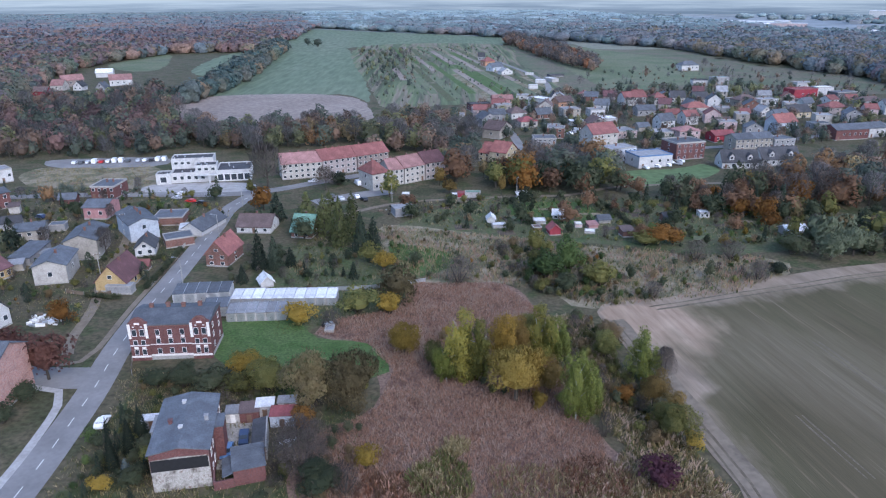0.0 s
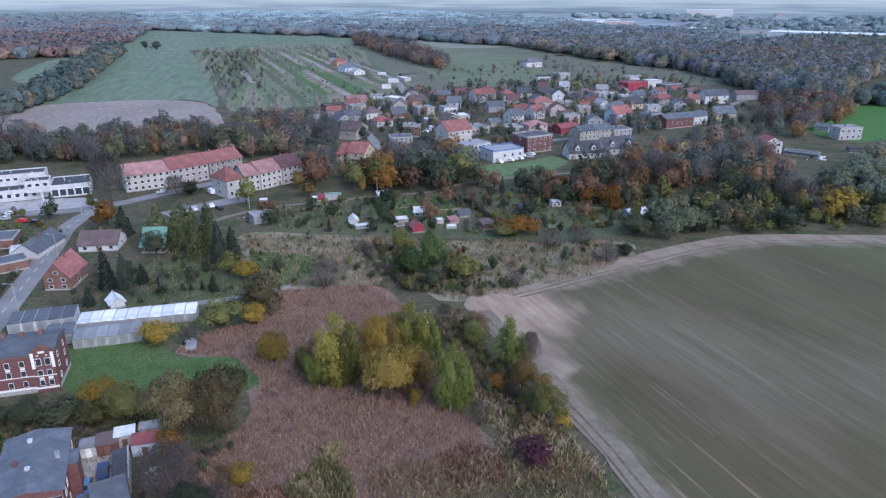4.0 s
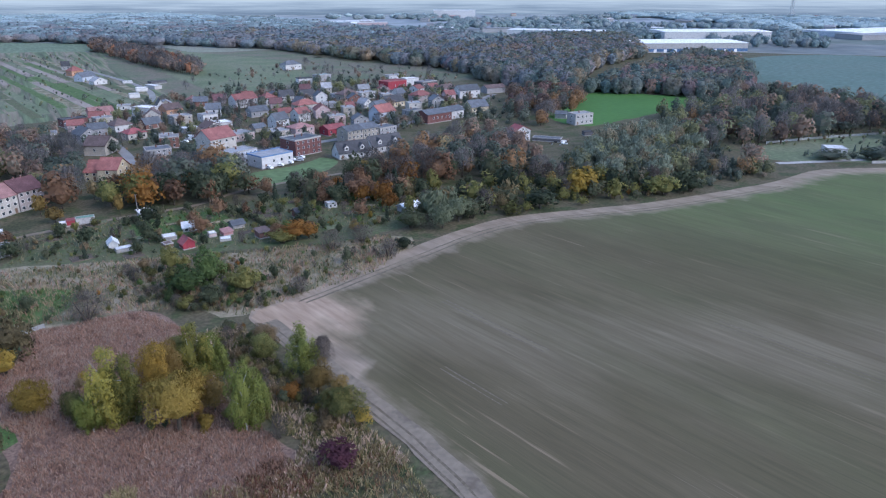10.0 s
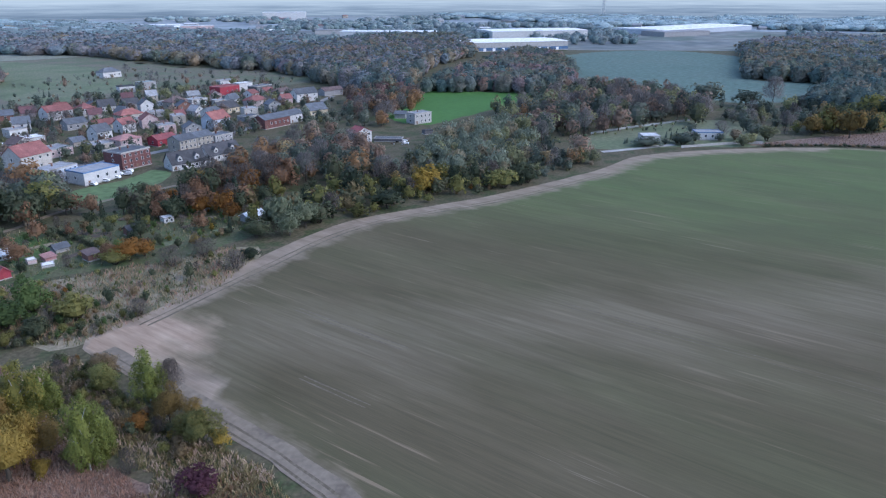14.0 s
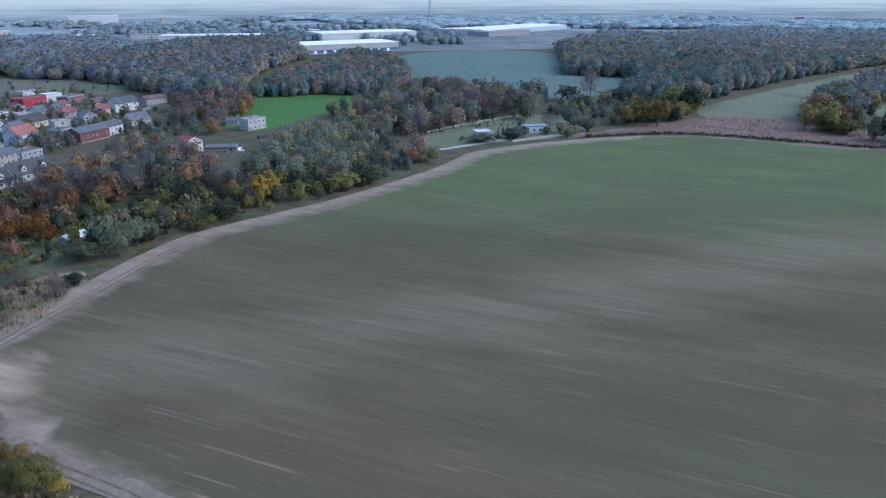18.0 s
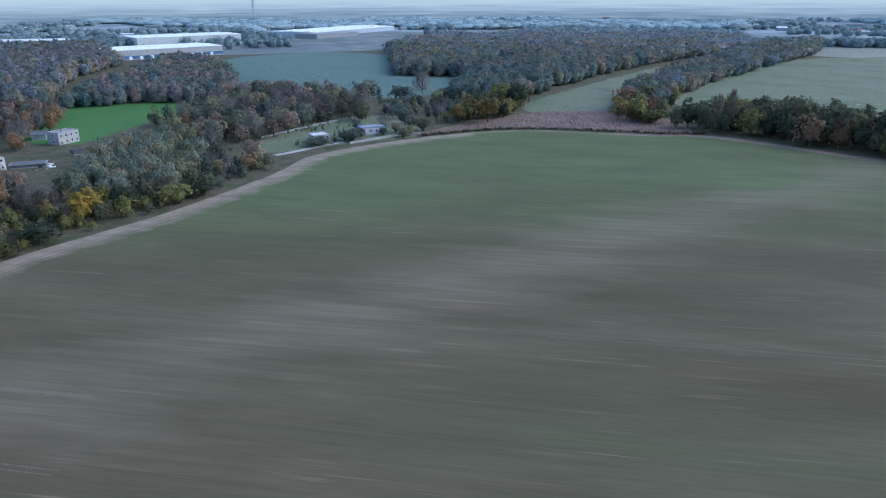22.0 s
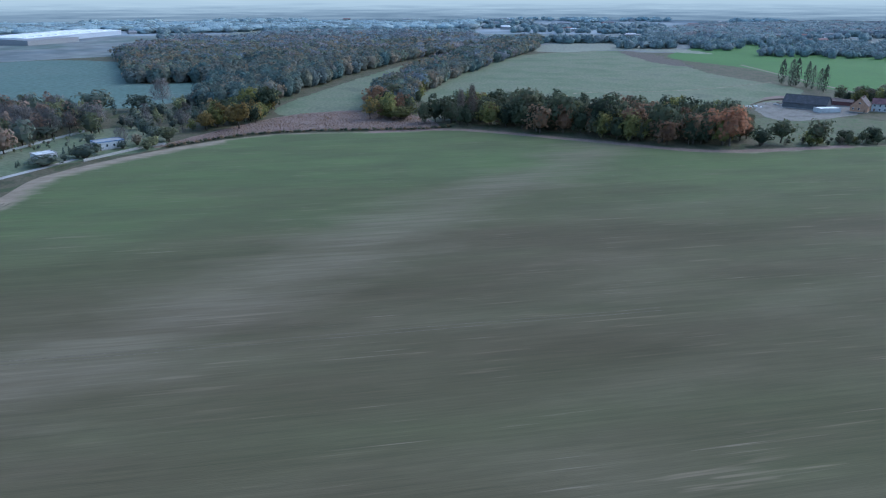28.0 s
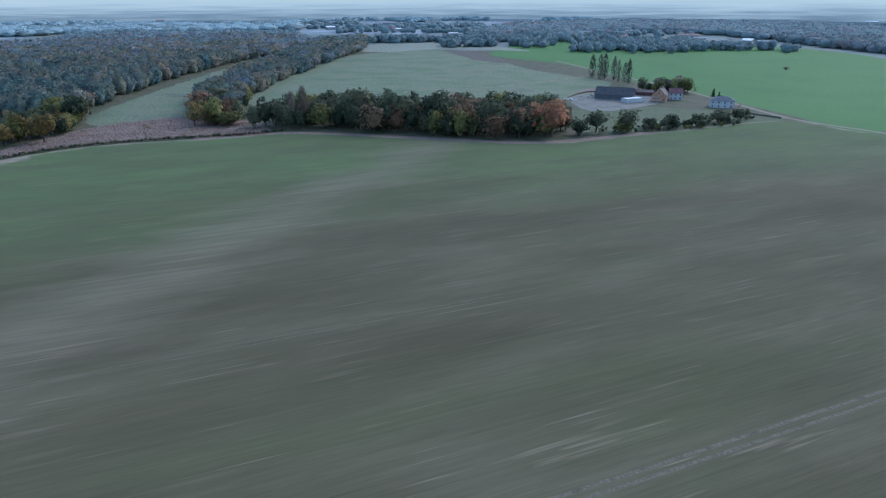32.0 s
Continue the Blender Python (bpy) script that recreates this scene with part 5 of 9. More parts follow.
def house(x, y, yaw, w, d, h, roof, rise, wall, tiles, label, along="x", rows=1, cols=2, side=1, chim=1, dorm=0, name="house"):
    g = random.Random(int(x * 13 + y * 7))
    FOOT.append((x, y, math.cos(radians(yaw)), math.sin(radians(yaw)), w / 2 + 1.2, d / 2 + 1.2))
    ob = thing(name, x, y, yaw, label, "building" if name in ("shop", "cabin") else name)
    bm = bmesh.new()
    if roof == "gable":
        half = (d if along == "x" else w) / 2
        prism(bm, [(-half, -0.3), (half, -0.3), (half, h), (0, h + rise), (-half, h)], along, *((-w / 2, w / 2) if along == "x" else (-d / 2, d / 2)))
    elif roof == "mono":
        prism(bm, [(-d / 2, -0.3), (d / 2, -0.3), (d / 2, h + rise), (-d / 2, h)], "x", -w / 2, w / 2)
    else:
        box(bm, -w / 2, w / 2, -d / 2, d / 2, -0.3, h)
    part("wall", bm, M["wall_" + wall], ob)
    # plinth
    bm = bmesh.new()
    for x0, x1, y0, y1 in ((-w / 2 - 0.05, w / 2 + 0.05, -d / 2 - 0.05, -d / 2 + 0.02), (-w / 2 - 0.05, w / 2 + 0.05, d / 2 - 0.02, d / 2 + 0.05), (-w / 2 - 0.05, -w / 2 + 0.02, -d / 2, d / 2), (w / 2 - 0.02, w / 2 + 0.05, -d / 2, d / 2)):
        box(bm, x0, x1, y0, y1, -0.3, 0.45)
    part("plinth", bm, M["concrete"], ob)
    rm = M["roof_" + tiles]
    top = h + rise
    if roof == "gable":
        part("roof", gable_roof(w, d, h, rise, along), rm, ob)
        bm = bmesh.new()
        if along == "x":
            tube(bm, (-w / 2 - 0.45, 0, top + 0.24), (w / 2 + 0.45, 0, top + 0.24), 0.13, 0.13, 6)
        else:
            tube(bm, (0, -d / 2 - 0.45, top + 0.24), (0, d / 2 + 0.45, top + 0.24), 0.13, 0.13, 6)
        part("ridge", bm, rm, ob)
    elif roof == "hip":
        o, run = 0.5, max(0.6, (w - d) / 2)
        bm = bmesh.new()
        lo = [bm.verts.new((sx * (w / 2 + o), sy * (d / 2 + o), h - 0.05)) for sx, sy in ((-1, -1), (1, -1), (1, 1), (-1, 1))]
        lt = [bm.verts.new((v.co.x, v.co.y, h + 0.15)) for v in lo]
        r0, r1 = bm.verts.new((-run, 0, top)), bm.verts.new((run, 0, top))
        bm.faces.new(lo[::-1])
        for i in range(4):
            bm.faces.new([lo[i], lo[(i + 1) % 4], lt[(i + 1) % 4], lt[i]])
        for f in ([lt[0], lt[1], r1, r0], [lt[1], lt[2], r1], [lt[2], lt[3], r0, r1], [lt[3], lt[0], r0]):
            bm.faces.new(f)
        bmesh.ops.recalc_face_normals(bm, faces=bm.faces)
        part("roof", bm, rm, ob)
    elif roof == "mono":
        k = rise / d
        part("roof", prism(bmesh.new(), [(-d / 2 - 0.4, h - 0.4 * k), (d / 2 + 0.4, top + 0.4 * k), (d / 2 + 0.4, top + 0.4 * k + 0.18), (-d / 2 - 0.4, h - 0.4 * k + 0.18)], "x", -w / 2 - 0.3, w / 2 + 0.3), rm, ob)
    else:
        bm = box(bmesh.new(), -w / 2 + 0.05, w / 2 - 0.05, -d / 2 + 0.05, d / 2 - 0.05, h + 0.004, h + 0.12)
        part("roof", bm, M["roof_grey"] if tiles == "bluebright" else rm, ob)
        bm = bmesh.new()
        for x0, x1, y0, y1 in ((-w / 2 - 0.1, w / 2 + 0.1, -d / 2 - 0.1, -d / 2 + 0.2), (-w / 2 - 0.1, w / 2 + 0.1, d / 2 - 0.2, d / 2 + 0.1), (-w / 2 - 0.1, -w / 2 + 0.2, -d / 2 + 0.2, d / 2 - 0.2), (w / 2 - 0.2, w / 2 + 0.1, -d / 2 + 0.2, d / 2 - 0.2)):
            box(bm, x0, x1, y0, y1, h - 0.15, h + rise)
        part("parapet", bm, rm if tiles in ("bluebright", "crimson", "dark") else M["concrete"], ob)
    for i in range(chim):
        u = (-0.3 + 0.6 * (i + 0.5) / chim) + g.uniform(-0.04, 0.04)
        if roof in ("gable", "hip"):
            cx, cy = (u * w, 0.06 * d) if along == "x" else (0.06 * w, u * d)
            chimney(ob, cx, cy, h + rise * 0.85, 1.3)
        else:
            chimney(ob, u * w, 0.15 * d, h + 0.1, 1.2)
    # windows and a door towards the open side, windows on the flanks
    if rows and cols:
        fl = h / rows
        ww, wh = min(1.25, w / cols * 0.5), min(1.45, fl * 0.5)
        dc = g.randrange(cols) if cols > 2 else -1
        for r in range(rows):
            z = fl * (r + 0.55)
            for c in range(cols):
                wx = -w / 2 + w * (c + 0.5) / cols
                if r == 0 and c == dc:
                    part("door", box(bmesh.new(), wx - 0.5, wx + 0.5, -d / 2 - 0.05, -d / 2 + 0.03, 0.0, min(2.1, h * 0.8)), M["door"], ob)
                else:
                    window(ob, wx, -d / 2, z, ww, wh)
            for s in range(side):
                wy = -d / 2 + d * (s + 0.5) / side
                window(ob, -w / 2, wy, z, ww, wh, -math.pi / 2)
                window(ob, w / 2, wy, z, ww, wh, math.pi / 2)
        if roof == "gable" and along == "y" and rise > 2.3:
            window(ob, 0, -d / 2, h + rise * 0.3, ww, wh * 0.8)
    for i in range(dorm):
        dx = (-0.25 + 0.5 * i / max(1, dorm - 1)) * w
        bm = bmesh.new()
        prism(bm, [(dx - 1.1, h + rise * 0.2), (dx + 1.1, h + rise * 0.2), (dx + 1.1, h + rise * 0.55), (dx, h + rise * 0.8), (dx - 1.1, h + rise * 0.55)], "y", -d / 2 + 0.5, -0.3)
        dm = part("dormer", bm, M["wall_white"], ob, "white dormer")
        bm = prism(bmesh.new(), [(dx - 1.35, h + rise * 0.5), (dx, h + rise * 0.82), (dx + 1.35, h + rise * 0.5), (dx + 1.35, h + rise * 0.54), (dx, h + rise * 0.87), (dx - 1.35, h + rise * 0.54)], "y", -d / 2 + 0.3, -0.2)
        part("dormer_roof", bm, rm, dm)
        window(dm, dx, -d / 2 + 0.5, h + rise * 0.4, 1.2, rise * 0.24)
    return ob


house(-112.7, 188.6, 13, 8.8, 13.0, 5.5, "gable", 1.6, "cream", "slate", "cream rendered two-storey house with a low grey roof", along="y", rows=1, cols=1)
house(-112.9, 208.4, 11, 9.4, 15.0, 6.3, "gable", 1.8, "beige", "slate", "beige rendered house with a grey-blue felt roof", along="y", rows=0, cols=0, chim=2)
house(-137.0, 219.7, 22, 8.5, 10.0, 4.9, "gable", 1.2, "beige", "slate", "beige two-storey house with a low dark roof", rows=2, cols=3)
house(-128.2, 202.5, -1, 6.4, 12.0, 2.6, "mono", 1.0, "grey", "slate", "low grey outbuilding with a felt roof", rows=0, cols=0, chim=0)
house(-131.2, 188.0, 71, 4.5, 10.0, 3.3, "gable", 3.0, "yellow", "maroon", "yellow house with a dark red-brown roof", rows=1, cols=2)
house(-113.7, 156.1, 72, 5.8, 10.0, 4.3, "gable", 3.5, "white", "dark", "white house with a steep dark roof", along="y", rows=1, cols=2)
house(-104.2, 225.9, 37, 9.3, 17.0, 6.2, "gable", 1.6, "paleblue", "slate", "pale blue-grey rendered house with a grey roof", along="y", rows=2, cols=1, chim=3)
house(-94.4, 208.4, 14, 5.8, 9.0, 2.8, "gable", 2.4, "white", "dark", "small white house with a dark gabled roof", along="y", rows=1, cols=2)
house(-83.4, 231.0, -13, 7.9, 16.0, 2.2, "gable", 2.6, "white", "slate", "white gabled house with a grey roof", along="y", rows=0, cols=0)
house(-87.0, 216.0, 28, 8.8, 7.0, 2.9, "flat", 0.3, "brickbrown", "slate", "low brown brick garage with a flat grey roof", rows=0, cols=0, chim=0)
house(-91.6, 182.7, -1, 8.5, 12.0, 3.0, "gable", 4.6, "yellow", "maroon", "yellow house with a steep maroon roof", along="y", rows=1, cols=1)
house(-126.5, 247.5, -1, 8.3, 11.0, 4.6, "gable", 1.6, "pink", "slate", "pink rendered house with a low grey roof", rows=1, cols=2)
house(-135.7, 274.5, -1, 9.6, 12.0, 5.0, "flat", 0.5, "brick", "slate", "red brick three-storey house with a flat dark roof", rows=2, cols=4, chim=2)
house(-64.5, 230.9, -4, 11.8, 10.0, 2.4, "gable", 3.0, "white", "brown", "white bungalow with a faded red-brown roof", rows=1, cols=3)
house(-67.3, 200.8, -8, 7.0, 11.0, 4.0, "gable", 4.0, "brickbrown", "red", "brown brick house with a bright red roof", along="y", rows=2, cols=2)
house(-46.7, 225.7, -10, 7.2, 10.0, 2.4, "gable", 4.5, "brickbrown", "green", "brick cottage under a steep green roof", rows=1, cols=2)
house(-97.9, 239.5, 6, 10.3, 10.0, 2.9, "flat", 0.3, "brickbrown", "slate", "brown workshop with a flat felt roof", rows=0, cols=0, chim=1)
house(-172.1, 257.8, 53, 7.3, 9.0, 6.2, "gable", 1.0, "brick", "slate", "red brick house at the edge of the hamlet", rows=2, cols=2)
house(-194.3, 297.7, 47, 7.7, 9.0, 5.6, "flat", 0.4, "white", "grey", "white commercial building with a flat roof", rows=1, cols=3)
house(-91.0, 123.6, -3, 8.6, 10.0, 10.1, "gable", 2.5, "brickpale", "slate", "weathered pale red brick house beside the junction", rows=0, cols=0)
house(-64.0, 306.2, 19, 17.7, 12.0, 7.1, "gable", 3.4, "cream", "pinktile", "cream apartment block with a faded pink tiled roof", rows=3, cols=7, chim=3)
house(-49.6, 312.9, 33, 16.6, 12.0, 7.4, "gable", 3.6, "greypink", "red", "pinkish grey apartment block with a red tiled roof", rows=3, cols=6, chim=3)
house(-35.7, 322.1, 36, 16.5, 12.0, 7.4, "gable", 3.6, "brownr", "red", "brownish apartment block with a red tiled roof", rows=3, cols=6, chim=3)
house(-29.2, 285.8, 35, 7.6, 12.0, 7.2, "hip", 4.5, "cream", "orange", "cream end house with an orange hipped roof", rows=2, cols=2)
house(-22.1, 294.3, 25, 6.5, 12.0, 6.9, "gable", 3.4, "cream", "pinktile", "cream terrace house with a faded pink roof", rows=3, cols=3)
house(-15.7, 298.2, 38, 10.6, 12.0, 7.2, "gable", 3.6, "cream", "pinktile", "cream terrace house with a pale red roof", rows=3, cols=4)
house(-6.5, 304.6, 34, 10.3, 12.0, 7.6, "gable", 3.6, "greypink", "maroon", "grey-pink terrace house with a dark red roof", rows=3, cols=4, chim=2)
house(27.5, 335.4, -34, 15.1, 13.0, 4.2, "gable", 4.0, "yellowpale", "orange", "pale yellow farmhouse with an orange tiled roof", rows=2, cols=5)
house(29.3, 330.7, 56, 11.2, 9.0, 6.0, "gable", 4.0, "yellowpale", "orange", "pale yellow gabled wing with an orange roof", along="y", rows=2, cols=2)
house(10.0, 442.9, -1, 7.8, 9.0, 4.6, "flat", .3, "white", "grey", "white flat-roofed village house in the village", rows=2, cols=2)
house(25.1, 488.0, 18, 14.6, 8.0, 4.6, "flat", .4, "brick", "dark", "dark red brick row with a dark flat roof", rows=1, cols=5)
house(43.8, 520.2, 9, 14.9, 9.0, 3.3, "gable", 2.4, "pink", "pinktile", "pinkish house with a faded pink roof", rows=1, cols=4)
house(41.4, 484.6, 12, 10.1, 9.0, 4.2, "flat", .4, "beige", "grey", "beige flat-roofed village house in the village", rows=1, cols=3)
house(26.6, 425.9, 20, 10.1, 11.0, 5.4, "gable", 3.2, "grey", "slate", "grey rendered house with a blue-grey roof", along="y", rows=2, cols=2)
house(31.1, 394.3, 58, 15.2, 11.0, 5.1, "gable", 3.6, "beige", "brown", "beige gabled house with a worn brown roof", along="y", rows=1, cols=2)
house(47.3, 452.5, 21, 10.9, 10.0, 4.3, "hip", 3.5, "white", "brown", "white house with a dull brown hipped roof", rows=1, cols=3)
house(51.0, 424.6, 19, 10.9, 9.0, 3.7, "hip", 2.6, "cream", "crimson", "low cream bungalow with a bright red roof", rows=1, cols=3)
house(54.9, 374.4, -1, 12.1, 10.0, 3.4, "flat", .4, "grey", "slate", "grey block with a flat dark roof", rows=2, cols=5)
house(71.5, 510.1, -55, 16.3, 10.0, 4.9, "flat", .4, "white", "white", "white modern cube house with a flat roof", rows=1, cols=3, chim=0)
house(82.6, 523.4, -1, 7.5, 9.0, 2.5, "gable", 5.0, "white", "dark", "white A-shaped house with a steep dark roof", along="y", rows=1, cols=1)
house(84.3, 494.3, 23, 12.0, 9.0, 5.1, "gable", 3.2, "orangewall", "brown", "orange-walled house with a brown roof", rows=1, cols=2)
house(83.7, 461.6, 10, 11.6, 10.0, 5.1, "flat", .4, "beige", "grey", "beige flat-roofed two-storey house in the village", rows=2, cols=3)
house(100.4, 460.7, 11, 9.8, 9.0, 4.7, "flat", .4, "white", "grey", "white flat-roofed house in the village", rows=1, cols=3)
house(100.5, 431.3, 8, 11.6, 11.0, 4.1, "flat", .4, "white", "white", "long white flat-roofed house in the village", rows=1, cols=4)
house(82.9, 367.9, 25, 16.1, 12.0, 7.7, "gable", 4.4, "cream", "redtile", "tall cream house with a dark red tiled roof", rows=2, cols=4, chim=2)
house(85.0, 335.3, 25, 16.1, 10.0, 6.3, "flat", .4, "paleblue", "grey", "pale grey office block with a flat roof", rows=2, cols=6)
house(100.9, 391.6, 20, 13.0, 12.0, 4.1, "flat", .4, "pinkpale", "grey", "pale pink house with a flat grey roof", rows=1, cols=4)
house(136.8, 509.0, 16, 17.7, 10.0, 6.0, "gable", 3.4, "white", "redtile", "white house with a red tiled roof", rows=2, cols=5)
house(155.8, 512.0, 15, 9.6, 9.0, 5.2, "hip", 3.2, "grey", "redtile", "grey house with a dark red hipped roof", rows=2, cols=2)
house(172.8, 521.2, -1, 10.7, 9.0, 4.1, "gable", 4.0, "white", "dark", "white house with a dark roof and dormers", rows=1, cols=3)
house(188.3, 518.1, -1, 10.6, 9.0, 4.1, "gable", 3.6, "grey", "dark", "grey house with a dark gabled roof", rows=1, cols=3)
house(170.9, 475.3, 7, 15.6, 10.0, 3.7, "hip", 3.4, "cream", "orange", "cream house with a broad orange-red roof", rows=1, cols=3)
house(221.3, 613.0, -2, 12.5, 9.0, 5.2, "flat", .4, "white", "dark", "white and black modern cube house", rows=1, cols=2, chim=0)
house(243.4, 625.6, 14, 14.6, 9.0, 5.8, "flat", .4, "grey", "teal", "grey house with a teal flat roof", rows=1, cols=3)
house(212.5, 496.9, 19, 14.6, 10.0, 5.4, "hip", 3.5, "beige", "brown", "beige house with a brown hipped roof", rows=1, cols=3)
house(229.6, 501.1, 18, 15.3, 9.0, 5.1, "flat", .4, "white", "grey", "pale flat-roofed house in the village", rows=2, cols=3)
house(210.0, 459.9, 15, 7.8, 8.0, 3.6, "gable", 3.2, "white", "grey", "white gabled cottage in the village", along="y", rows=1, cols=2)
house(271.9, 537.0, 15, 20.8, 12.0, 7.4, "flat", .4, "crimsonwall", "crimson", "bright red commercial hall in the village", rows=1, cols=4, chim=0)
house(304.2, 597.7, 10, 17.9, 9.0, 4.6, "flat", .4, "white", "grey", "white block with a flat roof", rows=1, cols=4)
house(297.4, 554.5, 11, 14.0, 9.0, 6.4, "flat", .3, "white", "white", "white box-shaped hall in the village", rows=0, cols=0, chim=0)
house(301.3, 532.4, 17, 18.1, 10.0, 5.7, "flat", .4, "greydark", "slate", "dark grey flat-roofed house in the village", rows=1, cols=4)
house(229.3, 455.6, 14, 15.9, 11.0, 3.9, "gable", 4.0, "yellowpale", "dark", "pale yellow house with a dark gabled roof", rows=1, cols=3)
house(257.4, 463.1, 15, 15.3, 10.0, 5.4, "hip", 3.4, "greypink", "redtile", "grey-pink house with a red hipped roof", rows=2, cols=3)
house(197.0, 405.3, 20, 14.2, 10.0, 6.4, "gable", 4.0, "paleblue", "orange", "pale house with an orange-red gabled roof", along="x", rows=2, cols=3)
house(120.8, 384.4, 7, 10.4, 10.0, 4.6, "flat", .5, "beige", "grey", "beige flat-roofed cube house in the village", rows=2, cols=3)
house(134.7, 384.8, 13, 12.5, 10.0, 5.3, "hip", 2.2, "pinkpale", "pinktile", "pale pink house with a pink roof", rows=2, cols=3)
house(152.3, 379.4, 13, 12.4, 9.0, 4.0, "gable", 1.8, "crimsonwall", "crimson", "low red house with a red metal roof", rows=1, cols=3)
house(119.1, 341.2, 17, 16.1, 13.0, 8.0, "flat", .6, "brick", "slate", "dark red brick corner house with a flat roof", rows=3, cols=5, chim=2)
house(97.6, 324.2, 17, 17.7, 12.0, 5.6, "flat", .4, "white", "bluebright", "white shop with bright blue roof edge", rows=1, cols=4, chim=0, name="shop")
house(151.3, 351.9, 13, 10.4, 10.0, 7.4, "gable", 2.0, "beige", "slate", "beige apartment block with dark stair panels", rows=3, cols=4)
house(161.9, 354.4, 13, 10.8, 10.0, 7.4, "gable", 2.0, "beige", "slate", "beige apartment block with a grey roof", rows=3, cols=4)
house(173.1, 355.5, 12, 11.8, 10.0, 6.3, "flat", .5, "grey", "slate", "grey apartment block with a flat roof", rows=3, cols=4)
house(137.9, 320.2, -1, 16.7, 10.0, 3.2, "gable", 4.6, "white", "dark", "white twin house with black roof and dormers", rows=1, cols=5, dorm=2, chim=2)
house(158.3, 325.3, 6, 18.5, 10.0, 3.5, "gable", 4.6, "white", "dark", "white twin house with black roof and white gables", rows=1, cols=5, dorm=2, chim=2)
house(224.3, 386.0, 12, 20.6, 11.0, 5.8, "gable", 2.2, "brick", "slate", "long dark red brick house with a grey roof", rows=1, cols=6)
house(242.0, 392.2, 15, 11.3, 10.0, 5.3, "gable", 2.4, "white", "slate", "white house beside the brick house", rows=1, cols=3)
house(300.2, 465.4, -0, 18.5, 10.0, 6.2, "gable", 3.5, "white", "slate", "white house at the edge of the village", rows=2, cols=3)
house(267.3, 402.7, 0, 13.8, 11.0, 4.4, "gable", 4.0, "yellowpale", "slate", "pale yellow house with a steep grey roof", rows=1, cols=3)
house(334.5, 478.6, 1, 18.4, 9.0, 4.3, "gable", 2.0, "grey", "brown", "grey barn with a brown roof", rows=0, cols=0, chim=0)
house(313.0, 495.6, -19, 9.9, 8.0, 3.5, "flat", .4, "beige", "grey", "beige garage building in the village", rows=1, cols=2, chim=0)
house(233.8, 308.8, -2, 10.2, 8.0, 6.2, "gable", 2.4, "white", "crimson", "white building with a red roof beside the trees", along="y", rows=2, cols=3)
house(298.8, 331.9, -4, 13.4, 9.0, 6.5, "flat", .5, "greypale", "grey", "unfinished bare concrete house beside a garden plot", rows=2, cols=4)
house(247.2, 300.1, -50, 15.7, 6.0, 1.8, "flat", .3, "greydark", "slate", "row of low dark sheds", rows=0, cols=0, chim=0, name="shed")
house(302.5, 354.0, -50, 7.3, 7.0, 3.1, "gable", 1.4, "grey", "slate", "grey farm shed beside a garden plot", rows=0, cols=0, chim=0, name="shed")
house(46.6, 856.4, -2, 8.0, 9.0, 4.5, "gable", 4.0, "grey", "dark", "dark-roofed new house in the fields", rows=1, cols=2)
house(50.0, 787.4, 27, 12.2, 10.0, 5.4, "hip", 4.0, "orangewall", "orange", "new house with a bright orange roof", rows=1, cols=2)
house(54.4, 738.3, 40, 16.1, 10.0, 4.5, "gable", 3.6, "paleblue", "slate", "pale house with a blue-grey roof", rows=1, cols=2)
house(62.0, 705.2, 22, 11.9, 9.0, 3.2, "gable", 3.2, "white", "grey", "white bungalow in the fields", along="y", rows=1, cols=2)
house(251.9, 735.8, 14, 19.5, 11.0, 5.6, "hip", 4.0, "white", "slate", "white villa with a blue-grey hipped roof", rows=1, cols=4)
house(85.6, 700.9, -2, 8.3, 6.0, 1.6, "flat", .3, "white", "white", "white site cabin beside a garden plot", rows=0, cols=0, chim=0, name="cabin")
house(87.6, 635.2, -2, 9.0, 7.0, 3.0, "flat", .3, "white", "white", "white storage container hall in the village", rows=0, cols=0, chim=0, name="cabin")
house(98.9, 647.3, -65, 14.0, 7.0, 3.0, "flat", .3, "greypale", "white", "pale storage shed beside a garden plot", rows=0, cols=0, chim=0, name="cabin")
house(108.4, 683.9, 16, 14.7, 7.0, 2.1, "flat", .3, "greydark", "dark", "long dark stable roof in the village", rows=0, cols=0, chim=0, name="shed")
house(76.4, 597.3, -2, 7.6, 6.0, 3.3, "flat", .3, "white", "white", "white delivery depot shed beside a garden plot", rows=0, cols=0, chim=0, name="shed")
house(-323.4, 599.6, -2, 10.6, 10.0, 4.6, "gable", 4.0, "cream", "pinktile", "hamlet house with a pale red roof", rows=1, cols=3)
house(-328.3, 630.2, 40, 17.5, 11.0, 5.3, "gable", 4.0, "brownr", "pinktile", "long hamlet house with a faded red roof", rows=1, cols=4)
house(-328.5, 695.4, 16, 15.1, 12.0, 4.7, "gable", 3.0, "white", "white", "white hall beside the forest", rows=0, cols=0, chim=0)
house(-285.5, 631.8, 23, 18.3, 11.0, 5.3, "gable", 4.0, "white", "pinktile", "white hamlet house with a pink roof", rows=1, cols=4)
house(-305.6, 598.6, -2, 7.7, 9.0, 3.7, "gable", 4.0, "white", "dark", "white hamlet house with a dark roof", along="y", rows=1, cols=2)
house(-283.2, 591.1, -2, 7.6, 9.0, 3.6, "gable", 4.0, "grey", "slate", "grey hamlet house in the village", along="y", rows=1, cols=2)
house(-320.8, 566.4, -1, 12.3, 10.0, 3.9, "gable", 3.0, "crimsonwall", "brown", "red-brown barn near the forest", rows=0, cols=0, chim=0)
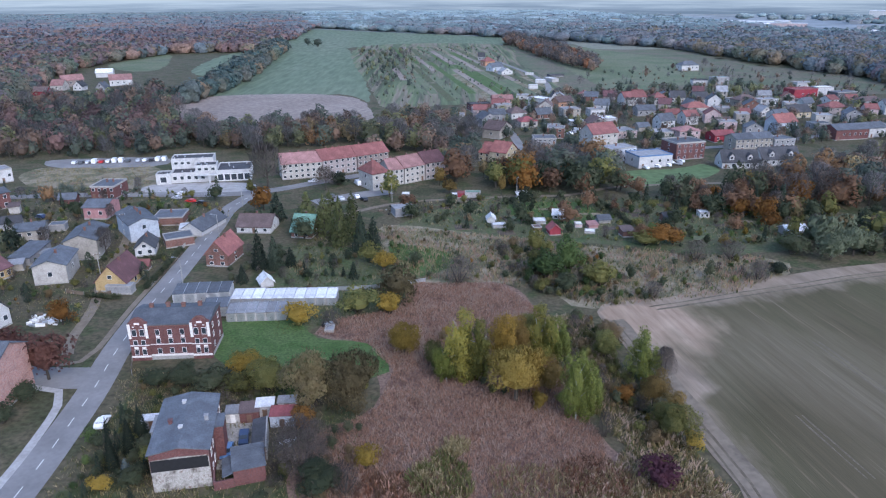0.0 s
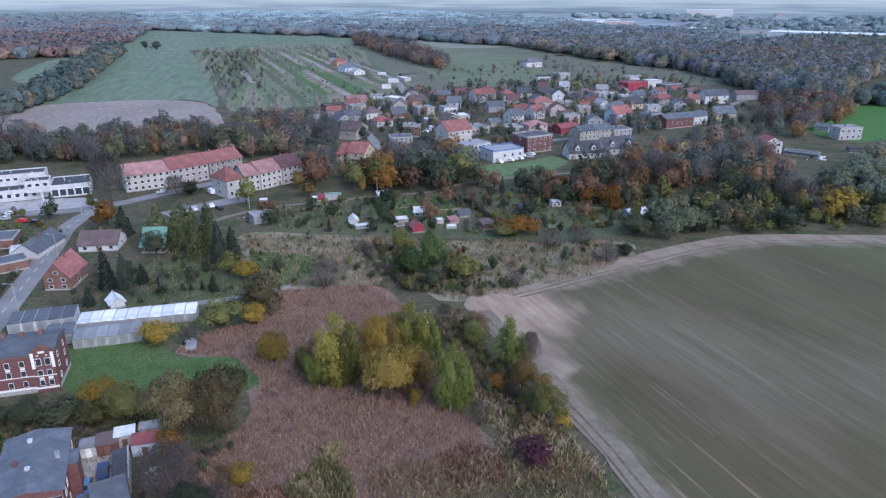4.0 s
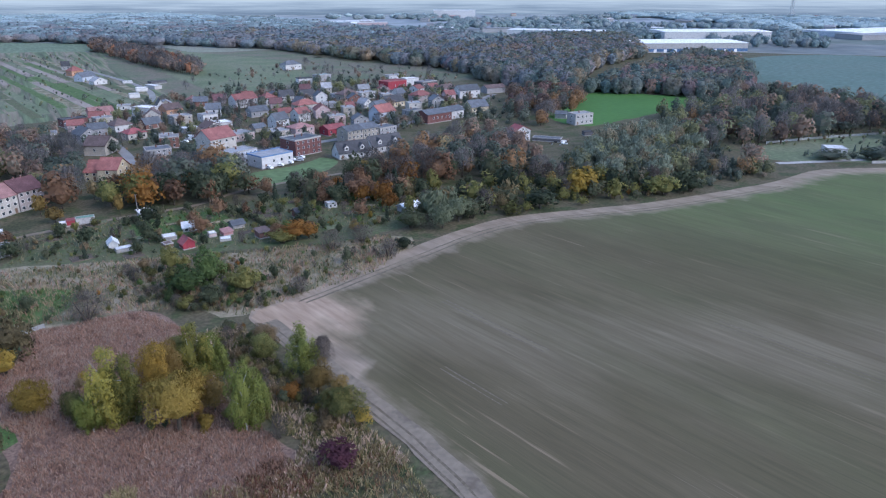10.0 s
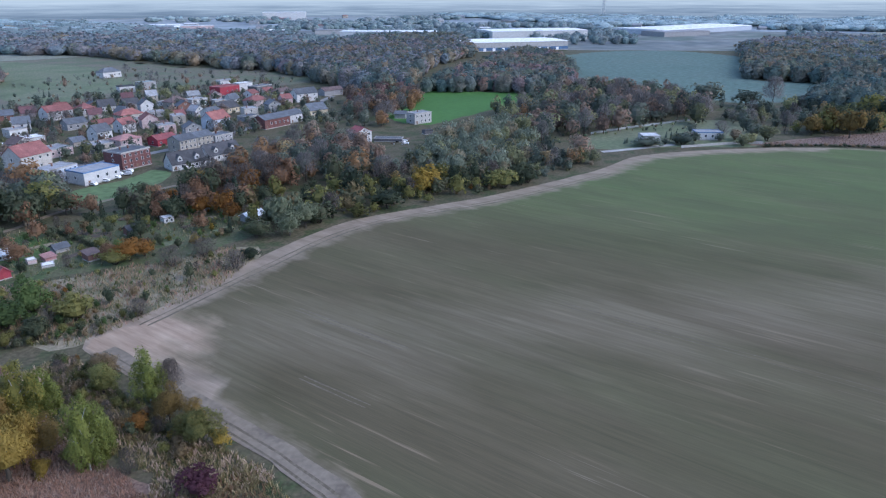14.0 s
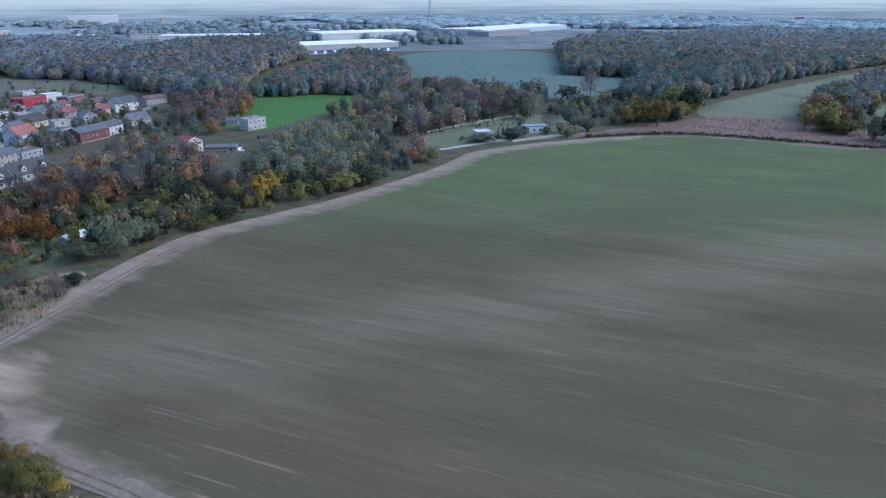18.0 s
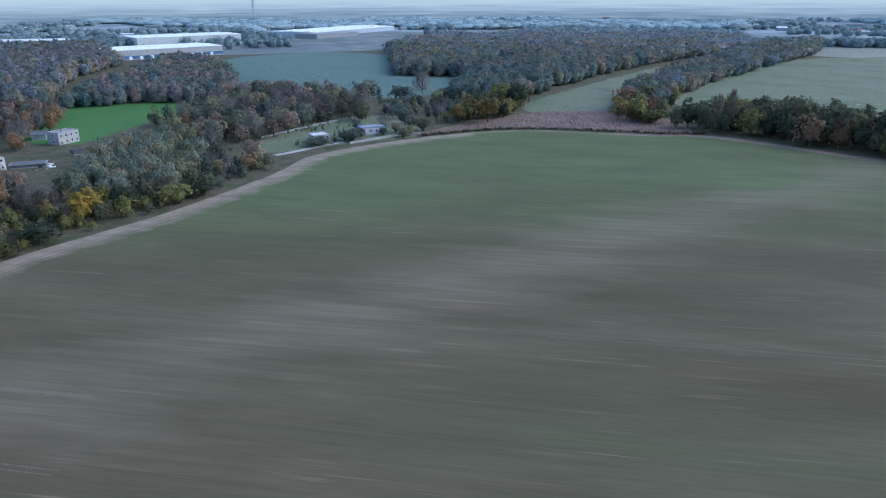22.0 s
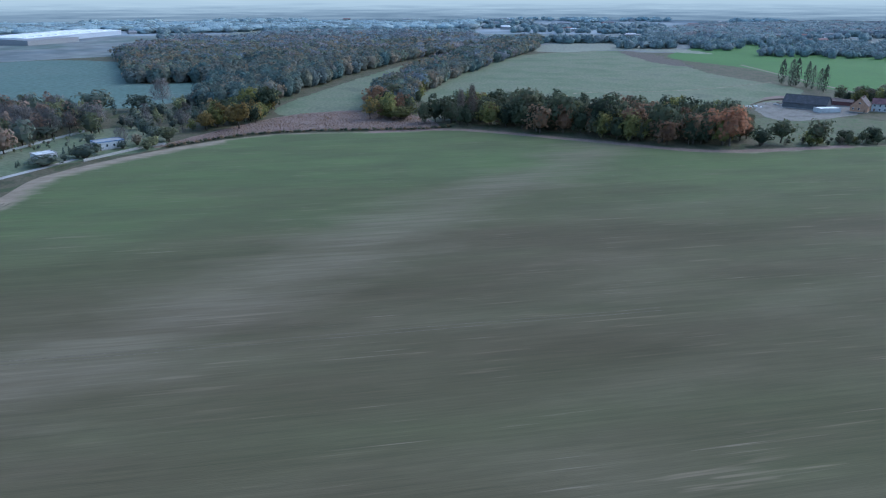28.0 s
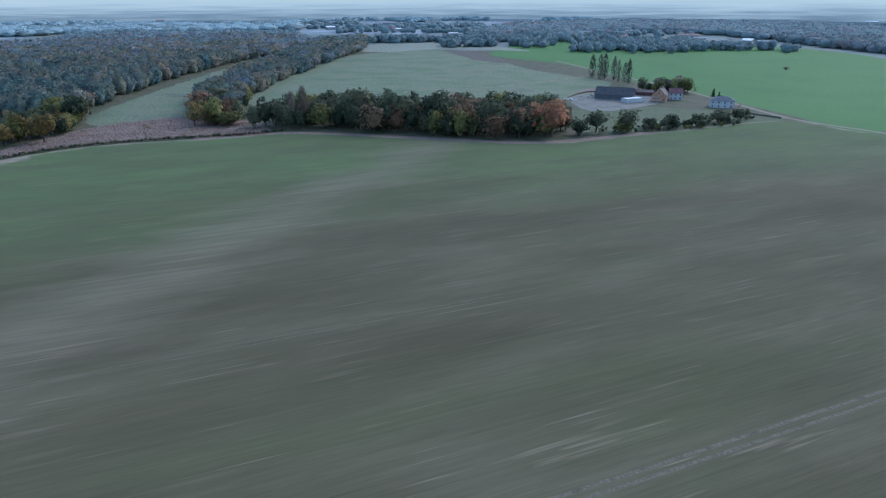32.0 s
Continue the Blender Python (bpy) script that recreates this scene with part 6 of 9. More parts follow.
house(500.0, -306.0, -130, 11.0, 14.0, 4.8, "gable", 5.6, "orangewall", "brown", "ochre farmhouse with a steep brown gabled roof", along="y", rows=1, cols=3, chim=2)
house(502.0, -321.0, -120, 10.0, 9.0, 5.6, "gable", 3.2, "white", "maroon", "white rendered farmhouse wing with a dark roof", rows=2, cols=3, chim=1)
house(517.8, -276.0, -131, 29.9, 14.0, 4.0, "gable", 5.0, "greydark", "dark", "long grey barn with a dark roof", rows=0, cols=0, chim=0, name="barn")
house(456.0, -331.0, -124, 17.0, 10.0, 5.2, "hip", 3.0, "white", "slate", "white two-storey house with a grey hipped roof", rows=2, cols=4)
house(497.5, -280.6, -82, 15.9, 8.0, 3.0, "flat", .3, "white", "white", "low white farm shed beside a garden plot", rows=0, cols=0, chim=0, name="shed")
house(530.6, -308.4, -129, 17.0, 8.0, 3.2, "gable", 1.5, "brick", "brown", "brick pigsty with a brown roof", rows=0, cols=0, chim=0, name="shed")
house(348.1, 196.5, -41, 9.6, 9.0, 4.2, "flat", .3, "white", "white", "small white garden house in the village", rows=1, cols=3, chim=0)
house(379.7, 178.5, -47, 14.8, 9.0, 4.4, "flat", .3, "white", "bluebright", "white and blue garden building", rows=1, cols=4, chim=0)
house(17.2, 237.7, -1, 2.8, 4.0, 1.7, "gable", 1.2, "white", "white", "small white garden cabin beside a garden plot", along="y", rows=0, cols=0, chim=0, name="shed")
house(19.6, 231.8, 7, 4.8, 3.0, 1.2, "flat", .2, "greypale", "white", "low pale greenhouse shed beside a garden plot", rows=0, cols=0, chim=0, name="shed")
house(31.7, 269.0, 10, 4.4, 3.0, 1.6, "mono", .5, "greypale", "white", "pale garden shed beside the lane", rows=0, cols=0, chim=0, name="shed")
house(42.4, 242.8, -9, 4.5, 5.0, 1.7, "gable", 1.2, "white", "white", "white garden hut with a white awning", rows=1, cols=2, chim=0, name="shed")
house(37.7, 224.4, 8, 3.8, 4.0, 2.2, "gable", 1.6, "crimsonwall", "crimson", "small red garden hut beside a garden plot", along="y", rows=0, cols=0, chim=0, name="shed")
house(32.3, 228.0, 12, 2.7, 3.0, 1.6, "flat", .2, "brickbrown", "brown", "brown tool shed beside a garden plot", rows=0, cols=0, chim=0, name="shed")
house(34.5, 236.9, -1, 4.2, 4.0, 1.1, "flat", .2, "grey", "white", "white covered cold frame beside a garden plot", rows=0, cols=0, chim=0, name="shed")
house(47.4, 231.8, -1, 2.4, 3.0, 1.4, "flat", .2, "pinkpale", "white", "pale tool shed beside a garden plot", rows=0, cols=0, chim=0, name="shed")
house(52.1, 230.8, 10, 3.3, 3.0, 1.4, "mono", .5, "pink", "pinktile", "pink garden hut beside a garden plot", rows=0, cols=0, chim=0, name="shed")
house(50.3, 225.5, -11, 3.4, 3.0, 0.8, "flat", .2, "white", "white", "white plastic cold frame beside a garden plot", rows=0, cols=0, chim=0, name="shed")
house(62.0, 222.4, 8, 4.0, 4.0, 2.2, "mono", .6, "brickbrown", "brown", "brown wooden garden hut beside a garden plot", rows=0, cols=0, chim=0, name="shed")
house(95.2, 243.3, -1, 3.5, 4.0, 1.9, "flat", .2, "white", "white", "white garden cabin beside a garden plot", rows=1, cols=2, chim=0, name="shed")
house(114.5, 248.4, -1, 7.9, 5.0, 2.4, "mono", .5, "paleblue", "slate", "blue-grey garden house with a felt roof", rows=0, cols=0, chim=0, name="shed")
house(118.8, 223.7, 8, 7.4, 5.0, 2.0, "gable", 1.2, "grey", "white", "grey garden house with a pale roof", rows=0, cols=0, chim=0, name="shed")
house(4.8, 269.8, -1, 2.3, 3.0, 1.4, "flat", .2, "greypale", "white", "pale tool shed beside a garden plot", rows=0, cols=0, chim=0, name="shed")
house(7.3, 269.7, -1, 2.7, 3.0, 2.1, "flat", .2, "crimsonwall", "crimson", "red tool shed beside a garden plot", rows=0, cols=0, chim=0, name="shed")
house(12.0, 269.7, -1, 6.1, 3.0, 2.3, "flat", .2, "greypale", "green", "glass greenhouse with a green frame", rows=0, cols=0, chim=0, name="greenhouse")
house(-14.8, 247.5, 20, 7.6, 6.0, 3.0, "flat", .2, "grey", "grey", "grey flat-roofed garage in the village", rows=0, cols=0, chim=0, name="garage")
house(-15.0, 271.6, -1, 3.0, 3.0, 1.2, "flat", .2, "grey", "white", "small pale shed beside a garden plot", rows=0, cols=0, chim=0, name="shed")
house(57.3, 237.5, 8, 4.2, 4.0, 1.5, "gable", 1.0, "grey", "slate", "grey garden hut beside a garden plot", rows=0, cols=0, chim=0, name="shed")
house(80.4, 237.3, 8, 4.2, 4.0, 2.3, "gable", 1.2, "brickbrown", "dark", "dark wooden garden hut beside a garden plot", rows=0, cols=0, chim=0, name="shed")
house(-50.1, 181.2, 26, 3.5, 4.0, 1.7, "gable", 1.6, "white", "white", "small glass and white metal greenhouse", along="y", rows=0, cols=0, chim=0, name="greenhouse")
house(276.7, 300.1, -18, 5.1, 4.0, 2.4, "flat", .2, "greydark", "dark", "dark shed among trees beside a garden plot", rows=0, cols=0, chim=0, name="shed")
house(216.9, 308.0, -61, 7.0, 5.0, 2.0, "gable", 1.2, "greypale", "white", "pale shed among the trees", rows=0, cols=0, chim=0, name="shed")
house(-27.8, 153.2, -0, 2.1, 3.0, 0.6, "flat", .2, "grey", "grey", "small lean-to by the garages", rows=0, cols=0, chim=0, name="shed")
house(120.4, 365.2, 14, 5.6, 4.0, 2.1, "flat", .2, "white", "white", "white stall by the brick house", rows=0, cols=0, chim=0, name="shed")
house(82.4, 429.7, 10, 9.5, 7.0, 2.8, "flat", .2, "greypale", "white", "pale workshop in the village", rows=1, cols=2, chim=0, name="shed")
house(117.7, 410.7, 13, 7.3, 7.0, 2.6, "gable", 2.0, "beige", "slate", "beige annex with a grey roof", rows=0, cols=0, chim=0)
house(265.6, 516.5, 13, 10.6, 7.0, 2.4, "flat", .2, "grey", "slate", "grey workshop in the village", rows=0, cols=0, chim=0)
house(299.5, 496.6, 14, 19.1, 8.0, 4.6, "hip", 2.6, "grey", "brown", "grey house with a brown roof", rows=1, cols=3)
house(225.0, 416.3, 8, 11.0, 8.0, 3.3, "flat", .2, "grey", "slate", "grey flat-roofed house in the village", rows=1, cols=3)
house(169.4, 422.8, 10, 9.3, 8.0, 3.0, "gable", 2.4, "beige", "brown", "beige house with a brown roof", rows=1, cols=2)
house(145.1, 449.2, 8, 13.3, 9.0, 3.6, "gable", 2.6, "beige", "redtile", "beige house with a faded red roof", rows=1, cols=3)
house(133.6, 464.4, 9, 12.6, 9.0, 4.0, "gable", 2.6, "grey", "slate", "grey house with a blue-grey roof", rows=1, cols=3)
house(34.3, 445.4, 11, 10.0, 9.0, 4.6, "gable", 2.6, "grey", "slate", "grey house with a dark roof", rows=1, cols=3)


# ---- the brick tenement beside the lawn ----
def tenement():
    w, d, h = 17.5, 10.5, 8.6
    cx, cy, yaw = -61.4, 144.4, 4.0
    FOOT.append((cx, cy, 1, 0.07, w / 2 + 1.5, d / 2 + 1.5))
    ob = thing("tenement_house", cx, cy, yaw, "red brick tenement with white trim and ornate gables", "house")
    f = -d / 2
    part("wall", box(bmesh.new(), -w / 2, w / 2, f, d / 2, -0.3, h), M["wall_brick"], ob)
    part("plinth", box(bmesh.new(), -w / 2 - 0.06, w / 2 + 0.06, f - 0.06, d / 2 + 0.06, -0.3, 0.9), M["concrete"], ob, "grey stone plinth")
    part("trim", box(bmesh.new(), -w / 2 - 0.09, w / 2 + 0.09, f - 0.1, f + 0.02, 0.9, 1.35), M["trimwhite"], ob, "white plaster band")
    for z in (3.75, 7.7):
        part("cornice", box(bmesh.new(), -w / 2 + 4.2, w / 2 - 4.2, f - 0.12, f + 0.02, z, z + 0.16), M["trimwhite"] if z < 5 else M["wall_brick"], ob)
    part("cornice", box(bmesh.new(), -w / 2 - 0.1, w / 2 + 0.1, f - 0.25, d / 2 + 0.2, h - 0.25, h), M["wall_brickbrown"], ob)
    bm = prism(bmesh.new(), [(f - 0.3, h + 0.004), (d / 2 + 0.3, h + 0.004), (d / 2 + 0.3, h + 0.35), (0.6, h + 1.5), (f - 0.3, h + 0.3)], "x", -w / 2 - 0.2, w / 2 + 0.2)
    part("roof", bm, M["roof_slate"], ob, "grey felt roof")
    for i in range(4):
        chimney(ob, -5.5 + 3.6 * i, 1.4 + 0.5 * (i % 2), h + 1.1, 1.0, 0.8)
    # two projecting bays with curved gables
    for sx in (-1, 1):
        x0, x1 = (-w / 2 - 0.1, -w / 2 + 4.1) if sx < 0 else (w / 2 - 4.1, w / 2 + 0.1)
        mx = (x0 + x1) / 2
        out = [(x0, 0.0), (x1, 0.0), (x1, h + 0.7)] + [(mx + 1.5 * math.cos(a), h + 0.7 + 1.25 * math.sin(a)) for a in (0.25 + i * (math.pi - 0.5) / 8 for i in range(9))] + [(x0, h + 0.7)]
        bay = part("gable", prism(bmesh.new(), out, "y", f - 0.35, f + 0.45), M["wall_brick"], ob, "curved red brick gable")
        for px in (x0 + 0.25, x1 - 0.25):
            part("pilaster", box(bmesh.new(), px - 0.3, px + 0.3, f - 0.44, f - 0.34, 5.6, h + 0.5), M["trimwhite"], bay, "white plaster pilaster")
        bm = bmesh.new()
        for a in (0.3 + i * (math.pi - 0.6) / 10 for i in range(10)):
            b = a + (math.pi - 0.6) / 10
            tube(bm, (mx + 1.5 * math.cos(a), f - 0.38, h + 0.7 + 1.25 * math.sin(a)), (mx + 1.5 * math.cos(b), f - 0.38, h + 0.7 + 1.25 * math.sin(b)), 0.1, 0.1, 5)
        part("coping", bm, M["wall_brickbrown"], bay)
        for dx in (-0.85, 0.85):
            window(bay, mx + dx, f - 0.36, 7.0, 1.05, 1.7)
            part("apron", box(bmesh.new(), mx + dx - 0.45, mx + dx + 0.45, f - 0.40, f - 0.345, 3.0, 3.5), M["trimwhite"], bay)
            window(bay, mx + dx, f - 0.36, 4.5, 0.95, 1.35)
            window(bay, mx + dx, f - 0.36, 2.2, 0.95, 1.35)
            part("arch", box(bmesh.new(), mx + dx - 0.2, mx + dx + 0.2, f - 0.42, f - 0.345, 8.35, 8.55), M["trimwhite"], bay)
        part("lunette", box(bmesh.new(), mx - 0.6, mx + 0.6, f - 0.40, f - 0.345, 8.95, 9.4), M["trimwhite"], bay)
        part("band", box(bmesh.new(), x0, x1, f - 0.44, f - 0.34, 3.75, 3.95), M["trimwhite"], bay)
        part("band", box(bmesh.new(), x0 - 0.02, x1 + 0.02, f - 0.46, f - 0.34, 0.85, 1.3), M["trimwhite"], bay)
    for c in (-2.7, 0.0, 2.7):
        for z in (2.2, 4.6, 6.8):
            window(ob, c, f, z, 0.95, 1.35)
        part("apron", box(bmesh.new(), c - 0.42, c + 0.42, f - 0.06, f + 0.02, 5.45, 5.95), M["trimwhite"], ob)
    for z in (2.2, 4.8, 7.0):
        for y in (-2.5, 2.5):
            window(ob, w / 2, y, z, 0.9, 1.3, math.pi / 2)


tenement()


# ---- the old farmhouse, its annexes and sheds ----
def farmhouse():
    ob = thing("farmhouse", -45.0, 103.3, 11, "old brick farmhouse with grey felt roof and peeling gable", "house")
    FOOT.append((-45, 103.3, 0.98, 0.19, 6.5, 9.8))
    w, d, h = 9.4, 16.6, 7.4
    f = -d / 2
    part("wall", prism(bmesh.new(), [(-w / 2, -0.3), (w / 2, -0.3), (w / 2, h), (-0.4, h + 0.9), (-w / 2, h)], "y", f, d / 2), M["wall_brick"], ob)
    gab = part("gable_plaster", prism(bmesh.new(), [(-w / 2 + 0.05, 0.0), (w / 2 - 0.05, 0.0), (w / 2 - 0.05, 6.3), (-0.4, 6.5), (-w / 2 + 0.05, 6.2)], "y", f - 0.06, f - 0.002), M["peeling"], ob, "peeling grey plaster gable")
    part("tar_band", box(bmesh.new(), -w / 2 + 0.1, w / 2 - 0.2, f - 0.10, f - 0.062, 4.0, 6.2), M["blackmark"], gab, "black tar-coated band")
    part("roof", gable_roof(w, d, h, 0.9, "y", 0.35, 0.2), M["roof_slate"], ob, "blue-grey felt roof")
    part("stair_wing", box(bmesh.new(), w / 2 - 0.05, w / 2 + 1.6, -1.6, 2.2, -0.3, h - 0.4), M["wall_brick"], ob)
    part("wing_roof", box(bmesh.new(), w / 2 - 0.3, w / 2 + 1.8, -1.8, 2.4, h - 0.4, h - 0.2), M["roof_slate"], ob)
    part("bay", box(bmesh.new(), -w / 2 - 1.1, -w / 2 + 0.05, -0.5, 4.5, -0.3, h - 0.8), M["wall_greypale"], ob)
    part("bay_roof", box(bmesh.new(), -w / 2 - 1.25, -w / 2 + 0.1, -0.7, 4.7, h - 0.8, h - 0.62), M["roof_grey"], ob)
    for x, y, m in ((-0.8, 5.2, "wall_white"), (-2.3, -0.6, "wall_brick"), (-0.3, -2.8, "wall_white"), (3.6, -0.2, "wall_grey")):
        chimney(ob, x, y, h + 0.6, 0.7, 0.6, m)
    for y in (-6.0, -3.6, 4.6, 6.8):
        for z in (2.2, 5.2):
            window(ob, w / 2, y, z, 0.95, 1.4, math.pi / 2)
    part("door", box(bmesh.new(), w / 2 - 0.02, w / 2 + 0.06, -2.6, -1.7, 0.0, 2.1), M["door"], ob)
    # annex with a slate-grey lean-to roof
    an = thing("annex", -33.4, 99.0, 18, "low brick annex with a sloping grey roof", "outbuilding")
    FOOT.append((-33.4, 99.0, 0.95, 0.3, 4, 4))
    part("wall", prism(bmesh.new(), [(-2.6, -0.3), (2.6, -0.3), (2.6, 3.9), (-2.6, 3.2)], "x", -2.6, 2.6), M["wall_brick"], an)
    part("roof", prism(bmesh.new(), [(-2.9, 3.17), (2.9, 3.95), (2.9, 4.1), (-2.9, 3.32)], "x", -2.8, 2.8), M["roof_slate"], an)
    part("lean_to", prism(bmesh.new(), [(-4.4, 2.2), (-2.65, 2.7), (-2.65, 2.85), (-4.4, 2.35)], "y", -2.7, 2.5), M["roof_slate"], an)
    part("yard_wall", box(bmesh.new(), -5.6, -2.65, -2.75, -2.45, -0.3, 1.7), M["wall_brick"], an)
    part("yard_wall", box(bmesh.new(), -5.9, -5.6, -2.75, 2.0, -0.3, 1.7), M["wall_brick"], an)
    sh = thing("long_shed", -33.6, 107.3, 12, "long low shed with a black felt roof", "shed")
    FOOT.append((-33.6, 107.3, 1, 0.2, 2.5, 5.5))
    part("wall", box(bmesh.new(), -1.1, 1.1, -4.8, 4.6, -0.2, 2.3), M["wall_brickbrown"], sh)
    part("roof", prism(bmesh.new(), [(-1.35, 2.3), (1.35, 2.7), (1.35, 2.84), (-1.35, 2.44)], "y", -5.0, 4.8), M["roof_dark"], sh)
    part("wall_cap", box(bmesh.new(), 1.15, 1.4, -5, 4.8, -0.2, 2.9), M["concrete"], sh)
    for x, y, yaw, w, d, h, wm, rm, lab in ((-40.6, 115.3, 8, 2.8, 2.4, 2.1, "white", "grey", "small white-doored shed with a pale roof"), (-37.6, 115.8, 10, 3.6, 3.4, 2.3, "brick", "brown", "red brick shed with a brown roof"), (-34.9, 117.2, 8, 3.4, 2.6, 2.5, "greypale", "white", "shed under a pale corrugated roof"), (-30.8, 114.2, 4, 4.6, 3.0, 2.5, "paleblue", "crimson", "blue-grey shed with a dark red roof"), (-31.0, 119.0, 5, 3.5, 2.0, 2.0, "greypale", "grey", "low grey corrugated iron shed"), (-55.5, 113.0, 10, 3.6, 1.6, 1.9, "grey", "white", "low shed with a pale roof")):
        o = thing("shed", x, y, yaw, lab, "shed")
        FOOT.append((x, y, 1, 0.1, w / 2 + 0.8, d / 2 + 0.8))
        part("wall", prism(bmesh.new(), [(-d / 2, -0.2), (d / 2, -0.2), (d / 2, h + 0.3), (-d / 2, h)], "x", -w / 2, w / 2), M["wall_" + wm], o)
        part("roof", prism(bmesh.new(), [(-d / 2 - 0.2, h - 0.02), (d / 2 + 0.2, h + 0.33), (d / 2 + 0.2, h + 0.43), (-d / 2 - 0.2, h + 0.08)], "x", -w / 2 - 0.15, w / 2 + 0.15), M["roof_" + rm], o)
        part("door", box(bmesh.new(), -0.5, 0.4, -d / 2 - 0.05, -d / 2 + 0.02, 0, 1.8), M["whiteframe"] if wm == "white" else M["door"], o)
    tb = thing("garden_table", -28.6, 107.5, 20, "round white garden table with chairs", "table")
    bm = bmesh.new()
    tube(bm, (0, 0, 0.70), (0, 0, 0.75), 0.8, 0.8, 16)
    part("tabletop", bm, M["whiteframe"], tb)
    part("leg", tube(bmesh.new(), (0, 0, 0), (0, 0, 0.7), 0.08, 0.05, 8), M["whiteframe"], tb)
    for i in range(4):
        a = 1.57 * i + 0.5
        c = thing("garden_chair", -28.6 + 1.3 * math.cos(a), 107.5 + 1.3 * math.sin(a), math.degrees(a) + 90, "white plastic garden chair at the table", "chair", "chairs round the table")
        part("seat", box(bmesh.new(), -0.25, 0.25, -0.25, 0.25, 0.40, 0.45), M["whiteframe"], c)
        part("backrest", box(bmesh.new(), -0.25, 0.25, -0.28, -0.23, 0.45, 0.9), M["whiteframe"], c)
        for sx in (-0.2, 0.2):
            for sy in (-0.2, 0.2):
                part("leg", box(bmesh.new(), sx - 0.02, sx + 0.02, sy - 0.02, sy + 0.02, 0, 0.4), M["whiteframe"], c)


farmhouse()


# ---- garage rows ----
def garages(x, y, yaw, n, w, d, h, rm, wm, label, steps=0.0, front=True):
    """A row of garages, each with its own roof panel and door."""
    c, s = math.cos(radians(yaw)), math.sin(radians(yaw))
    FOOT.append((x + c * n * w / 2, y + s * n * w / 2, c, s, n * w / 2 + 1, d / 2 + 1))
    for i in range(n):
        k = (i + 0.5) * w
        o = thing("garage", x + c * k, y + s * k, yaw, label, "garage", "garages in a row", z=0.05 * (i % 3) + steps * i)
        part("wall", box(bmesh.new(), -w / 2 + 0.02, w / 2 - 0.02, -d / 2, d / 2, -0.5, h), M["wall_" + wm], o)
        k1 = 0.5
        part("roof", prism(bmesh.new(), [(-d / 2 - 0.25, h + 0.02), (d / 2 + 0.2, h + k1), (d / 2 + 0.2, h + k1 + 0.1), (-d / 2 - 0.25, h + 0.12)], "x", -w / 2 + 0.03, w / 2 - 0.03), M["roof_" + rm], o)
        part("seam", prism(bmesh.new(), [(-d / 2 - 0.25, h + 0.12), (d / 2 + 0.2, h + k1 + 0.1), (d / 2 + 0.2, h + k1 + 0.18), (-d / 2 - 0.25, h + 0.2)], "x", w / 2 - 0.12, w / 2 - 0.02), M["metal"], o)
        if front:
            dr = part("door", box(bmesh.new(), -w / 2 + 0.35, w / 2 - 0.35, -d / 2 - 0.05, -d / 2 + 0.02, 0.0, h - 0.35), M["metal"], o, "grey metal door")
            part("handle", box(bmesh.new(), -0.1, 0.1, -d / 2 - 0.09, -d / 2 - 0.05, 0.95, 1.0), M["tyre"], dr)


garages(-56.0, 169.6, 1.0, 10, 2.78, 5.2, 2.2, "white", "greypale", "garage with a grey wall and a bright white roof")
garages(-54.6, 160.2, 3.5, 6, 2.45, 5.0, 2.4, "grey", "greypale", "pale block garage with a mauve-grey roof")
garages(-72.3, 172.0, 6.0, 5, 3.0, 6.0, 2.6, "slate", "white", "white garage with a dark grey roof")
garages(-61.5, 163.0, 6.0, 2, 3.2, 5.0, 2.6, "slate", "greypale", "low garage with a blue-grey roof")


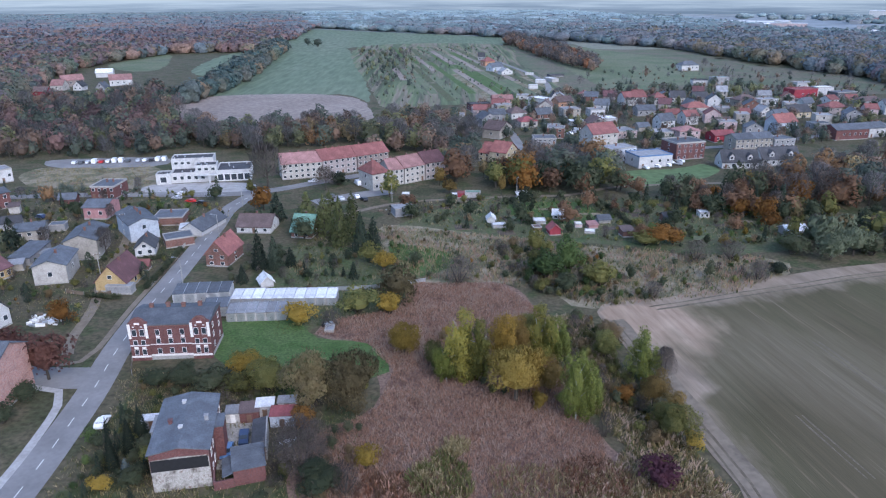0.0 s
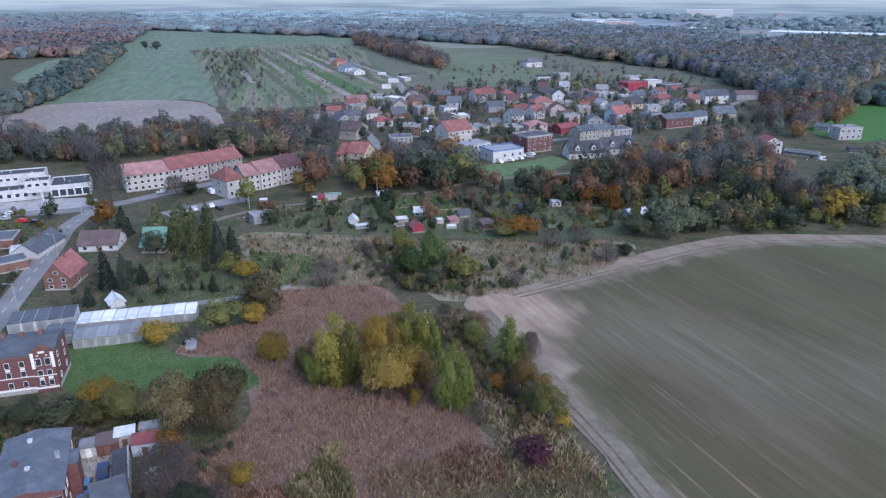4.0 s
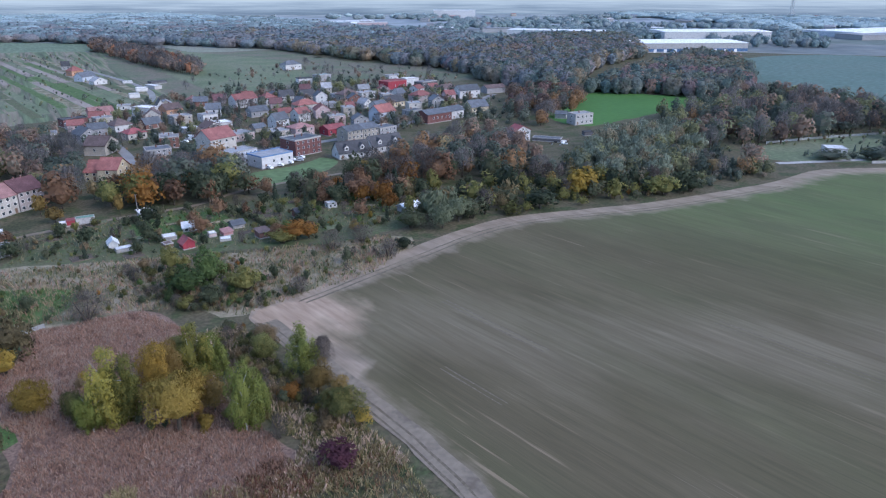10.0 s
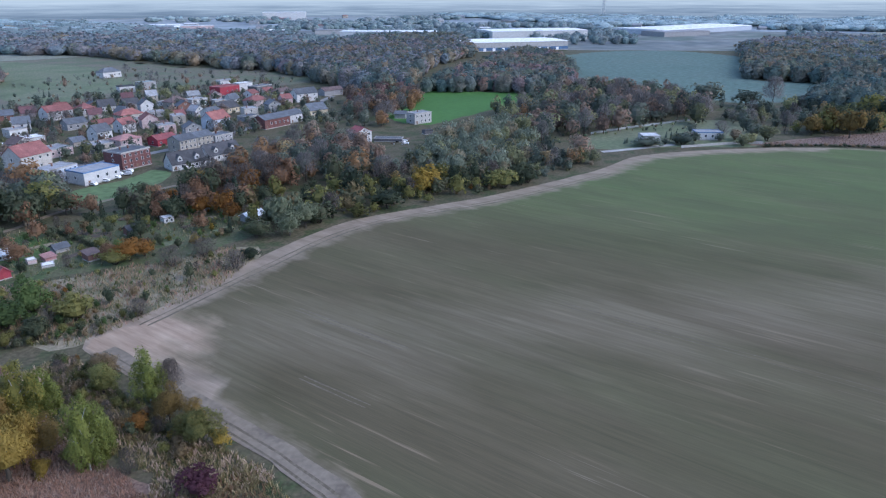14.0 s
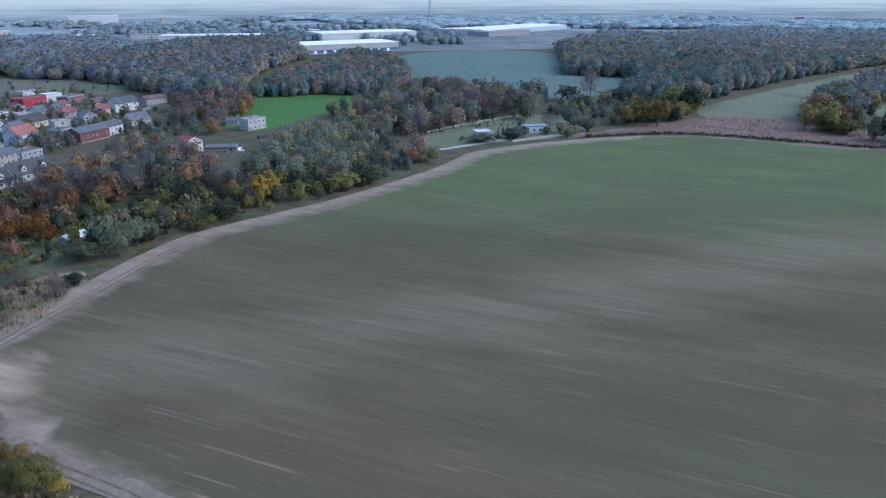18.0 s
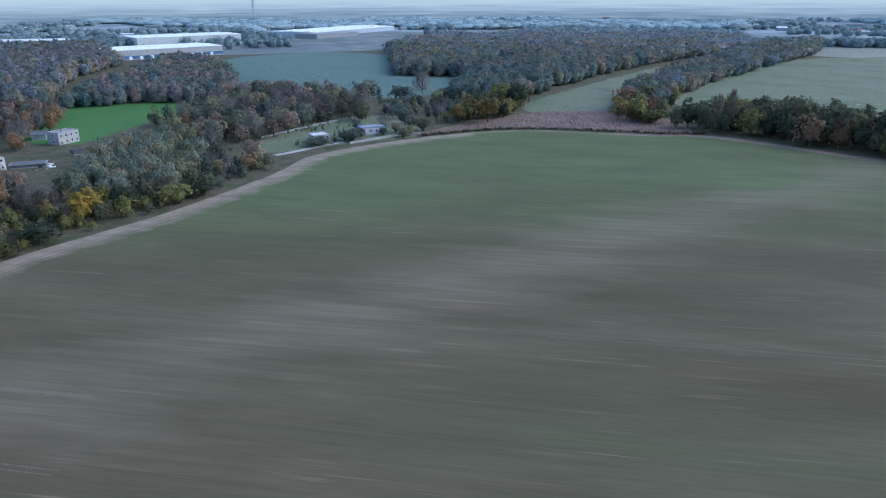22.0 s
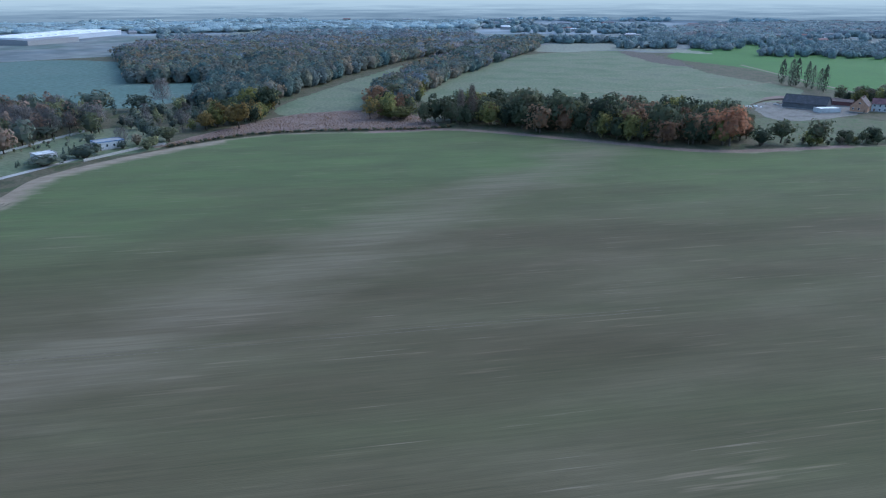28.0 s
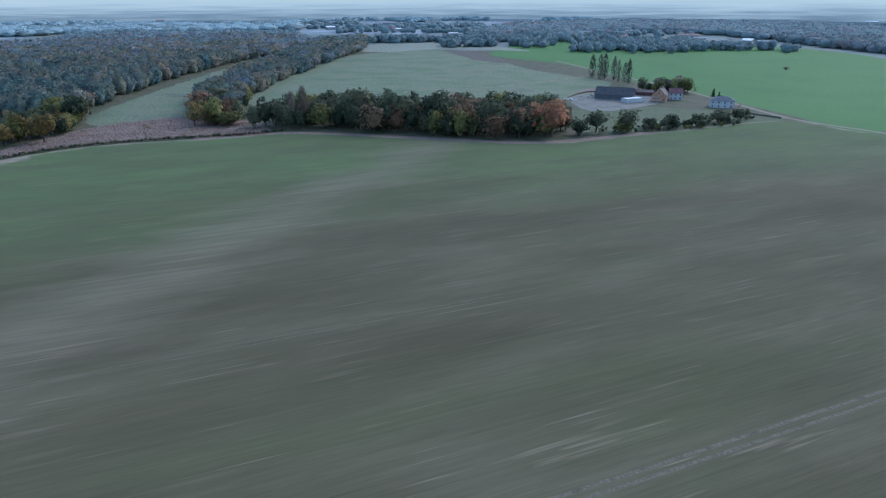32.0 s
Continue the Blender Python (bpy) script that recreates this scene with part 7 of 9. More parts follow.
# ---- the modern white building ----
def modern():
    ob = thing("office_building", -106.0, 303.0, 11, "modern white building with flat dark roofs", "building")
    FOOT.append((-106, 303, 0.98, 0.19, 22, 12))

    def block(x0, x1, y0, y1, z1, nm):
        b = part(nm, box(bmesh.new(), x0, x1, y0, y1, -0.3, z1), M["wall_white"], ob)
        part("roof", box(bmesh.new(), x0 + 0.4, x1 - 0.4, y0 + 0.4, y1 - 0.4, z1 + 0.004, z1 + 0.08), M["roof_dark"], b, "dark flat felt roof")
        bm = bmesh.new()
        for a in ((x0, x1, y0, y0 + 0.35), (x0, x1, y1 - 0.35, y1), (x0, x0 + 0.35, y0 + 0.35, y1 - 0.35), (x1 - 0.35, x1, y0 + 0.35, y1 - 0.35)):
            box(bm, *a, z1 + 0.004, z1 + 0.5)
        part("parapet", bm, M["wall_white"], b)
        g = random.Random(int(x0 * 10))
        for i in range(4):
            vx, vy = g.uniform(x0 + 1, x1 - 1), g.uniform(y0 + 1, y1 - 1)
            part("roof_vent", box(bmesh.new(), vx - 0.25, vx + 0.25, vy - 0.25, vy + 0.25, z1 + 0.08, z1 + 0.6), M["metal"], b)
        return b

    block(-19, -13, -9.5, -3.0, 4.2, "wing")
    b = block(-13, 2.5, -8, 1.5, 4.0, "hall")
    t = block(-14, 4, 1.5, 11, 8.2, "tower")
    u = block(-3, 6, -6.5, 1.4, 6.6, "upper_hall")
    r = block(6, 20.5, -9, 6.5, 4.6, "showroom")
    for i in range(5):
        window(b, -11.5 + 2.9 * i, -8, 2.2, 1.6, 1.7)
    for i in range(3):
        window(u, -1.2 + 2.8 * i, -6.5, 5.3, 1.7, 1.2)
        window(t, -12 + 2.6 * i, 1.5, 6.6, 1.6, 1.1)
    for i in range(5):
        window(r, 7.6 + 2.8 * i, -9, 1.9, 2.5, 2.9)
    for i in range(2):
        window(r, 20.5, -5 + 4 * i, 2.2, 2.4, 2.4, math.pi / 2)
    window(ob, -16, -9.5, 2.1, 2.8, 2.6)
    part("canopy", box(bmesh.new(), -2, 6.5, -10.2, -8.0, 3.1, 3.4), M["wall_white"], ob)
    part("sign_pillar", box(bmesh.new(), 3.0, 3.8, -12.5, -12.0, 0, 4.5), M["wall_white"], ob)


modern()


# ---- warehouses and far halls ----
def hall(x, y, yaw, w, d, h, wall, roof, label, stripe=None, lights=0, name="warehouse"):
    ob = thing(name, x, y, yaw, label, "warehouse")
    FOOT.append((x, y, math.cos(radians(yaw)), math.sin(radians(yaw)), w / 2 + 6, d / 2 + 6))
    part("wall", box(bmesh.new(), -w / 2, w / 2, -d / 2, d / 2, -0.5, h), M["wall_" + wall], ob)
    part("roof", prism(bmesh.new(), [(-d / 2 - 0.4, h + 0.01), (d / 2 + 0.4, h + 0.01), (d / 2 + 0.4, h + 0.5), (0, h + 0.5 + d * 0.012), (-d / 2 - 0.4, h + 0.5)], "x", -w / 2 - 0.4, w / 2 + 0.4), M["roof_" + roof], ob)
    if stripe:
        part("cladding_band", box(bmesh.new(), -w / 2 - 0.1, w / 2 + 0.1, -d / 2 - 0.2, -d / 2 - 0.02, h * 0.1, h * 0.42), M[stripe], ob, "dark blue cladding band")
        for i in range(int(w / 14)):
            gx = -w / 2 + 8 + 14 * i
            part("loading_door", box(bmesh.new(), gx - 2, gx + 2, -d / 2 - 0.4, -d / 2 - 0.22, 0, h * 0.36), M["whiteframe"], ob)
    for i in range(lights):
        for j in (-0.3, 0.0, 0.3):
            gx = -w / 2 + w * (i + 0.5) / lights
            part("skylight", box(bmesh.new(), gx - w / lights * 0.28, gx + w / lights * 0.28, j * d - d * 0.05, j * d + d * 0.05, h + 0.4, h + 1.8), M["whiteframe"], ob)


hall(808, 706, -27, 165, 82, 12, "greypale", "white", "big logistics warehouse with a white roof and blue band", "roof_bluebright")
hall(1030, 838, -28, 180, 90, 15, "white", "white", "large white warehouse with a flat roof")
hall(890, 1060, -50, 190, 60, 10, "white", "white", "long low white warehouse behind the forest")
hall(720, 1300, -20, 100, 60, 9, "greypale", "white", "white hall on the plain")
hall(560, 1380, -15, 150, 60, 8, "greypale", "white", "pale factory hall on the plain", lights=5)
hall(760, 1290, -35, 70, 40, 9, "white", "white", "white factory hall on the far plain")
hall(860, 1220, -35, 60, 40, 8, "greypale", "grey", "grey factory hall on the far plain")
hall(1230, 1985, -30, 130, 60, 22, "white", "white", "tall white high-bay warehouse")
hall(1450, 760, -5, 330, 120, 9, "paleblue", "white", "long pale industrial hall with roof lights", lights=14)
hall(1300, 700, -15, 120, 60, 8, "grey", "grey", "grey industrial hall on the far plain")
hall(700, 1690, -22, 120, 50, 9, "paleblue", "white", "pale industrial plant on the plain")
hall(740, 1560, -22, 70, 30, 10, "pinkpale", "white", "pale red and white hall on the plain")
hall(640, 1480, -22, 140, 20, 6, "white", "white", "long white shed row on the plain")
hall(420, 1420, -18, 160, 12, 4, "greypale", "white", "long pale storage row on the plain")


def far_town(n, az0, az1, r0, r1, seed):
    """Small pale houses and halls of distant settlements."""
    g = random.Random(seed)
    for i in range(n):
        a, r = radians(g.uniform(az0, az1)), math.exp(g.uniform(math.log(r0), math.log(r1)))
        x, y = r * math.sin(a), r * math.cos(a)
        w, d, h = g.uniform(12, 45), g.uniform(10, 18), g.uniform(4, 8)
        ob = thing("distant_building", x, y, -math.degrees(a) + g.uniform(-25, 25), "pale distant building on the hazy plain", "building", "distant settlement")
        part("wall", box(bmesh.new(), -w / 2, w / 2, -d / 2, d / 2, -0.5, h), M["wall_" + g.choice(["greypale", "greypale", "grey", "beige"])], ob)
        part("roof", gable_roof(w, d, h, d * 0.16, "x", 0.4, 0.3), M["roof_" + g.choice(["white", "grey", "grey", "grey", "pinktile"])], ob)


far_town(26, 20, 60, 1500, 2560, 3)
far_town(44, 62, 104, 1700, 2560, 4)
far_town(60, 104, 136, 1300, 2560, 5)

mast = thing("radio_mast", 2080, 1388, 0, "tall grey lattice radio mast on the plain", "mast")
for i in range(6):
    bm = bmesh.new()
    for a in range(4):
        s, c = math.sin(1.571 * a + 0.78), math.cos(1.571 * a + 0.78)
        r0, r1 = 7 - i, 6 - i
        tube(bm, (r0 * c, r0 * s, 14 * i), (r1 * c, r1 * s, 14 * i + 14), 0.5, 0.5, 4)
        s2, c2 = math.sin(1.571 * a + 2.35), math.cos(1.571 * a + 2.35)
        tube(bm, (r0 * c, r0 * s, 14 * i), (r1 * c2, r1 * s2, 14 * i + 14), 0.35, 0.35, 4)
    part("mast_section", bm, M["metal"], mast)


# ---- cars ----
def car_meshes(van):
    L, W = (5.2, 1.95) if van else (4.3, 1.75)
    bm = bmesh.new()
    if van:
        side = [(-L / 2, 0.35), (L / 2, 0.35), (L / 2, 1.0), (L / 2 - 0.7, 1.25), (L / 2 - 1.3, 2.15), (-L / 2 + 0.1, 2.25), (-L / 2, 1.9)]
    else:
        side = [(-L / 2, 0.35), (L / 2, 0.35), (L / 2, 0.75), (L / 2 - 0.95, 0.95), (L / 2 - 1.65, 1.42), (-L / 2 + 0.7, 1.45), (-L / 2 + 0.1, 1.0), (-L / 2, 0.8)]
    prism(bm, [(u, z) for u, z in side], "x", -W / 2, W / 2)
    bmesh.ops.bevel(bm, geom=list(bm.edges), offset=0.07, segments=2, affect="EDGES", profile=0.5)
    body = bpy.data.meshes.new("body")
    bm.to_mesh(body)
    bm.free()
    bm = bmesh.new()
    if van:
        prism(bm, [(L / 2 - 0.78, 1.3), (L / 2 - 1.28, 2.05), (L / 2 - 1.34, 2.0), (L / 2 - 0.86, 1.28)], "x", -W / 2 + 0.12, W / 2 - 0.12)
        box(bm, -W / 2 - 0.02, W / 2 + 0.02, L / 2 - 2.0, L / 2 - 1.2, 1.25, 1.8)
    else:
        prism(bm, [(L / 2 - 1.0, 0.99), (L / 2 - 1.62, 1.40), (L / 2 - 1.72, 1.36), (L / 2 - 1.1, 0.95)], "x", -W / 2 + 0.14, W / 2 - 0.14)
        prism(bm, [(-L / 2 + 0.18, 1.04), (-L / 2 + 0.68, 1.44), (-L / 2 + 0.76, 1.40), (-L / 2 + 0.26, 1.0)], "x", -W / 2 + 0.14, W / 2 - 0.14)
        box(bm, -W / 2 - 0.015, W / 2 + 0.015, -L / 2 + 0.9, L / 2 - 1.75, 1.0, 1.32)
    glass = bpy.data.meshes.new("windows")
    bm.to_mesh(glass)
    bm.free()
    glass.materials.append(M["glass"])
    bm = bmesh.new()
    tube(bm, (-0.11, 0, 0), (0.11, 0, 0), 0.32, 0.32, 14)
    tyre = bpy.data.meshes.new("tyre")
    bm.to_mesh(tyre)
    bm.free()
    tyre.materials.append(M["tyre"])
    bm = bmesh.new()
    tube(bm, (-0.12, 0, 0), (0.12, 0, 0), 0.18, 0.18, 10)
    rim = bpy.data.meshes.new("rim")
    bm.to_mesh(rim)
    bm.free()
    rim.materials.append(M["metal"])
    return body, glass, tyre, rim, L, W


CARS = {v: car_meshes(v) for v in (False, True)}
PAINTED = {}


def car(x, y, yaw, colour, van=False):
    body, glass, tyre, rim, L, W = CARS[van]
    ob = thing("van" if van else "car", x, y, yaw, "%s parked %s with dark windows" % (colour, "van" if van else "car"), "van" if van else "car", z=0.09)
    if (van, colour) not in PAINTED:
        me = body.copy()
        me.materials.append(M["car_" + colour])
        PAINTED[(van, colour)] = me
    share("body", PAINTED[(van, colour)], ob, (0, 0, 0))
    share("windows", glass, ob, (0, 0, 0.0))
    for sx in (-1, 1):
        for sy in (-0.31, 0.31):
            w = share("wheel", tyre, ob, (sx * (W / 2 - 0.08), sy * L, 0.32))
            share("rim", rim, w, (0, 0, 0))


for i, (c, v) in enumerate(zip("white darkgrey silver white red white white white darkgrey silver white black white white".split(), (0, 0, 0, 1, 0, 0, 1, 1, 0, 0, 0, 0, 1, 1))):
    car(-177.5 + 3.0 * i - (0 if i < 9 else -2), 329.5 + 0.5 * i, 10 + (i * 37) % 9 - 4, c, bool(v))
car(-65.4, 113.6, 4, "white")
car(-36.9, 108.6, 190, "navy")
car(-38.9, 104.6, 185, "blue")
car(-106.5, 274.0, 88, "white")
car(-106.4, 268.1, 70, "silver")
car(-99.4, 263.6, 72, "red")
car(-94.5, 261.2, 70, "black")
car(-56.3, 293.5, 118, "silver")
car(-36.3, 289.0, 25, "white", True)
car(-44.7, 269.6, 30, "darkgrey")
car(-34.5, 269.0, 20, "white")
car(-31.3, 265.2, 35, "black")
car(-40.5, 266.0, 28, "silver")
for i, c in enumerate("white silver white darkgrey white white silver white".split()):
    car(94 + 2.9 * i, 315.5 + 1.3 * i + (i % 2) * 4, 20 + (i * 53) % 40, c, i == 3)
for i, c in enumerate("white silver white white darkgrey white silver".split()):
    car(73 + 2.6 * i, 398 + 1.6 * i + (i % 3) * 3, 35 + (i * 41) % 30, c, i in (2, 5))


# ---- poles, fences, small things ----
def pole(x, y, h, label="grey concrete lamp post with an arm", arm=True, yaw=0.0):
    ob = thing("street_lamp" if arm else "utility_pole", x, y, yaw, label, "lamp post" if arm else "pole")
    part("post", tube(bmesh.new(), (0, 0, -0.2), (0, 0, h), 0.14, 0.08, 8), M["concrete"], ob)
    if arm:
        part("arm", tube(bmesh.new(), (0, 0, h - 0.1), (1.6, 0, h + 0.25), 0.05, 0.04, 6), M["metal"], ob)
        part("lamp_head", box(bmesh.new(), 1.4, 2.2, -0.14, 0.14, h + 0.15, h + 0.32), M["metal"], ob)
    else:
        part("crossarm", box(bmesh.new(), -0.9, 0.9, -0.06, 0.06, h - 0.7, h - 0.55), M["wood"], ob)
        for sx in (-0.8, 0.0, 0.8):
            part("insulator", tube(bmesh.new(), (sx, 0, h - 0.55), (sx, 0, h - 0.3), 0.06, 0.05, 6), M["whiteframe"], ob)


for y in (182, 222, 258):
    k = np.interp(y, [93, 126, 166, 211, 252], [-70.6, -73.1, -77.5, -79.2, -81.5])
    pole(float(k) + 4.2, y, 8.0, yaw=180)
for x, y in ((-84.5, 134), (-100, 188), (-109, 226), (-20, 264), (30, 273), (74, 288)):
    pole(x, y, 7.5, "wooden utility pole with a crossarm", False, yaw=40)


def fence(line, h, mat, label, post_gap=2.5):
    """Posts and panels along a line; each panel is a part."""
    pts = spline(line, post_gap)
    ob = tagged(new("fence"), label, "fence")
    for i, p in enumerate(pts):
        part("post", box(bmesh.new(), p.x - 0.05, p.x + 0.05, p.y - 0.05, p.y + 0.05, -0.1, h), M["concrete"], ob)
        if i + 1 < len(pts):
            q = pts[i + 1]
            d = (q - p).normalized()
            n = Vector((-d.y, d.x, 0)) * 0.03
            bm = bmesh.new()
            v = [bm.verts.new((*(e + s).xy, z)) for z in (0.1, h - 0.1) for e, s in ((p, n), (q, n), (q, -n), (p, -n))]
            for f in ((3, 2, 1, 0), (4, 5, 6, 7), (0, 1, 5, 4), (1, 2, 6, 5), (2, 3, 7, 6), (3, 0, 4, 7)):
                bm.faces.new([v[k] for k in f])
            part("panel", bm, M[mat], ob)


fence([(-67.5, 132), (-70.8, 141), (-71.5, 150)], 1.4, "wood", "low weathered wooden fence by the road")
fence([(-82, 180), (-84, 200), (-84, 214)], 1.3, "concrete", "low concrete fence along the road")
fence([(-104, 176), (-92, 174), (-88, 186)], 1.3, "wood", "weathered wooden fence round a garden")
fence([(-44, 176), (-20, 178), (-5, 183)], 1.4, "metal", "wire garden fence with concrete posts")
fence([(346, 176), (362, 168), (380, 158), (388, 150)], 1.6, "concrete", "grey concrete fence beside the garden building")
fence([(344, 232), (380, 226), (428, 214)], 1.4, "metal", "wire fence round the garden")
fence([(462, -352), (432, -330), (400, -338)], 1.3, "wood", "low wooden fence round the paddock")
fence([(530, -240), (560, -275), (540, -320)], 1.3, "wood", "weathered board fence round the farmyard")


def heap(x, y, n, r, mats, label, name="scrap_heap", seed=1):
    """A heap of odd boards, sheets and boxes."""
    g = random.Random(seed)
    ob = thing(name, x, y, 0, label, "heap")
    for i in range(n):
        a, d = g.uniform(0, 6.28), r * math.sqrt(g.random())
        s = g.uniform(0.3, 1.2)
        bm = box(bmesh.new(), -s, s, -s * g.uniform(0.3, 0.9), s * 0.5, 0, g.uniform(0.2, 1.0), 0.03)
        o = part("piece", bm, M[g.choice(mats)], ob)
        o.location, o.rotation_euler = (d * math.cos(a), d * math.sin(a), -0.05), (g.uniform(-0.15, 0.15), g.uniform(-0.15, 0.15), g.uniform(0, 3.1))


def hedge(line, w, h, label):
    """A clipped hedge: leafy clumps along a line, joined."""
    belt("hedge", [("bush_dark", v.x, v.y, w * (0.95 + 0.1 * (i % 3)), h * (0.96 + 0.05 * (i % 2)), 0.9 * i, i % 3) for i, v in enumerate(spline(line, w * 0.4))], label, 2, "hedge")


hedge([(-82.6, 178), (-82.8, 193), (-83.6, 208)], 2.2, 2.4, "tall clipped dark green hedge beside the road")
hedge([(-97, 173), (-92, 172), (-87.5, 171.5)], 2.0, 2.0, "clipped green hedge before the yellow house")
hedge([(-95, 197), (-91, 200), (-87, 202)], 2.0, 2.2, "dark garden hedge behind a small house")
hedge([(27, 263), (29, 248), (31, 233)], 2.4, 2.6, "dark hedge between two allotments")
hedge([(60, 262), (64, 247), (66, 232)], 2.2, 2.4, "dark hedge between allotment plots")
house(-86.5, 227.0, 14, 7.0, 5.0, 2.2, "mono", 0.5, "grey", "white", "low shed with a bright white roof", rows=0, cols=0, chim=0, name="shed")
house(-127.5, 193.5, 18, 4.0, 3.0, 2.2, "mono", 0.5, "beige", "grey", "small beige garden shed", rows=0, cols=0, chim=0, name="shed")
house(-161.0, 251.0, 20, 3.6, 3.2, 2.8, "mono", 0.6, "cream", "brown", "cream garden shed beside dark shrubs", rows=0, cols=0, chim=0, name="shed")
house(-134.0, 230.5, 12, 5.0, 4.0, 2.4, "flat", 0.2, "grey", "slate", "grey garage between two houses", rows=0, cols=0, chim=0, name="garage")
house(-122.5, 203.0, 12, 6.5, 3.0, 2.2, "mono", 0.4, "grey", "grey", "long pale shed along a garden", rows=0, cols=0, chim=0, name="shed")
house(-89.5, 193.5, 6, 3.4, 3.0, 2.0, "gable", 1.0, "brickbrown", "redtile", "small garden hut with a red roof", rows=0, cols=0, chim=0, name="shed")
house(-89.0, 176.5, -1, 7.0, 3.0, 2.3, "flat", 0.2, "grey", "grey", "low grey annex with a flat roof", rows=0, cols=0, chim=0, name="garage")
house(-146.0, 262.0, 10, 6.0, 5.0, 2.8, "gable", 1.6, "brick", "slate", "dark brick outbuilding with a grey roof", rows=0, cols=0, chim=0, name="shed")
house(-152.0, 233.0, 24, 7.0, 5.0, 2.6, "gable", 1.6, "grey", "dark", "grey outbuilding with a dark roof", rows=0, cols=0, chim=0, name="shed")
car(-148.0, 244.0, 70, "navy")
car(-118.0, 214.5, 20, "white")
car(-116.5, 219.0, 25, "silver")
heap(-100, 159.5, 34, 4.5, ["whiteframe", "concrete", "wood", "metal", "whiteframe"], "heap of white scrap sheets and boards in a garden", seed=4)
heap(-28, 156, 10, 1.6, ["wood", "metal", "tyre"], "small pile of rubble beside the garages", seed=5)
heap(552, -316, 26, 13, ["wall_brick", "wood", "concrete"], "red-brown heap of rubble and timber behind the barn", seed=8)
heap(536, -262, 22, 9, ["wood", "concrete", "metal"], "stacked timber and rubble in the farmyard", seed=6)
heap(525, -240, 18, 8, ["concrete", "whiteframe", "metal"], "pale concrete blocks in the farmyard", seed=7)
heap(250, 294, 26, 8, ["metal", "tyre", "whiteframe", "wood"], "scrap and old machines in a yard", seed=8)
heap(-18, 252, 20, 6, ["wood", "tyre", "metal", "concrete"], "junk beside the garages", seed=9)



# ---- planting ----
# the grove in the reeds
plant("birch_yellow", 3.6, 131.6, 11.0, 16.0)
plant("birch_yellow", 7.6, 130.2, 9.0, 14.5)
plant("birch_green", 0.6, 129.2, 8.0, 9.0)
plant("tree_gold", 13.0, 135.6, 8.0, 13.0)
plant("tree_yellow", 16.5, 138.5, 7.0, 11.0)
plant("birch_yellow", 21.0, 138.8, 11.0, 13.0)
plant("birch_green", 24.8, 137.4, 9.0, 11.5)
plant("tree_olive", 20.0, 146.0, 9.0, 8.0)
plant("willow_gold", 14.6, 121.8, 14.5, 12.5)
plant("tree_gold", 17.6, 124.5, 9.0, 11.0)
plant("bush_yellow", 19.0, 118.6, 4.2, 4.4)
plant("tree_yellow", 22.0, 124.5, 6.0, 8.5)
plant("birch_green", 25.6, 115.0, 9.5, 15.5)
plant("birch_green", 28.0, 117.6, 8.0, 12.0)
plant("bush_bare", 30.0, 109.5, 4.5, 5.0)
plant("birch_green", 41.8, 128.4, 9.5, 12.5)
plant("tree_bare", 46.0, 127.0, 5.5, 9.0)
plant("bush_orange", 36.4, 121.4, 6.0, 4.0)
plant("tree_yellow", 41.8, 119.5, 7.0, 8.5)
plant("tree_yellow", 43.8, 113.5, 6.5, 7.0)
plant("tree_olive", 42.4, 108.5, 9.0, 8.0)
plant("bush_yellow", 45.2, 106.0, 5.0, 4.0)
plant("bush_brown", 38.5, 107.0, 4.0, 3.4)
plant("bush_brown", 39.0, 144.5, 6.0, 5.0)
plant("bush_yellow", -9.2, 141.6, 8.8, 8.5)
plant("bush_olive", -1.9, 135.2, 6.5, 7.6)
plant("bush_olive", 36.5, 138.9, 7.8, 8.4)
plant("bush_brown", 38.6, 145.3, 7.1, 6.6)
plant("bush_purple", 36.3, 95.7, 8.3, 5.7)
plant("bush_yellow", -13.4, 100.3, 5.5, 5.3)
plant("bush_orange", -26.7, 111.9, 6.4, 5.6)
plant("willow_grey", -25.6, 119.8, 13.7, 12.4)
plant("willow_grey", -18.2, 119.2, 13.5, 13.1)
plant("bush_olive", -36.0, 125.5, 12.0, 8.5)
plant("bush_yellow", -42.7, 131.9, 8.4, 6.2)
plant("bush_dark", -60.2, 127.2, 7.7, 5.2)
plant("bush_dark", -54.2, 127.2, 7.6, 6.2)
plant("bush_dark", -48.1, 125.9, 9.4, 6.0)
plant("bush_olive", -42.2, 124.4, 8.7, 5.7)
plant("spruce", -57.7, 100.6, 3.4, 8.2)
plant("spruce", -56.4, 105.0, 3.7, 7.5)
plant("spruce", -56.1, 109.3, 4.0, 7.3)
plant("spruce_blue", -54.0, 97.9, 3.3, 4.4)
plant("bush_dark", -52.2, 96.3, 5.9, 3.9)
plant("bush_dark", -53.6, 105.3, 4.8, 4.1)
plant("bush_yellow", -57.1, 94.7, 4.6, 3.6)
plant("bush_bare", -24.8, 100.2, 13.6, 9.6)
plant("bush_dark", -20.4, 94.5, 9.8, 6.2)
plant("bush_bare", -16.5, 94.0, 7.0, 5.5)
plant("bush_yellow", -35.9, 155.9, 9.4, 6.7)
plant("bush_olive", -21.9, 163.0, 12.7, 7.8)
plant("bush_yellow", -13.7, 161.9, 8.5, 6.9)
plant("willow_grey", -12.1, 170.4, 12.7, 10.0)
plant("tree_olive", -22.3, 197.9, 8.2, 7.3)
plant("bush_yellow", -17.6, 192.5, 8.4, 6.8)
plant("bush_bare", 4.5, 182.6, 12.0, 7.5)
plant("tree_dark", -8.4, 196.8, 5.1, 4.4)
plant("tree_russetdark", -84.6, 130.4, 11.8, 12.2)
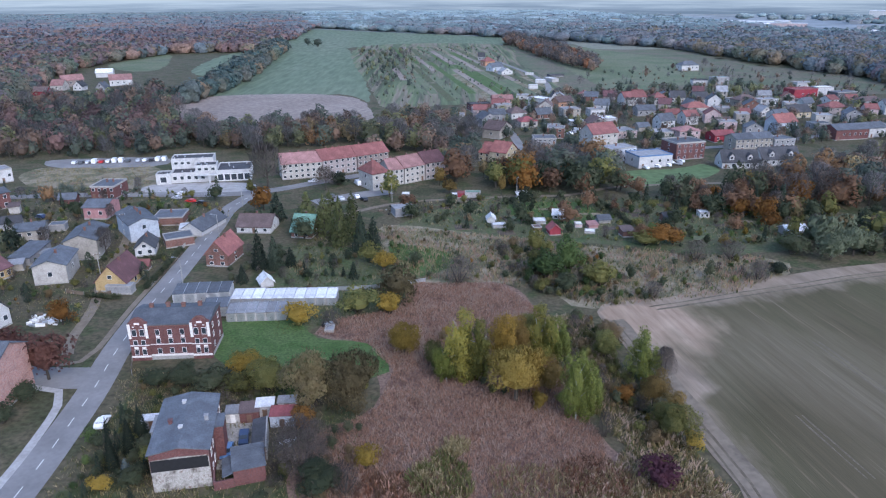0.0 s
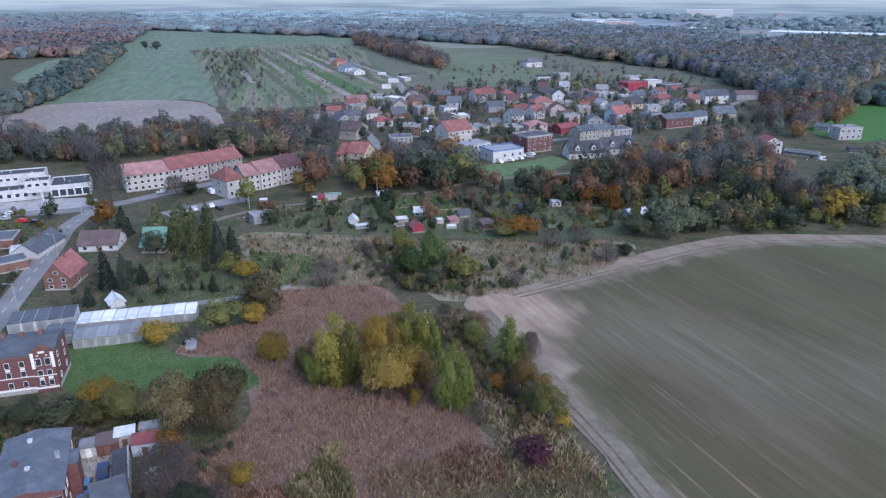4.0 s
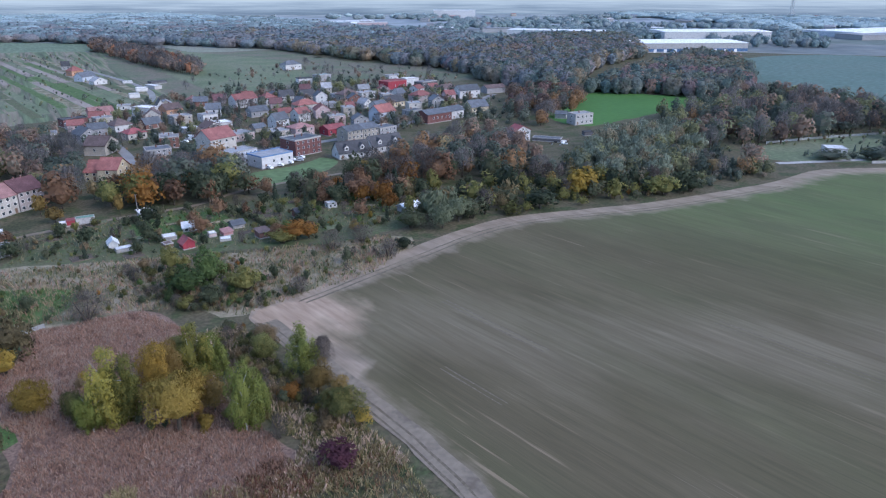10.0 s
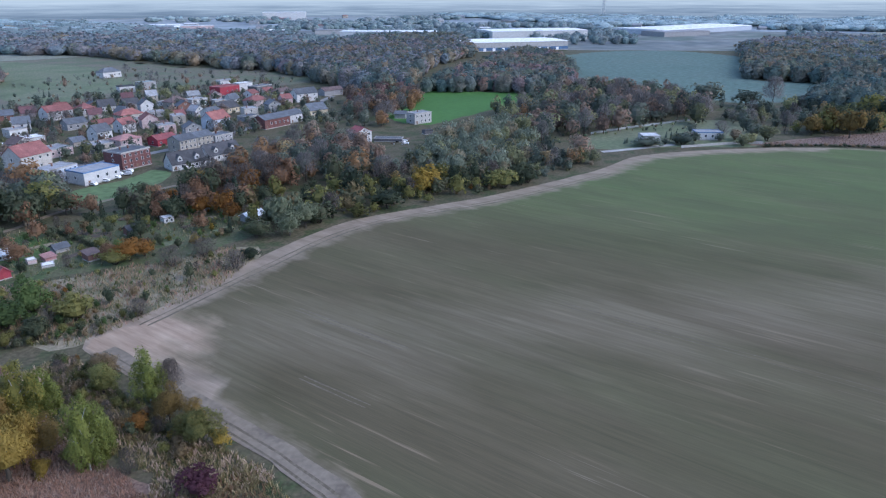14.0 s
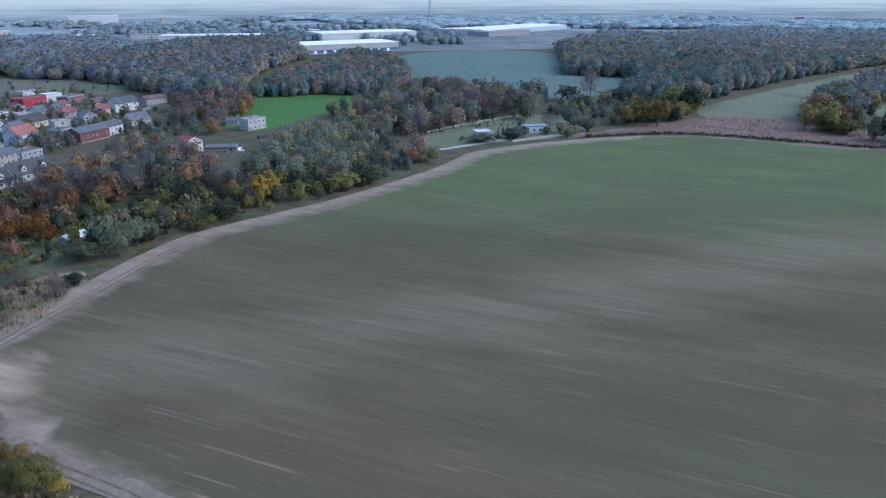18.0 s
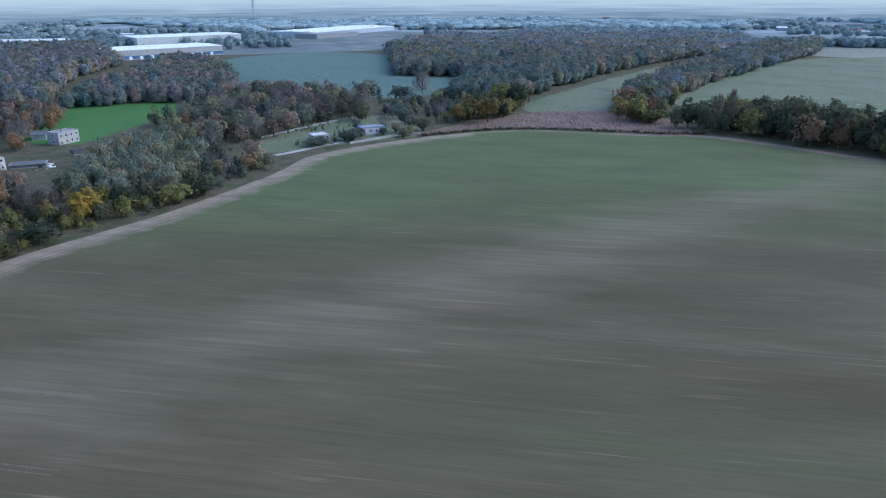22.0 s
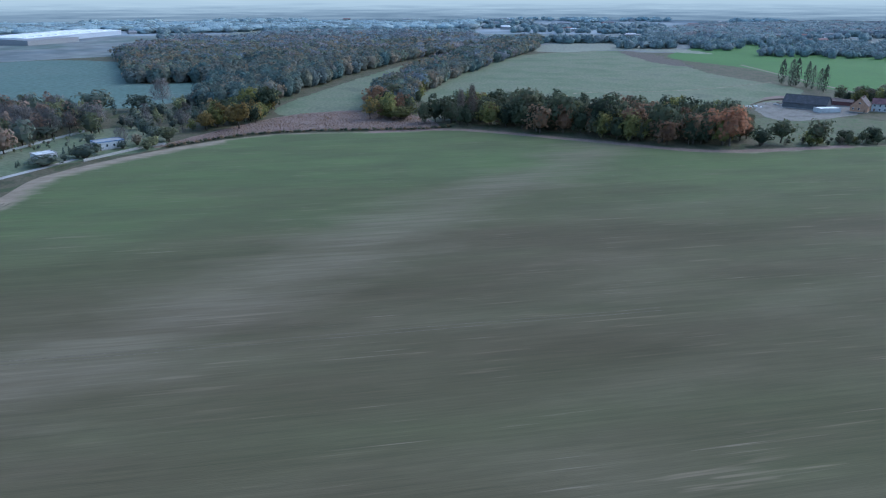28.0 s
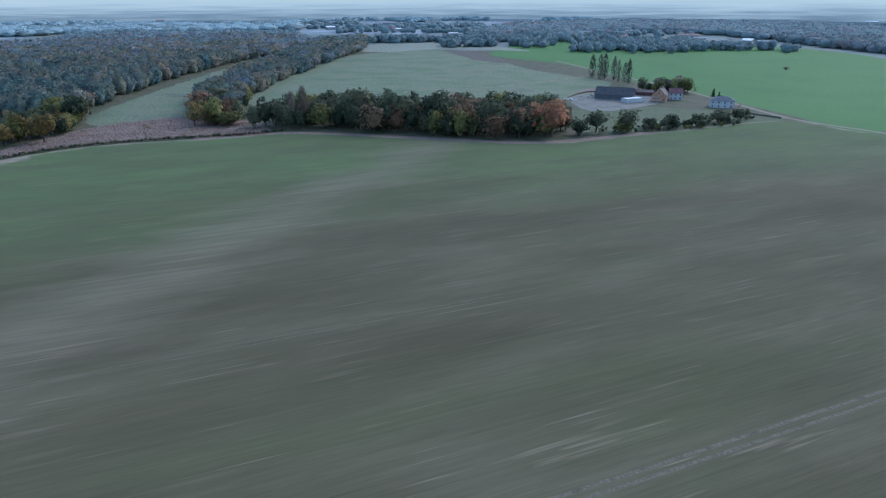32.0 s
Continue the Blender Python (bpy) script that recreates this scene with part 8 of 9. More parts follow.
plant("bush_dark", -86.4, 123.3, 9.0, 4.4)
plant("bush_dark", -84.9, 114.3, 6.1, 4.7)
plant("tree_russetdark", -98.5, 140.2, 10.6, 8.0)
plant("bush_bare", -28.1, 155.8, 6.7, 3.7)
plant("spruce", -55.0, 193.9, 6.7, 13.1)
plant("spruce", -50.2, 192.9, 6.6, 11.3)
plant("spruce", -46.0, 195.6, 5.3, 6.5)
plant("spruce", -25.9, 207.1, 7.6, 14.6)
plant("spruce", -22.2, 210.1, 7.3, 11.8)
plant("pine", -48.2, 235.6, 12.1, 12.3)
plant("pine", -40.4, 224.4, 10.8, 14.6)
plant("pine", -33.6, 214.3, 10.3, 16.7)
plant("pine", -30.7, 224.3, 10.7, 15.4)
plant("pine", -41.2, 242.7, 10.4, 10.6)
plant("tree_dark", -46.3, 219.8, 10.3, 7.8)
plant("spruce", -57.1, 182.7, 4.4, 6.2)
plant("tree_orange", -67.7, 252.6, 10.5, 10.4)
plant("spruce", -60.0, 241.2, 8.9, 11.0)
plant("tree_dark", -67.4, 236.1, 9.1, 6.2)
plant("tree_bare", -72.3, 278.5, 17.6, 19.9)
plant("spruce", -25.8, 185.8, 4.0, 5.6)
plant("spruce", -32.0, 187.5, 1.8, 2.8)
plant("spruce", -34.2, 188.0, 1.8, 2.8)
plant("spruce", -29.0, 187.5, 1.8, 3.2)
plant("tree_olive", -21.3, 270.0, 10.0, 11.5)
plant("tree_yellow", -1.3, 287.3, 6.2, 9.3)
plant("tree_yellow", 2.6, 274.7, 7.8, 6.6)
plant("cypress", -94.1, 281.4, 2.5, 6.2)
plant("tree_dark", -90.3, 266.2, 8.0, 6.8)
plant("tree_olive", -78.3, 274.8, 4.8, 7.0)
plant("tree_dark", -151.1, 270.6, 7.2, 5.9)
plant("cypress", -104.6, 191.7, 3.8, 6.3)
plant("cypress", -85.9, 185.1, 3.2, 5.8)
plant("tree_dark", -133.0, 242.3, 6.0, 8.3)
plant("spruce", -138.8, 211.3, 8.6, 11.1)
plant("tree_bare", -106.1, 205.5, 7.9, 9.1)
plant("cypress", -111.1, 169.8, 2.8, 5.7)
plant("bush_dark", -44.6, 289.6, 12.2, 5.9)
plant("tree_bare", -48.7, 280.5, 10.9, 10.0)
plant("bush_green", 29.6, 185.8, 13.0, 9.6)
plant("bush_green", 36.9, 190.1, 11.0, 11.5)
plant("tree_olive", 29.2, 204.4, 8.2, 8.9)
plant("bush_olive", 43.8, 179.3, 11.8, 8.7)
plant("bush_dark", 33.6, 175.4, 8.5, 6.6)
plant("bush_dark", 53.8, 184.4, 3.7, 5.2)
plant("tree_dark", 76.8, 185.2, 4.5, 5.5)
plant("bush_bare", 56.6, 171.5, 7.3, 4.5)
plant("bush_bare", 90.1, 183.7, 8.8, 5.7)
plant("bush_dark", 97.4, 187.4, 7.2, 4.4)
plant("bush_bare", 88.8, 201.1, 11.2, 5.4)
plant("bush_bare", 77.6, 199.3, 10.9, 6.1)
plant("bush_olive", 65.6, 212.8, 12.5, 5.7)
plant("willow_silver", 120.5, 209.0, 13.4, 12.0)
plant("willow_silver", 118.8, 198.9, 11.7, 9.1)
plant("willow_silver", 127.7, 202.4, 11.3, 10.0)
plant("willow_silver", 132.1, 216.5, 10.6, 9.4)
plant("bush_dark", 109.8, 204.8, 13.7, 8.0)
plant("bush_dark", 134.0, 203.5, 12.3, 8.9)
plant("tree_yellow", 90.5, 210.1, 4.3, 4.9)
plant("tree_orange", 70.2, 212.7, 12.5, 7.6)
plant("tree_orange", 75.0, 213.4, 7.7, 5.7)
plant("spruce", 124.0, 244.4, 6.5, 11.8)
plant("spruce", 123.4, 250.0, 6.1, 10.8)
plant("tree_dark", 131.2, 236.8, 9.1, 9.0)
plant("spruce", 87.7, 250.5, 2.7, 5.7)
plant("spruce", 144.0, 228.0, 6.4, 7.1)
plant("tree_dark", 98.2, 244.4, 11.0, 9.7)
plant("tree_yellow", 24.0, 273.3, 4.2, 9.4)
plant("tree_yellow", 18.0, 301.0, 5.5, 9.1)
plant("tree_orange", 33.1, 289.3, 14.5, 14.5)
plant("tree_orange", 69.2, 318.5, 15.0, 15.7)
plant("tree_dark", 51.6, 299.2, 17.5, 14.9)
plant("spruce", 125.0, 248.0, 6.1, 10.8)
plant("tree_dark", 161.5, 218.5, 13.6, 14.0)
plant("tree_yellow", 192.1, 242.2, 11.8, 9.2)
plant("bush_yellow", 186.9, 206.2, 13.9, 12.1)
plant("bush_orange", 155.1, 218.6, 6.8, 6.6)
plant("tree_dark", 163.2, 200.2, 15.1, 8.3)
plant("bush_olive", 148.7, 200.0, 9.6, 5.4)
plant("willow_silver", 216.9, 215.5, 11.2, 10.5)
plant("willow_silver", 241.8, 226.1, 13.6, 12.0)
plant("bush_olive", 217.9, 188.5, 14.3, 9.2)
plant("bush_dark", 231.6, 187.3, 13.8, 8.4)
plant("tree_yellow", 381.8, 303.3, 17.5, 11.2)
plant("bush_yellow", 194.5, 208.8, 16.5, 11.0)
plant("tree_olive", 214.0, 191.6, 11.0, 8.6)
plant("tree_yellow", 263.8, 201.9, 9.3, 8.0)
plant("bush_dark", 230.6, 190.6, 12.4, 9.8)
plant("tree_orange", 274.5, 193.9, 10.0, 9.6)
plant("tree_russet", 293.4, 202.9, 14.6, 12.2)
plant("tree_dark", 410.3, 227.8, 15.3, 8.9)
plant("bush_dark", 355.3, 179.7, 16.3, 7.0)
plant("bush_dark", 337.3, 191.2, 19.0, 5.8)
plant("tree_dark", 515.1, 215.7, 22.6, 13.5)
plant("tree_bare", 516.8, 198.2, 18.0, 21.9)
plant("cypress", 494.5, 224.2, 5.3, 10.6)
plant("tree_dark", 492.8, 236.0, 30.8, 18.8)
plant("bush_olive", 384.2, 155.7, 12.2, 6.3)
plant("tree_yellow", 432.5, 140.8, 13.4, 12.1)
plant("tree_yellow", 439.5, 122.6, 18.6, 18.2)
plant("tree_yellow", 452.6, 136.0, 15.4, 16.0)
plant("tree_olive", 509.8, 132.8, 19.7, 19.8)
plant("tree_dark", 503.2, 118.9, 21.0, 21.6)
plant("bush_olive", 398.3, 152.4, 15.3, 10.1)
plant("bush_dark", 402.4, 161.5, 10.7, 9.0)
plant("bush_olive", 374.4, 155.3, 8.7, 5.9)
plant("tree_russet", 518.6, 42.8, 25.3, 17.7)
plant("tree_dark", 538.7, 30.5, 26.2, 18.8)
plant("bush_olive", 472.5, 22.1, 26.8, 10.0)
plant("tree_yellow", 473.9, 43.2, 13.2, 16.4)
plant("tree_olive", 474.4, 29.9, 15.5, 18.7)
plant("bush_olive", 475.5, 30.0, 19.4, 7.5)
plant("tree_bare", 449.1, -24.4, 7.4, 24.9)
plant("tree_bare", 453.3, -17.3, 6.7, 21.6)
plant("tree_dark", 447.8, -59.0, 25.6, 28.0)
plant("tree_dark", 427.7, -77.5, 24.7, 26.9)
plant("tree_dark", 414.4, -99.0, 24.2, 24.9)
plant("tree_russet", 401.6, -115.9, 17.1, 21.2)
plant("tree_dark", 392.4, -129.6, 20.2, 23.8)
plant("tree_russet", 384.8, -144.7, 16.8, 18.5)
plant("tree_rust", 379.6, -163.4, 21.5, 22.4)
plant("tree_rust", 389.4, -154.4, 17.1, 20.6)
plant("tree_dark", 387.0, -195.2, 17.7, 15.5)
plant("tree_dark", 383.0, -213.9, 15.7, 15.4)
plant("bush_dark", 380.1, -180.9, 13.8, 11.1)
plant("tree_olive", 396.8, -121.1, 12.2, 12.8)
plant("bush_dark", 390.8, -234.2, 13.4, 7.0)
plant("bush_dark", 389.0, -248.9, 13.6, 9.1)
plant("bush_dark", 389.3, -267.4, 17.7, 8.4)
plant("bush_dark", 396.6, -288.9, 18.3, 9.4)
plant("bush_olive", 385.3, -211.7, 14.4, 7.5)
plant("tree_dark", 564.2, -342.5, 13.9, 9.8)
plant("tree_dark", 539.6, -347.0, 15.6, 12.2)
plant("spruce", 509.2, -360.4, 5.1, 7.3)
plant("spruce", 496.2, -356.7, 5.0, 6.2)
plant("poplar", 668.3, -328.6, 9.0, 22.3)
plant("poplar", 652.0, -329.4, 9.0, 24.0)
plant("poplar", 655.4, -336.0, 9.5, 24.2)
plant("poplar", 639.3, -337.7, 8.0, 22.6)
plant("poplar", 629.3, -337.4, 7.0, 20.2)
plant("poplar", 619.1, -338.6, 7.0, 18.8)
plant("poplar", 605.7, -335.5, 8.0, 22.7)
plant("bush_dark", 682.0, -571.9, 7.2, 3.7)
plant("bush_dark", -204.6, 1102.4, 14.5, 11.5)
plant("bush_dark", -186.3, 1080.5, 19.5, 12.9)
plant("spruce", 161.9, 625.6, 3.2, 4.9)
plant("spruce", 165.8, 625.5, 3.2, 4.9)
AREA_B1 = [(-39, 327), (-33, 441), (-1, 441), (18, 379), (11, 295), (3, 285), (-7, 345), (-24, 354)]
AREA_B2 = [(16, 285), (17, 302), (38, 323), (59, 343), (81, 325), (75, 277), (49, 268)]
AREA_B0 = [(-147, 370), (-154, 419), (-117, 406), (-78, 429), (-46, 422), (-29, 380), (-43, 368), (-79, 363), (-96, 350), (-121, 364)]
AREA_BL = [(-234, 336), (-343, 505), (-288, 517), (-250, 536), (-222, 575), (-178, 477), (-142, 374), (-171, 356)]
AREA_BR = [(104, 268), (148, 297), (209, 325), (222, 299), (210, 264), (188, 231), (161, 249), (124, 248)]
AREA_BW = [(219, 248), (275, 283), (315, 289), (320, 259), (257, 203), (220, 200), (199, 229)]
AREA_BE = [(153, 198), (179, 202), (208, 190), (241, 187), (278, 184), (293, 198), (255, 205), (222, 202), (191, 223), (161, 212)]
AREA_BM = [(414, 335), (511, 358), (511, 296), (478, 223), (421, 191), (409, 223), (346, 228), (296, 234)]
AREA_BN = [(349, 322), (405, 325), (300, 235), (321, 268)]
AREA_BD = [(456, 10), (443, -33), (411, -78), (383, -130), (374, -164), (409, -189), (459, -195), (484, -91), (510, -38)]
AREA_BDB = [(487, 50), (572, 49), (667, 25), (666, 4), (486, 15), (463, 18)]
AREA_BDC = [(528, 143), (590, 126), (465, 112), (444, 132), (434, 147), (501, 156)]
AREA_HEDGEF = [(377, -185), (379, -220), (381, -256), (400, -315), (419, -325), (409, -274), (399, -227)]
AREA_ALLOT = [(-18, 261), (17, 268), (71, 267), (116, 271), (139, 259), (119, 217), (84, 209), (50, 217), (19, 226), (-13, 236)]
AREA_SCR = [(17, 210), (40, 215), (49, 204), (52, 174), (41, 167), (27, 174), (19, 190)]
AREA_SCRB = [(53, 174), (69, 199), (99, 201), (103, 194), (80, 176)]
AREA_RBUSH = [(24, 137), (30, 160), (37, 160), (40, 142), (40, 123), (43, 108), (38, 108), (33, 119), (28, 123)]
AREA_VILL = [(2, 441), (52, 552), (147, 582), (253, 615), (340, 577), (248, 390), (193, 368), (141, 369), (100, 349), (66, 371), (37, 386)]
AREA_HAML = [(-114, 161), (-184, 279), (-153, 288), (-106, 278), (-76, 247), (-83, 211), (-88, 183), (-91, 155)]
AREA_W1 = [(-327, 447), (-2390, 3453), (-533, 2641), (-286, 1555), (-248, 1124), (-255, 951), (-309, 980), (-361, 955), (-393, 828), (-371, 675), (-301, 504)]
AREA_W1B = [(-190, 489), (-204, 670), (-222, 821), (-251, 1100), (-216, 976), (-176, 628), (-187, 515)]
AREA_W2 = [(-310, 1653), (-564, 3091), (293, 3249), (652, 1805), (657, 1370), (732, 1148), (423, 651), (374, 708), (358, 800), (329, 1008), (243, 1123), (116, 1268)]
AREA_W2B = [(396, 752), (542, 799), (790, 771), (671, 644), (588, 607), (426, 513), (389, 569)]
AREA_W3 = [(558, 853), (761, 969), (921, 921), (686, 658), (526, 567), (380, 438), (348, 443), (376, 566)]
AREA_W3B = [(391, 430), (559, 519), (719, 611), (747, 588), (625, 447), (504, 364), (452, 370), (436, 404)]
AREA_W4 = [(687, 294), (1077, 463), (1283, 461), (1578, 318), (1525, -84), (1133, -66), (938, 32), (748, 92), (586, 122), (517, 135), (511, 176), (685, 209)]
AREA_W5 = [(520, 45), (606, 44), (746, 18), (946, -40), (1003, -60), (899, -55), (748, -5), (613, 20), (528, 21)]
AREA_W4B = [(526, 46), (596, 49), (676, 36), (888, -9), (1284, -113), (1385, -197), (1141, -159), (779, -39), (606, 11), (531, 20)]
AREA_W6 = [(1439, -424), (1274, -565), (1543, -754), (1382, -942), (1073, -902), (804, -862), (1303, -1384), (1783, -1488), (2137, -1140), (1904, -674)]
AREA_W7 = [(1969, 2326), (2025, 1316), (2078, 749), (2275, -117), (1840, -98), (1666, 600), (1308, 851), (1538, 1140)]
AREA_WROW = [(95, 1131), (119, 1268), (158, 997), (172, 782), (150, 706), (125, 849)]
AREA_UNDER = [(-41, 148), (-49, 216), (-17, 233), (-7, 182), (-14, 165), (-27, 160)]
AREA_BELOW = [(94, 214), (116, 271), (124, 248), (183, 228), (212, 264), (211, 239), (220, 200), (278, 184), (208, 189), (178, 201), (154, 199)]
AREA_EASTB = [(403, 326), (519, 353), (478, 223), (402, 195), (337, 225), (289, 226)]
AREA_STRIPB = [(-116, 1039), (82, 1084), (73, 620), (-1, 510), (-36, 474), (-56, 571)]
AREA_BANK = [(25, 160), (37, 160), (39, 137), (44, 110), (48, 91), (20, 91), (33, 105), (30, 115), (25, 125)]
AREA_VERGE = [(-69, 135), (-63, 120), (-60, 105), (-59, 93), (-40, 92), (-47, 124), (-60, 133)]
AREA_REEDS = [(-8, 182), (17, 181), (24, 165), (25, 148), (25, 125), (29, 111), (30, 92), (-22, 90), (-24, 110), (-13, 119), (-11, 134), (-18, 146), (-31, 151), (-26, 159), (-12, 165)]
AREA_SCRUB = [(-21, 233), (22, 221), (57, 209), (99, 201), (102, 190), (80, 174), (39, 165), (30, 174), (15, 182), (-11, 186)]
AREA_REEDB = [(380, 154), (457, 122), (496, 94), (515, 44), (479, 7), (438, -3), (435, 20), (433, 40), (432, 81), (420, 112)]
BELT = {"tree_russet": 3, "tree_bare": 3, "tree_olive": 2, "tree_dark": 2, "tree_orange": 1, "tree_yellow": 1}
DARK = {"tree_dark": 5, "tree_russet": 2, "tree_olive": 2, "tree_bare": 2, "tree_orange": 1}
GARDEN_MIX = {"bush_dark": 3, "bush_olive": 2, "bush_bare": 2, "tree_dark": 1, "spruce": 1, "bush_yellow": 0.4, "bush_brown": 0.8, "bush_green": 1.2, "tree_orange": 0.2}
WILLOWS = {"willow_silver": 4, "willow_grey": 1, "tree_olive": 1, "bush_dark": 1}
EDGE = {"bush_dark": 3, "bush_bare": 3, "bush_olive": 2, "bush_brown": 1, "tree_olive": 1}
scatter(AREA_B1, 8.5, BELT, (10, 15), 1, joined="apartment_belt", label="belt of russet and bare trees behind the apartments", lod=1)
scatter(AREA_B2, 7.5, DARK | {"tree_orange": 3}, (9, 14), 2)
scatter(AREA_B0, 9.0, BELT | {"tree_dark": 4}, (9, 14), 3, joined="slope_belt", label="belt of mixed autumn trees below the ploughed field", lod=1)
scatter(AREA_BL, 11.0, {"tree_dark": 5, "tree_russet": 3, "tree_bare": 4, "tree_russetdark": 3, "tree_olive": 2}, (9, 15), 4, joined="forest_edge", label="dark autumn forest edge behind the hamlet", lod=2)
scatter(AREA_BR, 8.0, {"tree_bare": 4, "tree_dark": 4, "tree_orange": 2, "tree_russet": 2, "tree_yellow": 1, "spruce": 1}, (8, 15), 5, joined="orchard_belt", label="tall bare and dark trees behind the allotments", lod=1)
scatter(AREA_BW, 8.0, WILLOWS, (8, 12), 6, joined="willow_thicket", label="thicket of silvery grey-green willows", lod=1)
scatter(AREA_BE, 6.5, EDGE, (5, 8), 7, joined="field_hedge", label="uneven shrub hedge along the field edge", lod=1)
scatter(AREA_BM, 11.0, {"tree_dark": 4, "tree_russet": 4, "tree_bare": 3, "tree_olive": 2}, (11, 17), 8, joined="meadow_belt", label="dark brown belt of trees beyond the gardens", lod=2)
scatter(AREA_BN, 10.0, DARK, (9, 13), 9, joined="garden_belt", label="mixed trees beside the bright meadow", lod=2)
scatter(AREA_BD, 9.0, {"tree_dark": 7, "tree_russet": 2, "tree_olive": 1}, (13, 19), 10, joined="copse", label="dense dark copse at the end of the field", lod=1)
scatter(AREA_BDB, 12.0, {"tree_dark": 4, "tree_olive": 2, "tree_russet": 1}, (10, 15), 11, joined="stream_belt", label="mixed dark trees along the stream", lod=2)
scatter(AREA_BDC, 9.0, {"tree_dark": 3, "tree_yellow": 2, "tree_olive": 2}, (9, 14), 12, joined="birch_belt", label="yellowing trees at the wood edge", lod=2)
scatter(AREA_HEDGEF, 9.0, {"bush_dark": 3, "tree_dark": 1}, (6, 10), 13)
scatter(AREA_ALLOT, 7.0, GARDEN_MIX | {"tree_dark": 2, "tree_russet": 1, "spruce": 2}, (4, 8), 14, keep=0.8)
scatter([(72, 270), (118, 274), (146, 262), (128, 232), (96, 240)], 7.0, {"tree_dark": 4, "tree_russet": 2, "tree_bare": 2, "spruce": 2, "tree_orange": 0.6}, (6, 11), 96, keep=0.7)
scatter(AREA_SCR, 6.0, EDGE | {"bush_green": 3}, (5, 9), 15, keep=0.8)
scatter(AREA_SCRB, 6.5, {"bush_bare": 3, "bush_brown": 2, "bush_dark": 2, "bush_olive": 1}, (3.5, 6), 16, keep=0.7)
scatter(AREA_RBUSH, 4.5, {"bush_dark": 2, "bush_bare": 3, "bush_olive": 1, "bush_brown": 1}, (4, 7), 17, keep=0.8)

# more small houses between the larger ones of the village
g = random.Random(314)
VX, VY = [p[0] for p in AREA_VILL], [p[1] for p in AREA_VILL]
STREET = spline([(41, 352), (41, 375), (40, 403), (38, 440), (60, 500), (90, 600), (88, 700)], 5) + spline([(41, 362), (82, 358), (120, 360), (152, 365), (200, 385), (260, 420), (330, 470)], 5)
INFILL = [("white", "slate", "white"), ("grey", "slate", "grey"), ("cream", "brown", "cream"), ("beige", "grey", "beige"), ("greypink", "maroon", "grey-pink"), ("brickbrown", "slate", "brown brick"), ("pinkpale", "redtile", "pale pink"), ("white", "redtile", "white")]
ROOFWORD = dict(slate="grey-blue", brown="faded brown", grey="pale grey", maroon="dark red-brown", redtile="dull red tiled")
made = 0
for iy in range(40):
    for ix in range(40):
        hx, hy = min(VX) + ix * 21 + g.uniform(-5, 5), min(VY) + iy * 21 + g.uniform(-5, 5)
        yaw, w, d, hh = g.choice([-12, -8, 20, 78, 84]), g.uniform(7.5, 11), g.uniform(7, 9.5), g.choice([3.0, 3.2, 5.6, 5.8])
        wc, rc, word = g.choice(INFILL)
        spots = [(hx + a, hy + b) for a in (-6.5, 0, 6.5) for b in (-6.5, 0, 6.5)]
        if made > 44 or not inside(AREA_VILL, np.array([hx]), np.array([hy]))[0] or not all(clear_of(*p) for p in spots):
            continue
        if min((v.xy - Vector((hx, hy))).length for v in STREET) < 10:
            continue
        flat = g.random() < 0.3
        house(hx, hy, yaw, w, d, hh, "flat" if flat else "gable", 0.4 if flat else g.uniform(2.4, 3.6), wc, "grey" if flat else rc, f"{word} village house with a {'flat grey' if flat else ROOFWORD[rc]} roof", along=g.choice("xy"), rows=2 if hh > 5 else 1, cols=2, chim=1)
        made += 1
scatter(AREA_VILL, 10.0, {"tree_dark": 4, "tree_russet": 2, "tree_olive": 2, "tree_bare": 1, "spruce": 2}, (4, 9), 18, keep=0.75, joined="village_trees", label="dark garden trees between the village houses", lod=2)
scatter(AREA_HAML, 10.0, GARDEN_MIX | {"tree_bare": 1}, (4, 8), 19, keep=0.6)
# woods with drift go over to haze-tinted palettes as they recede
wood("autumn_forest", AREA_W1, ["wood_autumn", "wood_russet", "wood_grey", "wood_blue"], [3, 4, 4, 3], "wide brown autumn forest, haze-tinted blue-grey with distance", seed=21, drift=(350, 2600))
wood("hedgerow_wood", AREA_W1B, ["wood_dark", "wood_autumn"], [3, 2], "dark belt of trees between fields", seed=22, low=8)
wood("distant_forest", AREA_W2, ["wood_autumn", "wood_grey", "wood_blue", "wood_haze"], [3, 4, 4, 3], "distant forest with blue-grey haze in its colours", seed=23, k=0.0135, drift=(450, 2500))
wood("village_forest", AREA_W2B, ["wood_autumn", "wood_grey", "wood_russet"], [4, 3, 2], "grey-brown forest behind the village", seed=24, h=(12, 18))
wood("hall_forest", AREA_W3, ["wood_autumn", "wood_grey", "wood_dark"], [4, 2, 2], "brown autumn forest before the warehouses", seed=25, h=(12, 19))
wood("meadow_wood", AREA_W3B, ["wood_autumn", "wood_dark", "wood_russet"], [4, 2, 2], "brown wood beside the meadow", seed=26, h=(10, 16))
wood("valley_forest", AREA_W4, ["wood_dark", "wood_autumn", "wood_grey", "wood_blue"], [4, 4, 3, 2], "long valley forest, dull autumn colours haze-tinted with distance", seed=27, h=(11, 17), drift=(350, 1700))
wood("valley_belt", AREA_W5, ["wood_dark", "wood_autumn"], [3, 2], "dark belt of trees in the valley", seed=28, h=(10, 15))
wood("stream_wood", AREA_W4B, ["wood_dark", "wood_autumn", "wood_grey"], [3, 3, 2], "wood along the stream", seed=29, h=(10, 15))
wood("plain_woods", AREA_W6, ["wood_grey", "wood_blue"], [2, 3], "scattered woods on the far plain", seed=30)
